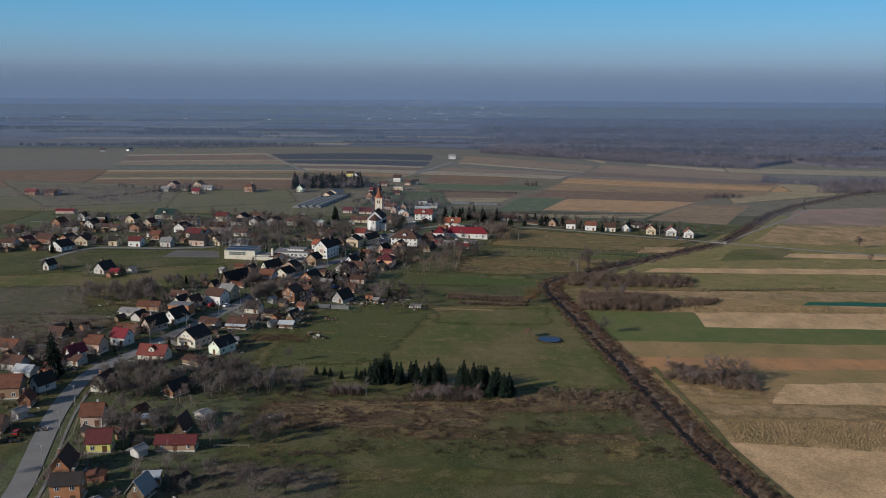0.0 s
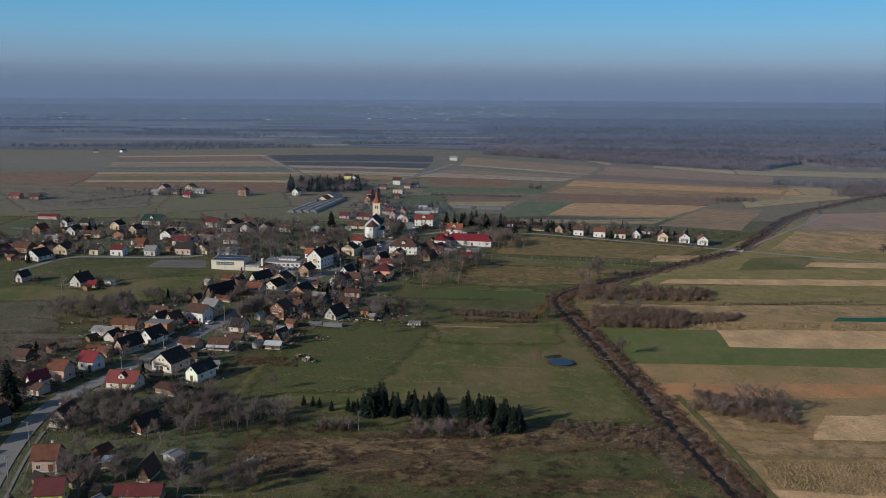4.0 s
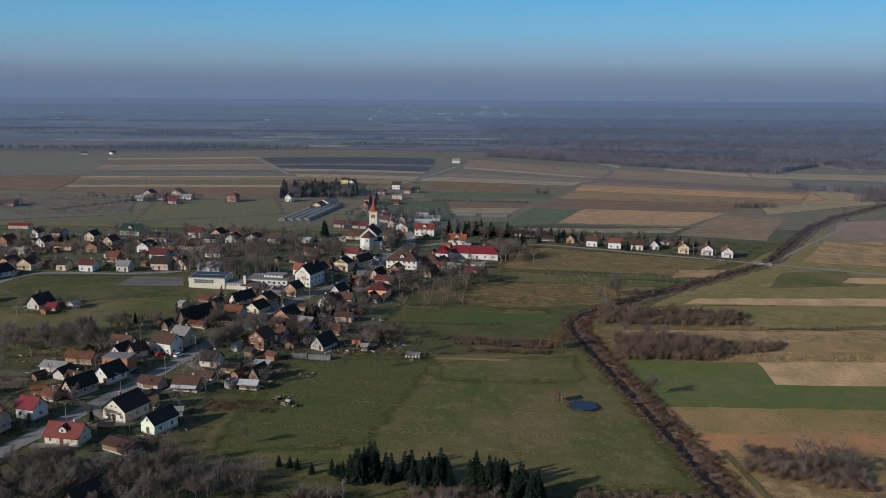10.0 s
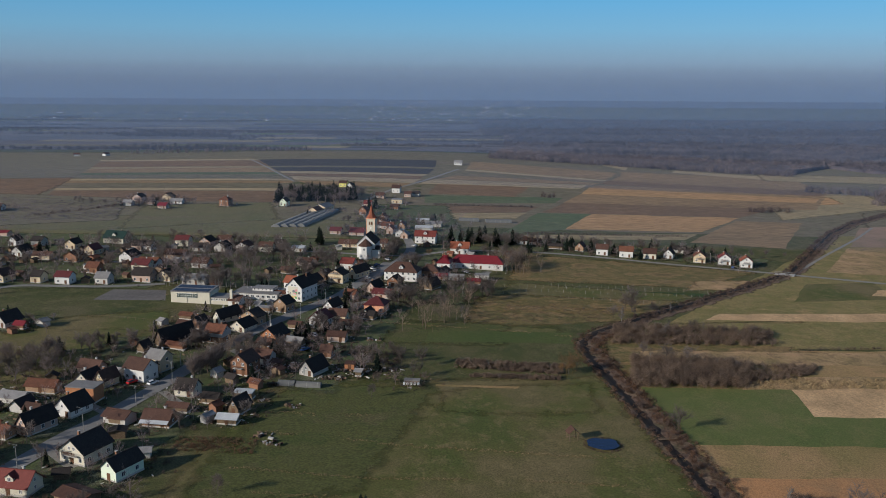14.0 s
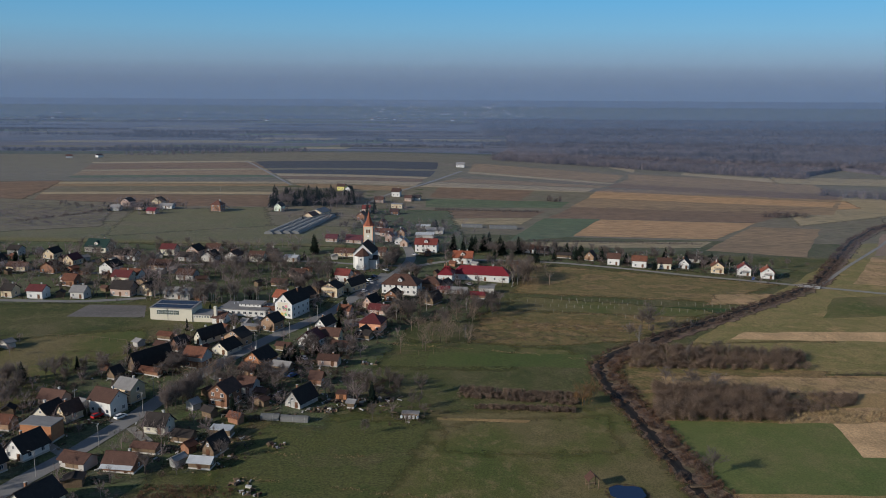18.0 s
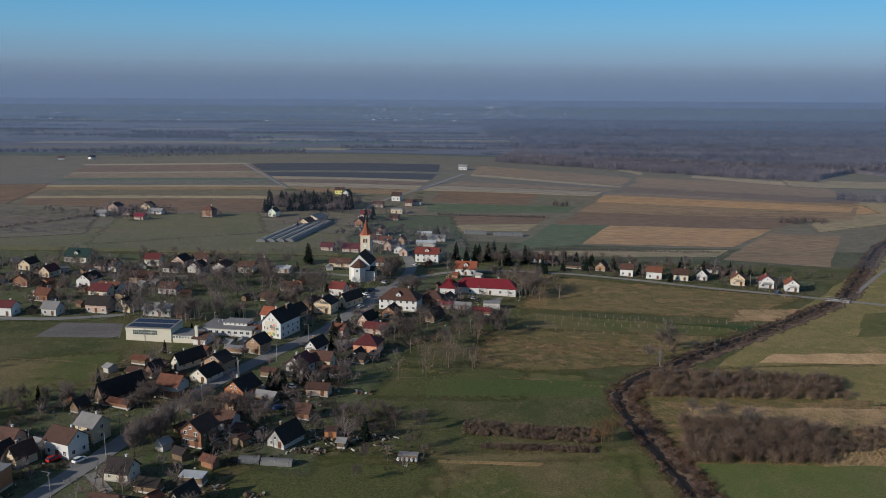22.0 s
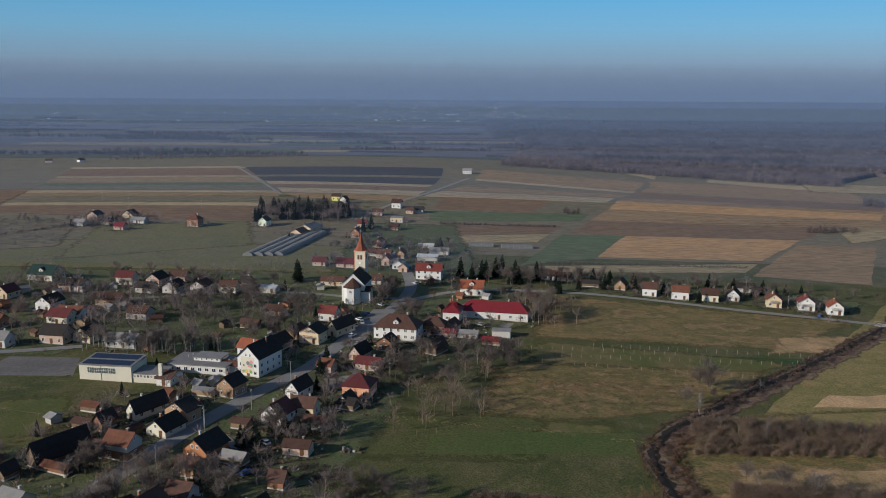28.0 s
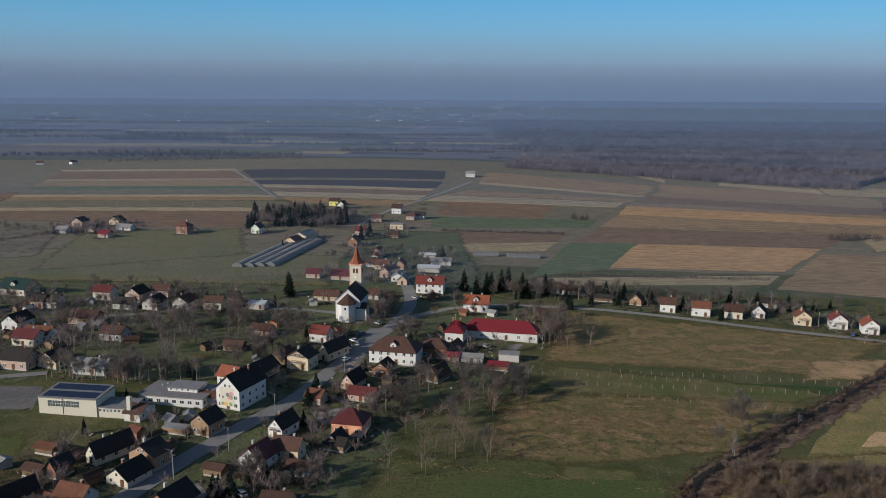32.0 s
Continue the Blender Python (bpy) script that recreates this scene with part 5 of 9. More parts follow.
house(-135.7, 573.1, -8, 11.3, 6.8, 3.2, 2.2, "w", "grey", "grey", "long grey house behind birches")
house(-84.0, 628.3, -14, 8.9, 6.2, 2.7, 1.9, "w", "pink", "brown", "old brown-roofed farmhouse among trees")
house(-67.5, 591.9, -24, 6.2, 7.7, 2.7, 2.9, "d", "tan", "brown", "brown barn among bare trees", name="barn", win=0, chimney=0)
house(-90.5, 605.3, -10, 8.1, 4.8, 2.3, 1.4, "w", "wood", "brown", "low wooden shed in an orchard", name="shed", win=0, chimney=0)
house(-72.4, 576.3, -24, 7.7, 10.8, 2.8, 3.1, "d", "tan", "black", "dark-roofed barn behind the school", name="barn", win=0, chimney=0)
house(-288.5, 640.4, -16, 6.1, 8.4, 3.9, 2.8, "d", "brick", "terra", "orange brick gabled house with tiled roof")
house(-283.0, 671.3, -10, 5.1, 7, 3.6, 2.6, "d", "white", "black", "white gabled house with a dark roof")
house(-267.2, 670.5, -8, 6.4, 6.8, 3.9, 2.2, "w", "grey", "black", "grey house with a dark roof")
house(-263.0, 638.5, -16, 6.4, 8.4, 3.2, 3.1, "d", "white", "black", "white house with a steep dark gable")
house(-241.6, 663.9, -12, 6.6, 7.7, 3.7, 2.6, "d", "beige", "black", "beige gabled house with a dark roof")
house(-224.5, 624.9, -14, 7.8, 7.7, 3.7, 2.4, "d", "brick", "terra", "brick gabled house with a terracotta roof")
house(-222.1, 647.2, -16, 6.0, 7.7, 3.4, 2.9, "d", "beige", "maroon", "beige gabled house with a dark red roof")
house(-245.0, 628.5, -8, 10.2, 6.2, 2.8, 1.7, "w", "beige", "brown", "long beige house with a brown roof")
house(-267.3, 571.9, -14, 9.8, 7.5, 3.7, 2.8, "w", "brick", "brown", "brick house with a brown roof")
house(-253.0, 571.9, -14, 7.9, 8.4, 3.6, 2.9, "d", "orange", "brown", "orange brick gabled house with tiled roof")
house(-240.4, 569.6, -14, 8.4, 8.4, 3.7, 2.9, "d", "beige", "brown", "beige gabled house with a brown roof")
house(-247.5, 549.2, -22, 9.4, 10, 3.0, 3.6, "d", "white", "black", "white house with a steep black gable")
house(-219.8, 568.9, -10, 5.2, 6.2, 3.7, 2.4, "w", "beige", "black", "beige house with a dark roof")
house(-204.7, 567.0, -8, 7.3, 6.2, 4.3, 2.2, "w", "white", "maroon", "white house with a dark red roof")
house(-200.0, 594.7, -12, 6.2, 6.2, 3.6, 2.4, "w", "brick", "terra", "brick house with a brown-red roof")
house(-184.5, 569.2, -8, 6.3, 6.2, 3.6, 2.4, "w", "grey", "grey", "grey house with a grey roof")
house(-198.9, 663.6, -10, 6.0, 6.2, 3.6, 2.4, "w", "pink", "black", "faded pink house with a dark roof")
house(-229.2, 491.0, -14, 3.9, 7, 3.2, 2.6, "d", "grey", "black", "small grey house on the meadow")
house(-194.6, 485.2, -20, 7.2, 10, 2.8, 3.8, "d", "grey", "black", "weathered farmhouse with a big dark hipped roof on the meadow")
house(-186.6, 480.6, -14, 4.9, 3.4, 2.1, 1.2, "w", "brick", "crimson", "small shed with a bright red roof", name="shed", win=1, chimney=0)
house(-311.5, 704.8, -4, 13.4, 5.5, 2.7, 0.9, "w", "pink", "crimson", "long low shed with a red roof", name="warehouse", win=0, chimney=0)
house(-373.0, 824.3, -10, 6.8, 6.2, 3.2, 2.2, "w", "white", "brown", "white house with a brown roof at the field's edge", far=True)
house(-395.1, 822.1, -10, 9.7, 6.2, 3.2, 2.2, "w", "brick", "red", "brick house with a red roof at the field's edge", far=True)
house(-373.9, 816.9, -10, 8.1, 6.2, 3.4, 2.2, "w", "brick", "brown", "brick house at the field's edge", far=True)
house(109.6, 690.0, -15, 7.6, 6.8, 4.5, 2.6, "w", "white", "brown", "white two-storey house with a brown roof by the lane")
house(124.8, 684.1, -15, 8.9, 6.8, 4.6, 2.4, "w", "white", "terra", "white two-storey house with a red-brown roof by the lane")
house(140.4, 681.7, -15, 8.3, 6.8, 3.9, 2.6, "w", "cream", "brown", "cream house with a brown roof by the lane")
house(154.0, 684.7, -22, 6.4, 8.4, 3.4, 3.1, "d", "white", "black", "white gabled house with a black roof by the lane")
house(171.5, 673.5, -16, 7.5, 8.4, 4.3, 2.9, "d", "beige", "terra", "beige-yellow gabled house with a balcony and red-brown roof", balcony=1)
house(186.5, 668.2, -16, 7.8, 8.4, 4.5, 2.9, "d", "white", "red", "white house with a red roof by the lane", balcony=1)
house(198.2, 660.8, -16, 7.4, 8.4, 4.3, 2.9, "d", "white", "orange", "white gabled house with an orange roof by the lane", balcony=1)
house(96.6, 703.3, -22, 6.0, 7.7, 3.0, 2.9, "d", "tan", "brown", "tan brick barn with a dark brown roof", name="barn", win=1, chimney=0)
house(57.7, 722.5, -14, 7.5, 6.2, 3.0, 2.1, "w", "white", "terra", "low white house with a tiled roof")
house(66.8, 721.1, -14, 7.4, 6.2, 2.7, 1.9, "w", "pink", "brown", "low pink house with a brown roof")
house(80.0, 707.3, -14, 9.3, 4.8, 2.3, 1.2, "w", "wood", "black", "dark farm shed by the lane", name="shed", win=0, chimney=0)
house(166.7, 704.9, -15, 8.5, 5.5, 2.8, 1.9, "w", "grey", "black", "grey farm building behind the houses", name="barn", win=1, chimney=0)
house(43.4, 666.0, -20, 3.5, 3.4, 3.0, 1.9, "w", "brick", "orange", "small brick summerhouse with an orange roof", name="hut", win=1, chimney=0)
house(-163.8, 315.9, -10, 7.9, 6.2, 2.8, 2.2, "w", "grey", "brown", "grey farmhouse with a brown roof beside the street")
house(-156.0, 308.0, -12, 7.1, 4.8, 2.5, 1.5, "w", "white", "light", "low white shed with a pale roof", name="shed", win=0, chimney=0)
house(-176.4, 336.9, -10, 8.4, 6.2, 2.8, 2.1, "w", "pink", "terra", "farmhouse with an old tiled roof")
house(-165.6, 358.4, -12, 6.2, 4.8, 2.5, 1.7, "w", "wood", "brown", "brown wooden barn beside a garden", name="barn", win=0, chimney=0)
house(-141.4, 255.7, 8, 6.5, 6.2, 3.0, 2.2, "w", "tan", "brown", "brick house with a brown roof by the street")
house(-104.9, 378.7, -16, 4.9, 4.8, 2.3, 1.4, "w", "wood", "brown", "dark wooden shed in a garden", name="shed", win=0, chimney=0)
house(-105.1, 379.3, -20, 8.8, 5.5, 2.5, 1.5, "w", "grey", "brown", "low grey barn with a brown roof", name="barn", win=0, chimney=0)
house(-104.5, 470.2, -24, 8.6, 5.5, 2.5, 1.5, "w", "tan", "terra", "low brick barn with a tiled roof", name="barn", win=0, chimney=0)
house(-87.0, 506.0, -20, 5.5, 4.1, 2.3, 1.2, "w", "wood", "brown", "small wooden shed beside the brick house", name="shed", win=0, chimney=0)
house(-47.8, 549.5, -18, 5.9, 5.5, 2.8, 1.9, "w", "pink", "terra", "small house with an old tiled roof")
house(-119.6, 502.6, -16, 6.1, 4.1, 2.1, 0.9, "w", "wood", "terra", "small open wooden shed on the meadow", name="shed", win=0, chimney=0)
house(-87.2, 519.2, -12, 7.6, 2.8, 2.0, 0.3, "flat", "tan", "grey", "row of low brick garages", name="garage", win=0)
house(-43.9, 494.2, -14, 6.8, 5.5, 2.3, 1.5, "w", "grey", "brown", "low grey shed among garden trees", name="shed", win=0, chimney=0)
house(-35.4, 511.4, -20, 6.7, 4.8, 2.3, 1.4, "w", "wood", "black", "dark shed behind the houses", name="shed", win=0, chimney=0)
house(-7.2, 788.8, -8, 12.6, 6.2, 2.7, 1.4, "w", "grey", "grey", "grey storage hall behind the square", name="warehouse", win=0, chimney=0)
house(-31.2, 739.0, -10, 6.8, 6.1, 3.2, 2.2, "d", "white", "grey", "white gabled house behind the square")
house(-42.6, 770.5, -10, 9.2, 6.2, 3.2, 2.2, "w", "pink", "terra", "farmhouse with a tiled roof")
house(-174.3, 611.8, -12, 10.6, 6.8, 3.4, 2.4, "w", "white", "terra", "white house with a tiled roof")
house(-166.1, 638.1, -12, 11.8, 6.8, 3.4, 2.4, "w", "tan", "brown", "brick house with a brown roof")
house(-144.1, 615.6, -12, 8.8, 6.8, 3.2, 2.4, "w", "grey", "brown", "grey house with a brown roof")
house(-264.9, 609.2, -12, 9.0, 5.5, 2.7, 1.4, "w", "beige", "grey", "low beige building with a grey roof")
house(-285.1, 557.3, -14, 8.2, 6.2, 3.2, 2.1, "w", "grey", "brown", "grey rendered house with a brown roof")
house(-279.2, 566.6, -20, 7.5, 7.7, 3.0, 2.4, "d", "tan", "maroon", "tan brick gabled house with a maroon roof")
house(-281.5, 587.3, -12, 7.2, 6.2, 3.2, 2.2, "w", "white", "black", "white house with a dark tiled roof")
house(-288.4, 541.3, -14, 8.8, 6.2, 3.2, 2.2, "w", "brick", "terra", "bare brick house with an old tiled roof")
house(-310.9, 612.4, -14, 7.3, 6.2, 3.0, 2.1, "w", "pink", "brown", "faded pink house with a brown roof")


# ---- trees and shrubs ----
def twigs(rnd, g, p, direction, length, n, size):
    """A spray of fine, flat twigs round a limb's end."""
    for _ in range(n):
        d = (direction + Vector((rnd.gauss(0, 0.75), rnd.gauss(0, 0.75), rnd.gauss(0.2, 0.55)))).normalized()
        a = p + direction * length * rnd.uniform(-0.6, 0.5)
        b = a + d * length * rnd.uniform(0.4, 1.0)
        s = d.orthogonal().normalized() * size
        s.rotate(Matrix.Rotation(rnd.uniform(0, 6.28), 3, d))
        g.add([a - s, a + s, b], [(0, 1, 2)])


def bare_tree(seed, height, spread, material, bark, name="bare_tree", label="", limbs=12, spray=46, lean=0.0, size=0.034, girth=0.017):
    """A leafless tree: tapered trunk, forking limbs and a crown of many twigs."""
    rnd = random.Random(seed)
    o = new(name)
    t, c = Geo(), Geo()
    top = Vector((lean, lean * 0.5, height * 0.62))
    t.tube((0, 0, -0.4), top * 0.45, height * girth, height * girth * 0.7, 6)
    t.tube(top * 0.45, top, height * girth * 0.7, height * girth * 0.3, 5)
    for i in range(limbs):
        u = rnd.uniform(0.32, 1.0)
        a = top * u
        ang = i * 2.4 + rnd.uniform(-0.4, 0.4)
        up = rnd.uniform(0.55, 1.3) + 0.7 * u
        d = Vector((math.cos(ang), math.sin(ang), up)).normalized()
        ln = spread * rnd.uniform(0.6, 1.05) * (1.15 - 0.3 * u)
        b = a + d * ln
        t.tube(a, b, height * girth * 0.36, height * girth * 0.14, 4)
        for k in range(6):
            q = a.lerp(b, 0.25 + 0.14 * k)
            dd = (d + Vector((rnd.gauss(0, 0.6), rnd.gauss(0, 0.6), rnd.gauss(0.15, 0.35)))).normalized()
            e = q + dd * ln * rnd.uniform(0.35, 0.6)
            if k % 2:
                t.tube(q, e, height * 0.0035, height * 0.0015, 3)
            twigs(rnd, c, e, dd, ln * 0.5, int(spray * 0.48), size)
    part("trunk", t, bark, o)
    part("crown", c, material, o)
    return tagged(o, label or "leafless broad-crowned tree with fine brown twigs", "tree")


def spruce(seed, height, radius, label=""):
    """A dark conifer: trunk and whorls of drooping, needled boughs."""
    rnd = random.Random(seed)
    o = new("spruce")
    part("trunk", Geo().tube((0, 0, -0.3), (0, 0, height * 0.95), height * 0.018, 0.03, 6), M_BARK, o)
    g = Geo()
    z = height * 0.05
    lobes = [rnd.uniform(0.75, 1.2) for _ in range(7)]
    while z < height * 0.97:
        r = radius * (1 - (z / height) ** 1.25) ** 0.85 * rnd.uniform(0.75, 1.15)
        n = max(6, int(13 * r / radius + 5))
        for i in range(n):
            a = 6.283 * i / n + rnd.uniform(-0.35, 0.35)
            rr = r * rnd.uniform(0.5, 1.15) * lobes[int(a * 1.11) % 7] + 0.12
            droop = rr * rnd.uniform(-0.05, 0.55)
            d = Vector((math.cos(a), math.sin(a), 0))
            s = Vector((-d.y, d.x, 0)) * max(0.14, rr * 0.22)
            p, e = Vector((0, 0, z)), d * rr + Vector((0, 0, z - droop))
            m = p.lerp(e, 0.55) + Vector((0, 0, rr * rnd.uniform(0.02, 0.16)))
            g.add([p, m - s, e, m + s, m - Vector((0, 0, 0.4))], [(0, 1, 2), (0, 2, 3), (1, 4, 2), (4, 3, 2)])
            for side in (-1, 1):
                q = p.lerp(e, rnd.uniform(0.45, 0.8))
                t = q + (d + Vector((-d.y, d.x, 0)) * side * 0.9) * rr * rnd.uniform(0.15, 0.3) - Vector((0, 0, droop * 0.5))
                g.add([q - d * 0.12, q + d * 0.12, t], [(0, 1, 2)])
        z += height * 0.027 + 0.10
    g.tube((0, 0, height * 0.9), (0, 0, height), 0.15, 0.02, 4)
    part("crown", g, M_SPRUCE, o)
    return tagged(o, label or "dark green spruce with drooping boughs", "conifer")


M_PALE = mat("pale_twigs", (0.22, 0.185, 0.16), var=0.2, thin=0.5, bump=0)
PROTO = {}
TAKEN.append((-101.5, 236.0, 5.5))      # open lawn before the yellow house


def plant(kind, x, y, scale=1.0, turn=0.0, group=""):
    z = ground_z(x, y) + 0.1
    m = pose(x, y, z, 0, 0, turn) @ Matrix.Diagonal((scale, scale, scale, 1))
    if kind not in PROTO:
        PROTO[kind] = MAKE[kind]()
        PROTO[kind].matrix_world = m
        if group:
            PROTO[kind]["group"] = group
        return PROTO[kind]
    src = PROTO[kind]
    made = copy_thing(src, pose(x, y, z, 0, 0, turn))
    made.scale = (scale, scale, scale)
    if group:
        made["group"] = group
    return made


MAKE = {
    "tree_a": lambda: bare_tree(1, 9, 4.2, M_TWIG, M_BARK),
    "tree_b": lambda: bare_tree(2, 7, 3.6, M_TWIG, M_BARK, name="fruit_tree", limbs=12, spray=40, label="small leafless fruit tree with a rounded crown"),
    "tree_c": lambda: bare_tree(3, 11, 4.4, M_TWIG, M_BARK, limbs=11, label="tall leafless tree with upswept limbs"),
    "tree_d": lambda: bare_tree(4, 6, 2.8, M_TWIG, M_BARK, name="young_tree", limbs=11, spray=38, label="young leafless garden tree"),
    "rusty": lambda: bare_tree(5, 6.5, 3.2, M_TWIG2, M_BARK, limbs=11, spray=26, label="willow with rusty orange-brown twigs"),
    "birch": lambda: bare_tree(6, 13, 2.3, M_TWIG, M_BIRCH, "birch", limbs=16, spray=26, label="slender birch with a pale trunk and purple-brown twigs", size=0.03, girth=0.010),
    "white_tree": lambda: bare_tree(7, 10, 1.6, M_PALE, M_BIRCH, "dead_tree", limbs=14, spray=20, label="pale bare tree with white bark", size=0.035, girth=0.012),
    "poplar": lambda: bare_tree(8, 15, 2.6, M_TWIG, M_BARK, "poplar", limbs=16, spray=18, label="tall narrow leafless poplar"),
    "spruce_a": lambda: spruce(11, 11.5, 3.4),
    "spruce_b": lambda: spruce(12, 9, 3.0),
    "spruce_c": lambda: spruce(13, 14, 3.9),
    "thuja": lambda: spruce(14, 5.5, 1.1, "narrow dark evergreen garden tree"),
}


def free(x, y, r):
    return all((x - a) ** 2 + (y - b) ** 2 > (r + c) ** 2 for a, b, c in TAKEN)


def near_line(x, y, pts, dist):
    p = Vector((x, y))
    for a, b in zip(pts, pts[1:]):
        a, b = Vector(a), Vector(b)
        u = max(0, min(1, (p - a).dot(b - a) / (b - a).length_squared))
        if (p - a.lerp(b, u)).length < dist:
            return True
    return False


def grove(kinds, n, cx, cy, rx, ry, rot=0, lo=0.7, hi=1.2, seed=0, group="", gap=1.5):
    """Trees strewn over an oval patch, clear of buildings and roads."""
    rnd = random.Random(seed * 77 + int(cx) + int(cy) * 3)
    done, tries = 0, 0
    while done < n and tries < n * 12:
        tries += 1
        a, r = rnd.uniform(0, 6.283), math.sqrt(rnd.random())
        u, v = rx * r * math.cos(a), ry * r * math.sin(a)
        x = cx + u * math.cos(radians(rot)) - v * math.sin(radians(rot))
        y = cy + u * math.sin(radians(rot)) + v * math.cos(radians(rot))
        if not free(x, y, gap) or any(near_line(x, y, p, w) for p, w in ROADS):
            continue
        plant(kinds[rnd.randrange(len(kinds))], x, y, rnd.uniform(lo, hi), rnd.uniform(0, 360), group)
        done += 1


def thicket(name, label, spots, height, material=M_SHRUB, seed=0, blades=26, size=0.032, category="shrubs", fan=1.15):
    """Dense leafless scrub: each clump fans out from its foot into a dome of thin stems and side twigs. spots: (x, y, radius)."""
    rnd = random.Random(seed + 5)
    vs, fs = [], []
    for x, y, r in spots:
        z = ground_z(x, y) + 0.05
        hh = height * rnd.uniform(0.5, 1.25)
        for _ in range(int(blades)):
            a, u = rnd.uniform(0, 6.283), rnd.random()
            q = math.sqrt(u)
            ca, sa = math.cos(a), math.sin(a)
            bx, by = x + ca * q * r * 0.45, y + sa * q * r * 0.45
            ht = hh * math.sqrt(max(0.08, 1 - 0.8 * u)) * rnd.uniform(0.6, 1.05)
            ex, ey, ez = x + ca * q * r * fan + rnd.gauss(0, 0.15), y + sa * q * r * fan + rnd.gauss(0, 0.15), z + ht
            w = size * rnd.uniform(0.6, 1.4)
            c, s = math.cos(a * 3) * w, math.sin(a * 3) * w
            k = len(vs)
            mx, my, mz = bx + (ex - bx) * 0.6, by + (ey - by) * 0.6, z + ht * 0.6
            d1, d2 = rnd.uniform(0.15, 0.35) * hh, rnd.uniform(0.15, 0.35) * hh
            vs += [(bx - c, by - s, z), (bx + c, by + s, z), (ex, ey, ez), (mx - c, my - s, mz), (mx + c, my + s, mz - 0.1),
                   (mx + sa * d1, my - ca * d1, mz + d1 * 0.9), (mx - sa * d2, my + ca * d2, mz + d2 * 0.8)]
            fs += [(k, k + 1, k + 2), (k + 3, k + 4, k + 5), (k + 3, k + 4, k + 6)]
    return tagged(new(name, mesh(name, vs, fs, material)), label, category, kind="stuff")


def along(pts, gap, width, seed=0, r=1.5, off=0.0):
    """Clump spots strewn along a line."""
    rnd = random.Random(seed)
    out = []
    for (x0, y0), (x1, y1) in zip(pts, pts[1:]):
        ln = math.hypot(x1 - x0, y1 - y0)
        for k in range(int(ln / gap)):
            u = (k + rnd.random()) * gap / ln
            nx, ny = -(y1 - y0) / ln, (x1 - x0) / ln
            q = off + rnd.uniform(-width, width)
            out.append((x0 + (x1 - x0) * u + nx * q, y0 + (y1 - y0) * u + ny * q, r * rnd.uniform(0.6, 1.3)))
    return out


def patch(a, b, c, d, n, seed=0, r=1.5):
    """Clump spots strewn over a four-cornered plot."""
    rnd = random.Random(seed)
    out = []
    for _ in range(n):
        u, v = rnd.random(), rnd.random()
        x = (a[0] * (1 - u) + b[0] * u) * (1 - v) + (d[0] * (1 - u) + c[0] * u) * v
        y = (a[1] * (1 - u) + b[1] * u) * (1 - v) + (d[1] * (1 - u) + c[1] * u) * v
        out.append((x, y, r * rnd.uniform(0.6, 1.3)))
    return out


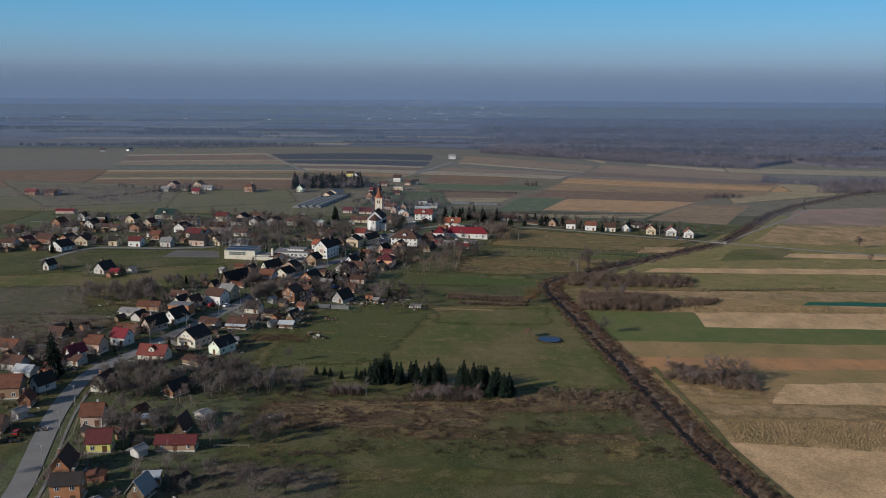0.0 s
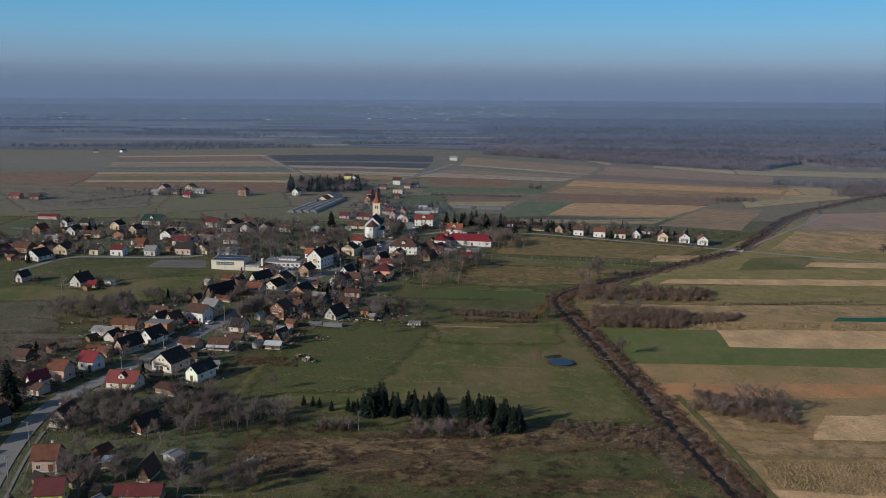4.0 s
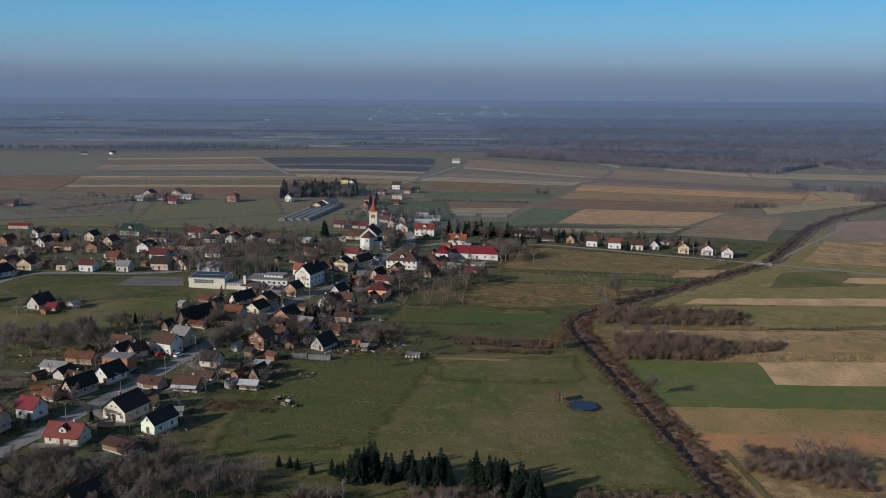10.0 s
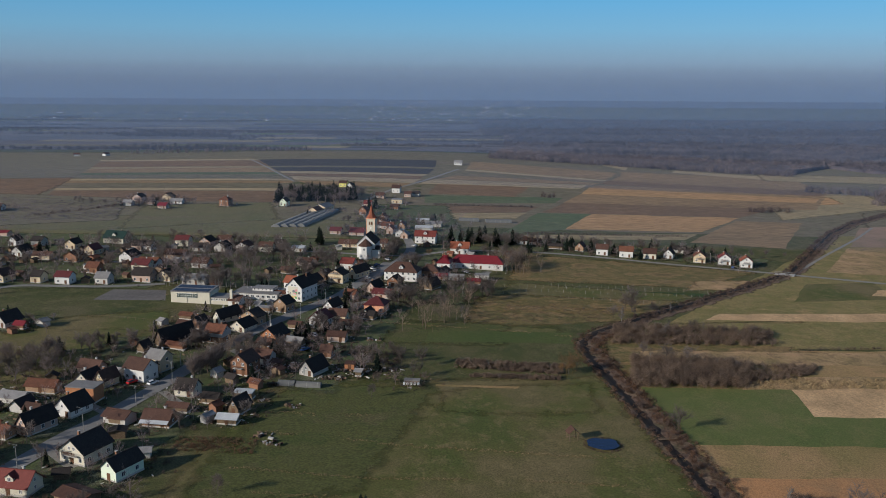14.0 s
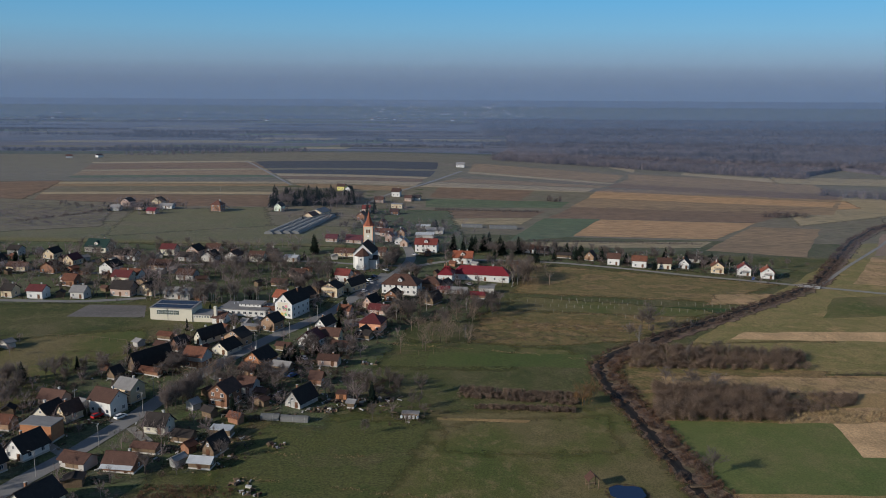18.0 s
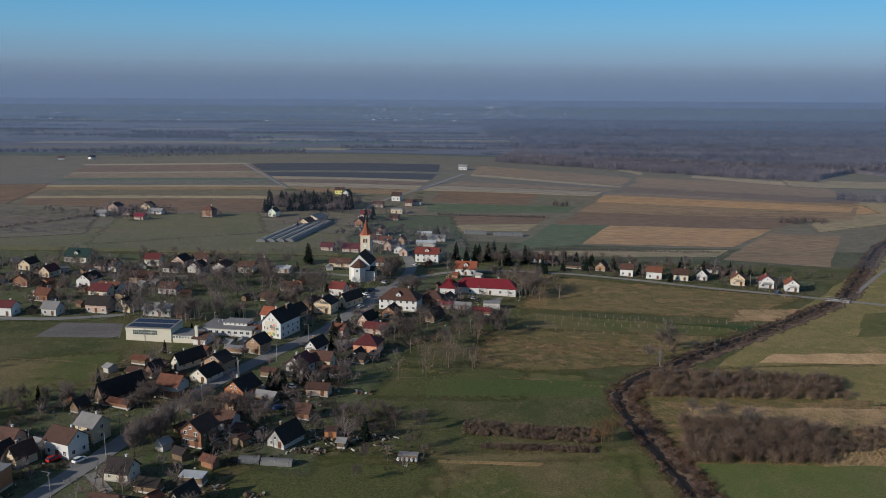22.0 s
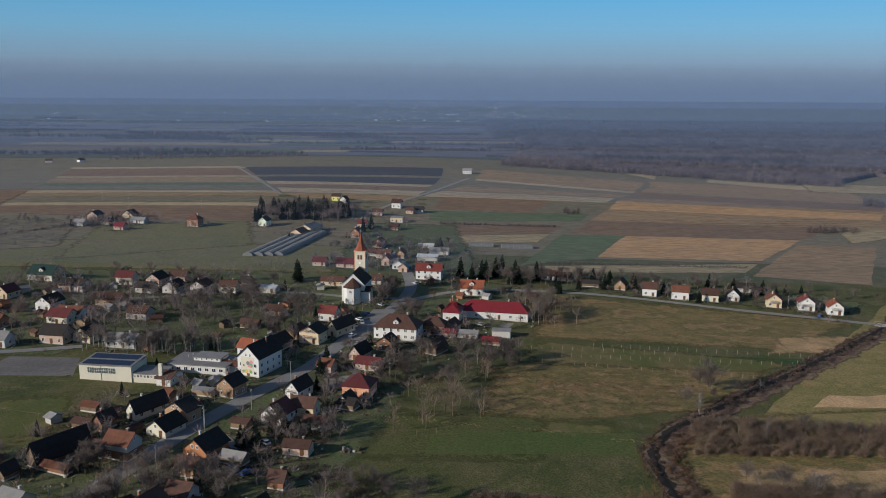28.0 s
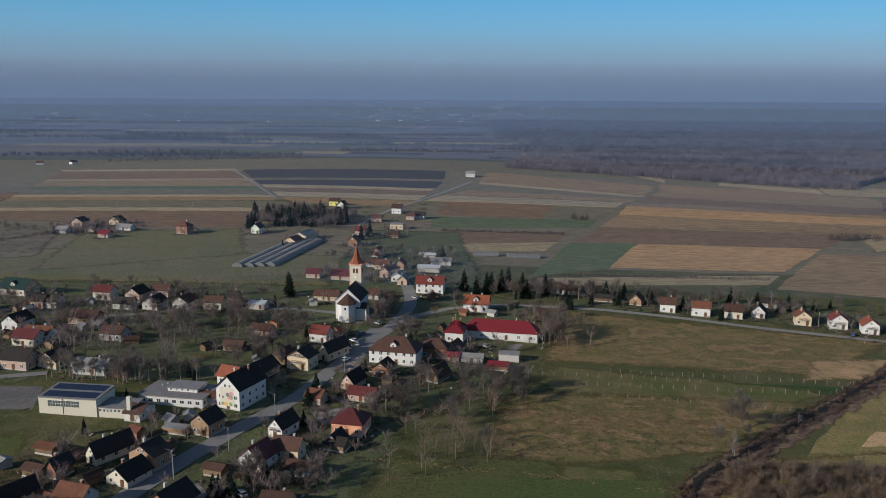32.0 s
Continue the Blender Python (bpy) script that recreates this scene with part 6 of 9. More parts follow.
# ---- church ----
def church(x, y, rot):
    o = tagged(new("church"), "white village church with dark roofs and a slim orange-tiled spire", "church")
    o.matrix_world = pose(x, y, ground_z(x, y) + 0.12, 0, 0, rot)
    TAKEN.append((x, y + 14, 17))
    W, R, SP = WALL["white"], ROOF["black"], ROOF["orange"]
    part("nave", wall_geo(11.8, 17, 9.2, 5.6, "d"), W, o, "tall white nave", pose(0, 14, 0))
    part("nave_roof", roof_mesh(11.8, 17, 9.2, 5.6, "d", 0.4), R, o, "steep dark nave roof", pose(0, 14, 0))
    ring = [(-4.0, 6), (-4.0, 2.2), (-1.7, 0), (1.7, 0), (4.0, 2.2), (4.0, 6)]
    g = Geo()
    n = len(ring)
    g.add([(px, py, -0.6) for px, py in ring] + [(px, py, 8.4) for px, py in ring], [(i, i + 1, i + 1 + n, i + n) for i in range(n - 1)])
    part("apse", g, W, o, "white polygonal apse")
    g = Geo()
    rim = [(px * 1.1, py - 0.4 if py < 5 else py, 8.35) for px, py in ring]
    g.add(rim + [(0, 5.6, 12.6)], [(i, i + 1, n) for i in range(n - 1)])
    g.add([(a, b, c - 0.2) for a, b, c in rim] + rim, [(i, i + 1, i + 1 + n, i + n) for i in range(n - 1)])
    part("apse_roof", g, ROOF["brown"], o, "brown faceted apse roof")
    part("sacristy", wall_geo(4.6, 6.5, 5.6, 1.8, "w"), W, o, "low white sacristy", pose(6.6, 8.5, 0))
    part("sacristy_roof", roof_mesh(4.6, 6.5, 5.6, 1.8, "w", 0.3), R, o, "dark sacristy roof", pose(6.6, 8.5, 0))
    part("tower", Geo().box(-2.9, 21.5, -0.6, 2.9, 27.3, 23.2), WALL["cream"], o, "cream bell tower")
    part("cornice", Geo().box(-3.2, 21.2, 22.8, 3.2, 27.6, 23.4), WALL["salmon"], o, "salmon cornice band")
    part("string_course", Geo().box(-3.05, 21.35, 13.0, 3.05, 27.45, 13.35), WALL["salmon"], o, "salmon string course")
    g = Geo()
    levels = [(3.5, 23.4), (2.35, 25.2), (1.6, 26.7), (0.06, 32.6)]
    rings = []
    for r, z in levels:
        k = 8
        pts = []
        for i in range(k):
            a = math.pi / 8 + i * math.pi / 4
            c, s = math.cos(a), math.sin(a)
            q = r / max(abs(c), abs(s)) if z < 23.9 else r
            pts.append((c * q, 24.4 + s * q, z))
        rings.append(pts)
    g.add([p for q in rings for p in q], [(j * 8 + i, j * 8 + (i + 1) % 8, (j + 1) * 8 + (i + 1) % 8, (j + 1) * 8 + i) for j in range(3) for i in range(8)])
    part("spire", g, SP, o, "orange-tiled flared spire")
    part("cross", Geo().box(-0.07, 24.33, 32.4, 0.07, 24.47, 34.3).box(-0.5, 24.35, 33.4, 0.5, 24.45, 33.55), M_POLE, o, "metal cross")
    part("clock_face", Geo().tube((0, 21.42, 16.9), (0, 21.34, 16.9), 0.65, 0.65, 16), M_FRAME, o, "round tower clock")
    for px in (-0.75, 0.75):
        part("belfry_opening", Geo().box(px - 0.5, 21.4, 18.8, px + 0.5, 21.53, 21.1), M_DOOR, o, "dark louvred belfry opening")
    part("belfry_opening", Geo().box(2.85, 23.7, 18.8, 2.97, 25.1, 21.1), M_DOOR, o, "dark louvred belfry opening")
    for sx in (-2.92, 2.62):
        part("corner_band", Geo().box(sx, 21.44, 13.4, sx + 0.3, 21.56, 22.8), WALL["salmon"], o, "salmon painted corner band")
    for px, py, rz in ((0, 0, 0), (4.0, 4.1, 90), (5.9, 11.5, 90), (5.9, 15.5, 90), (5.9, 19.5, 90), (-5.9, 12, -90), (-5.9, 17, -90)):
        window(o, px, py, 3.6 if py else 5.6, rz, "m")
    window(o, 8.9, 7.5, 2.0, 90, "s")
    window(o, 0, 21.5, 8.5, 0, "s")
    return o


CH = (-50.4, 650.8)
church(CH[0], CH[1], -7)

# ---- sports hall and school ----
HALL_A, HALL_B = (-136.6, 532.3), (-116.5, 529.9)


def sports_hall():
    o = tagged(new("sports_hall"), "pale cream sports hall with a row of windows and solar panels", "sports hall")
    dx, dy = HALL_B[0] - HALL_A[0], HALL_B[1] - HALL_A[1]
    w, rot = math.hypot(dx, dy), math.degrees(math.atan2(dy, dx))
    o.matrix_world = pose(HALL_A[0], HALL_A[1], ground_z(*HALL_A) + 0.1, 0, 0, rot)
    TAKEN.append((HALL_A[0] + 16, HALL_A[1] + 5, 20))
    d, h = 12.0, 5.4
    C = WALL["cream"]
    part("wall", Geo().box(0, 0, -0.6, w, d, h), C, o)
    part("roof", Geo().slab([(-0.3, -0.3, h + 0.25), (w + 0.3, -0.3, h + 0.25), (w + 0.3, d + 0.3, h + 0.9), (-0.3, d + 0.3, h + 0.9)], 0.25), ROOF["grey"], o, "shallow grey metal roof")
    solar = mat("solar_glass", (0.018, 0.022, 0.045), rough=0.15, var=0.1, bump=0)
    for r in range(2):
        for i in range(10):
            x0 = 0.8 + i * (w - 1.6) / 10
            y0 = 0.7 + r * 6.0
            sl = 0.65 / (d + 0.6)
            part("solar_panel", Geo().slab([(x0, y0, h + 0.36 + y0 * sl), (x0 + (w - 1.6) / 10 - 0.12, y0, h + 0.36 + y0 * sl), (x0 + (w - 1.6) / 10 - 0.12, y0 + 4.5, h + 0.36 + (y0 + 4.5) * sl), (x0, y0 + 4.5, h + 0.36 + (y0 + 4.5) * sl)], 0.06), solar, o)
    grid_glass = mat("pale_green_glass", (0.10, 0.12, 0.105), rough=0.3, var=0.15, bump=0)
    for i in range(4):
        x0 = w * (0.16 + 0.135 * i)
        p = part("window_band", Geo().box(x0, -0.08, 2.5, x0 + w * 0.128, 0.03, 4.7), M_FRAME, o, "tall grid window")
        for k in range(6):
            q = w * 0.128 / 3
            part("pane", Geo().box(x0 + 0.06 + (k % 3) * q, -0.11, 2.58 + 1.05 * (k // 3), x0 + q - 0.04 + (k % 3) * q, -0.05, 3.53 + 1.05 * (k // 3)), grid_glass, p)
    part("downpipe", Geo().tube((w * 0.42, -0.12, 0), (w * 0.42, -0.12, h), 0.08, 0.08), ROOF["grey"], o)
    part("low_wing", Geo().box(w + 0.02, 0.4, -0.6, w + 11.5, 9.0, 2.7), C, o, "low cream wing")
    part("low_roof", Geo().slab([(w, 0.1, 2.95), (w + 11.8, 0.1, 2.95), (w + 11.8, 9.3, 3.3), (w, 9.3, 3.3)], 0.22), ROOF["grey"], o, "grey flat wing roof")
    for i in range(8):
        window(o, w + 1.0 + i * 1.3, 0.4, 1.4, 0, "s")
    part("pylon", Geo().box(w + 10.6, -0.3, -0.6, w + 11.9, 0.9, 7.2), C, o, "tall cream pylon")
    return o


sports_hall()
house(*(-103.0, 531.4), -12, 5.5, 9, 2.8, 1.6, "w", "white", "brown", "small white boiler house with a brown roof", name="outbuilding", win=1, chimney=0)


def flat_school(x, y, rot):
    o = tagged(new("school_wing"), "low school wing with a grey flat roof and raised skylight storey", "school")
    o.matrix_world = pose(x, y, ground_z(x, y) + 0.1, 0, 0, rot) @ Matrix.Diagonal((0.84, 0.8, 0.84, 1))
    TAKEN.append((x, y, 15))
    part("wall", Geo().box(-14, -8, -0.6, 14, 9, 3.6), WALL["white"], o)
    part("roof", Geo().slab([(-14.6, -8.6, 4.0), (14.6, -8.6, 4.0), (14.6, 9.6, 4.0), (-14.6, 9.6, 4.0)], 0.4), ROOF["grey"], o, "grey flat roof with pale edge")
    c = part("clerestory", Geo().box(-4, -2, 4.0, 9, 7, 5.4), WALL["white"], o, "raised white storey")
    part("clerestory_roof", Geo().slab([(-4.5, -2.5, 5.65), (9.5, -2.5, 5.65), (9.5, 7.5, 5.65), (-4.5, 7.5, 5.65)], 0.25), ROOF["grey"], c)
    for i in range(8):
        window(o, -12 + i * 3.4, -8, 1.1, 0, "l")
    for i in range(5):
        window(o, 14, -6 + i * 3.2, 1.1, 90, "l")
    for i in range(5):
        window(o, -2.6 + i * 2.5, -2, 4.4, 0, "s")
    for x0, y0 in ((-9, 3), (-8, 6), (12, 1)):
        part("roof_vent", Geo().tube((x0, y0, 4.0), (x0, y0, 4.8), 0.3, 0.25, 8), ROOF["light"], o)
    return o


SW = (-95.2, 540.1)
flat_school(SW[0], SW[1] + 8, -10)


def school(x, y, rot):
    w, d, h, rise = 9.4, 15.5, 7.4, 4.4
    o = house(x, y, rot, w, d, h, rise, "d", "white", "black", "large white three-storey school with a dark roof and a mural", name="school", win=2, chimney=2, plinth=True)
    rnd = random.Random(4)
    mural = part("mural", Geo().box(-3.2, -d / 2 - 0.10, 1.2, 2.6, -d / 2 - 0.02, 7.6), WALL["cream"], o, "colourful painted mural")
    tones = [mat("mural_green", (0.16, 0.34, 0.16), var=0.1), mat("mural_pink", (0.62, 0.26, 0.30), var=0.1), mat("mural_ochre", (0.60, 0.40, 0.12), var=0.1), mat("mural_grey", (0.20, 0.20, 0.22), var=0.1)]
    for i in range(14):
        a, b = rnd.uniform(-3.0, 1.8), rnd.uniform(1.4, 6.6)
        r = rnd.uniform(0.3, 0.9)
        part("painted_shape", Geo().tube((a, -d / 2 - 0.09, b), (a, -d / 2 - 0.12 - 0.002 * i, b), r, r, 7), tones[i % 4], mural)
    return o


SC_A, SC_B = (-79.6, 540.8), (-72.7, 539.3)
_m = Vector(((SC_A[0] + SC_B[0]) / 2, (SC_A[1] + SC_B[1]) / 2))
_u = Vector((math.sin(radians(22)), math.cos(radians(22))))
school(_m.x + _u.x * 7.75, _m.y + _u.y * 7.75, -22)
house(*(-79.8, 558.8), -22, 7, 7, 6.2, 2.6, "w", "white", "orange", "white school wing with an orange roof", name="school_wing", chimney=0)
house(*(-84.4, 546.2), -14, 12, 5, 2.9, 0.8, "w", "white", "terra", "low school passage with a tiled roof", name="passage", chimney=0, plinth=False)

# ---- long red-roofed building with its yard ----
house(*(21.6, 634.9), -11, 33, 9.5, 4.0, 3.8, "hip", "white", "crimson", "long white building with a big crimson hipped roof", name="long_building", chimney=3)
house(*(1.5, 630.2), -12, 8, 12, 4.6, 3.6, "hip", "white", "crimson", "white wing with a hipped crimson roof", name="building_wing", chimney=2)


# ---- polytunnels and glasshouses ----
M_POLY = mat("cloudy_film", (0.165, 0.165, 0.158), rough=0.6, var=0.15, scale=0.3, bump=0)


def tunnel(a, b, width, height, label, name="polytunnel"):
    """A hooped film tunnel between the middles of its two ends."""
    a, b = Vector(a), Vector(b)
    o = tagged(new(name), label, "greenhouse")
    d = b - a
    o.matrix_world = pose(a.x, a.y, ground_z(*a) + 0.15, 0, 0, math.degrees(math.atan2(d.y, d.x)))
    n, L = 9, d.length
    prof = [(math.cos(math.pi * i / n) * width / 2, math.sin(math.pi * i / n) * height) for i in range(n + 1)]
    g = Geo()
    dz = ground_z(*b) - ground_z(*a)
    g.add([(0, y, z) for y, z in prof] + [(L, y, z + dz) for y, z in prof], [(i, i + 1, i + n + 2, i + n + 1) for i in range(n)])
    g.add([(0, y, z) for y, z in prof], [tuple(range(n + 1))]).add([(L, y, z + dz) for y, z in prof], [tuple(range(n, -1, -1))])
    part("film", g, M_POLY, o)
    for k in range(int(L / 4) + 1):
        x = min(L, k * 4)
        zz = dz * x / L
        hoop = Geo().bend([(x, y * 1.01, z * 1.01 + zz) for y, z in prof], 0.05)
        part("hoop", hoop, M_POLE, o)
    return o


tunnel((-60.7, 417.6), (-54.6, 417.5), 3.6, 1.7, "pale film polytunnel on the meadow")
tunnel((-53.9, 416.9), (-44.8, 416.3), 3.6, 1.7, "long pale film polytunnel on the meadow")
for k in range(4):
    tunnel(((-129.1, 763.6)[0] + k * 6.2, (-129.1, 763.6)[1] + k * 1.5), ((-112.0, 850.0)[0] + k * 6.0, (-112.0, 850.0)[1] + k * 1.5), 6.6, 2.3, "long glasshouse bay of the market garden", "glasshouse")
tunnel((13.6, 821.3), (30.1, 821.9), 6, 2.6, "long pale tunnel greenhouse in the fields")
tunnel((35.8, 817.2), (57.2, 818.6), 6, 2.6, "long pale tunnel greenhouse in the fields")
house(*(-105.0, 859.9), -20, 10, 14, 3.4, 2.6, "d", "beige", "grey", "market garden shed with a grey roof", name="shed", chimney=0)
house(*(-109.7, 842.0), -20, 7, 10, 3.0, 2.4, "d", "beige", "terra", "small market garden building", name="outbuilding", chimney=0)

# ---- pond with its hut ----
POND = (51.0, 370.8)


def pond(x, y):
    rnd = random.Random(3)
    vs, n = [(0, 0, 0)], 28
    for i in range(n):
        a = 2 * math.pi * i / n
        r = 1 + 0.22 * noise.noise(Vector((math.cos(a) * 1.5, math.sin(a) * 1.5, 2.0)))
        vs.append((math.cos(a) * 5.0 * r - math.sin(a) * 0.6, math.sin(a) * 4.6 * r, 0))
    o = tagged(new("pond", mesh("pond", vs, [(0, i + 1, (i + 1) % n + 1) for i in range(n)], M_WATER)), "small dark blue pond in the meadow", "pond", kind="structure")
    o.matrix_world = pose(x, y, ground_z(x, y) + 0.52, 0, 0, 20)
    rim = []
    for k in range(90):
        a = rnd.uniform(0, 6.283)
        rim.append((x + math.cos(a) * rnd.uniform(5.0, 6.4), y + math.sin(a) * rnd.uniform(4.8, 6.0), 0.5))
    thicket("reeds", "dry reeds round the pond's edge", rim, 0.6, M_SHRUB, 3, 6, 0.04, "reeds")


def pond_hut(x, y):
    o = tagged(new("pond_hut"), "open wooden shelter with a pitched roof beside the pond", "hut")
    o.matrix_world = pose(x, y, ground_z(x, y) + 0.3, 0, 0, 12) @ Matrix.Diagonal((0.85, 0.85, 1.15, 1))
    for px in (-1.7, 1.7):
        for py in (-1.5, 1.5):
            part("post", Geo().box(px - 0.1, py - 0.1, -0.3, px + 0.1, py + 0.1, 2.2), WALL["wood"], o)
    part("roof", roof_mesh(3.4, 3.0, 2.2, 1.1, "d", 0.5, 0.1), ROOF["brown"], o)
    part("bench", Geo().box(-1.5, 1.0, 0.3, 1.5, 1.4, 0.4).box(-1.4, 1.1, -0.2, -1.25, 1.3, 0.3).box(1.25, 1.1, -0.2, 1.4, 1.3, 0.3), WALL["wood"], o)
    return o


# ---- street poles ----
def pole_at(x, y, turn, lamp=True, h=7.6):
    o = tagged(new("street_pole"), "concrete street pole with a lamp arm" if lamp else "grey concrete utility pole with a cross-arm", "pole", "poles along the street")
    o.matrix_world = pose(x, y, ground_z(x, y) + 0.1, 0, 0, turn)
    part("pole", Geo().tube((0, 0, -0.5), (0, 0, h), 0.10, 0.07, 8), M_POLE, o)
    if lamp:
        part("arm", Geo().tube((0, 0, h - 0.2), (1.5, 0, h + 0.25), 0.05, 0.04, 5), M_POLE, o)
        part("lamp", Geo().box(1.3, -0.09, h + 0.15, 1.8, 0.09, h + 0.26), ROOF["grey"], o)
    part("crossarm", Geo().box(-0.06, -0.9, h - 0.7, 0.06, 0.9, h - 0.55), M_POLE, o)
    for s in (-0.8, 0, 0.8):
        part("insulator", Geo().tube((0, s, h - 0.55), (0, s, h - 0.3), 0.05, 0.03, 5), M_FRAME, o)
    return o


# ---- cars ----
CAR_PAINT = [mat("car_paint_" + n, c, rough=0.25, var=0.03, bump=0) for n, c in (("white", (0.75, 0.75, 0.75)), ("silver", (0.45, 0.46, 0.48)), ("red", (0.45, 0.03, 0.03)), ("blue", (0.06, 0.10, 0.25)), ("black", (0.03, 0.03, 0.035)))]
CAR_NAMES = ["white", "silver-grey", "red", "dark blue", "black"]
M_TYRE = mat("tyre_rubber", (0.025, 0.025, 0.025), var=0.1)


def car(x, y, turn, paint):
    o = tagged(new("car"), CAR_NAMES[paint] + " hatchback car parked by the road", "car", "parked cars")
    o.matrix_world = pose(x, y, ground_z(x, y) + 0.44, 0, 0, turn)
    TAKEN.append((x, y, 2.5))
    g = Geo()
    prof = [(-2.1, 0.3), (-2.1, 0.8), (-1.9, 0.95), (1.0, 0.95), (2.0, 0.78), (2.1, 0.55), (2.1, 0.3)]
    n = len(prof)
    g.add([(a, -0.85, b) for a, b in prof] + [(a, 0.85, b) for a, b in prof], [tuple(range(n)), tuple(range(2 * n - 1, n - 1, -1))] + [(i, i + n, (i + 1) % n + n, (i + 1) % n) for i in range(n)])
    body = part("body", g, CAR_PAINT[paint], o)
    g = Geo()
    g.add([(-1.95, -0.8, 0.95), (1.1, -0.8, 0.95), (1.1, 0.8, 0.95), (-1.95, 0.8, 0.95), (-1.6, -0.65, 1.42), (0.25, -0.65, 1.42), (0.25, 0.65, 1.42), (-1.6, 0.65, 1.42)], [(0, 1, 5, 4), (1, 2, 6, 5), (2, 3, 7, 6), (3, 0, 4, 7)])
    part("glazing", g, M_GLASS, o)
    part("roof", Geo().box(-1.6, -0.66, 1.42, 0.25, 0.66, 1.48), CAR_PAINT[paint], o)
    for px in (-1.3, 1.3):
        for py in (-0.86, 0.86):
            part("wheel", Geo().tube((px, py - 0.1, 0.31), (px, py + 0.1, 0.31), 0.31, 0.31, 10), M_TYRE, o)
    return o


# ---- fences: rows of posts with rails ----
def fence(pts, label, gap=2.5, h=1.2, rails=2, material=None, thick=0.07):
    o = tagged(new("fence"), label, "fence")
    o.matrix_world = pose(pts[0][0], pts[0][1], 0)
    material = material or WALL["wood"]
    post = Geo().box(-thick, -thick, -0.4, thick, thick, h).mesh("post", material)
    last = None
    for (x0, y0), (x1, y1) in zip(pts, pts[1:]):
        n = max(1, int(math.hypot(x1 - x0, y1 - y0) / gap))
        for k in range(n + 1):
            x, y = x0 + (x1 - x0) * k / n, y0 + (y1 - y0) * k / n
            p = Vector((x - pts[0][0], y - pts[0][1], ground_z(x, y) + 0.2))
            child("post", post, o, Matrix.Translation(p))
            if last is not None and rails and (p - last).length > 0.1:
                g = Geo()
                for r in range(rails):
                    z = h * (0.9 - 0.45 * r)
                    g.tube(last + Vector((0, 0, z)), p + Vector((0, 0, z)), thick * 0.6, thick * 0.6, 4)
                part("rail", g, material, o)
            last = p
    return o


pond(*POND)
pond_hut(*(41.8, 374.8))
for x, y in ((-113.8, 229.8), (-119.6, 254.3), (-124.8, 277.7), (-120.6, 343.0), (-113.6, 371.3), (-104.3, 391.9), (-100.3, 418.5), (-90.9, 437.0), (-83.6, 459.9), (-78.7, 490.2), (-67.3, 506.8), (-59.5, 536.4)):
    pole_at(x, y, 180)
for x, y in ((-123.3, 420.0), (-101.8, 433.8), (-77.6, 487.5), (165.9, 699.9), (176.8, 667.2), (-47.4, 555.9), (-41.8, 580.8)):
    pole_at(x, y, 150, False)
for x, y in ((-310.3, 984.1), (-276.0, 954.8), (-215.5, 962.3)):
    pole_at(x, y, 100, False, 9.0)
for i, (x, y) in enumerate(((-43.1, 594.4), (-43.2, 610.8), (-42.9, 620.4), (-40.6, 630.8), (-43.4, 586.0), (-35.1, 648.7), (-16.6, 717.7), (-10.2, 708.4), (13.6, 618.2), (-113.7, 414.1), (-66.5, 442.6), (-62.1, 460.5), (-57.5, 458.4), (-54.3, 472.9), (-56.9, 479.2), (-106.0, 413.9), (-132.8, 253.1), (-19.7, 698.6), (-69.7, 578.2), (-40.9, 615.8), (-264.5, 645.8), (187.2, 653.1))):
    car(x, y, 60 + 37 * (i % 3), (0, 1, 0, 3, 4, 1, 0, 2, 1)[i % 9] if i != 9 else 2)


def bridge(x, y, rot):
    o = tagged(new("bridge"), "small concrete bridge with pale railings over the brook", "bridge")
    o.matrix_world = pose(x, y, ground_z(x, y) + 0.3, 0, 0, rot)
    part("deck", Geo().box(-6, -2.8, -0.4, 6, 2.8, 0.2), M_CONCRETE, o)
    for s in (-2.7, 2.7):
        r = part("railing", Geo().box(-6, s - 0.05, 0.95, 6, s + 0.05, 1.05), M_POLE, o, "pale metal railing")
        for k in range(7):
            part("baluster", Geo().box(-6 + 2 * k - 0.05, s - 0.05, 0.2, -6 + 2 * k + 0.05, s + 0.05, 0.95), M_POLE, r)
    return o


bridge(*(214.6, 638.3), -28)

# a plank footbridge over the brook
fb = tagged(new("footbridge"), "narrow wooden footbridge over the brook", "footbridge")
FB = (73.0, 376.0)
fb.matrix_world = pose(FB[0], FB[1], ground_z(*FB) + 0.4, 0, 0, 10)
part("deck", Geo().box(-3.2, -0.5, 0.1, 3.2, 0.5, 0.25), WALL["wood"], fb)
for s in (-0.5, 0.5):
    part("handrail", Geo().box(-3.2, s - 0.04, 1.0, 3.2, s + 0.04, 1.08).box(-3.1, s - 0.04, 0.2, -3.0, s + 0.04, 1.0).box(3.0, s - 0.04, 0.2, 3.1, s + 0.04, 1.0), WALL["wood"], fb)

# fences
PALE = mat("weathered_posts", (0.26, 0.24, 0.20), var=0.2)
fence([(34.8, 584.7), (61.3, 585.2), (95.6, 581.9)], "row of pale concrete vineyard posts", 4.0, 1.5, 0, PALE, 0.06)
fence([(29.0, 568.5), (63.4, 562.8), (98.3, 556.4), (124.0, 555.2)], "row of pale concrete vineyard posts", 4.0, 1.5, 0, PALE, 0.06)
fence([(42.5, 575.8), (95.2, 573.2), (141.5, 572.4), (155.3, 584.0)], "row of pale concrete vineyard posts", 4.0, 1.5, 0, PALE, 0.06)
fence([(62.3, 590.7), (110.3, 587.1), (154.1, 583.9)], "row of pale concrete vineyard posts", 4.0, 1.5, 0, PALE, 0.06)
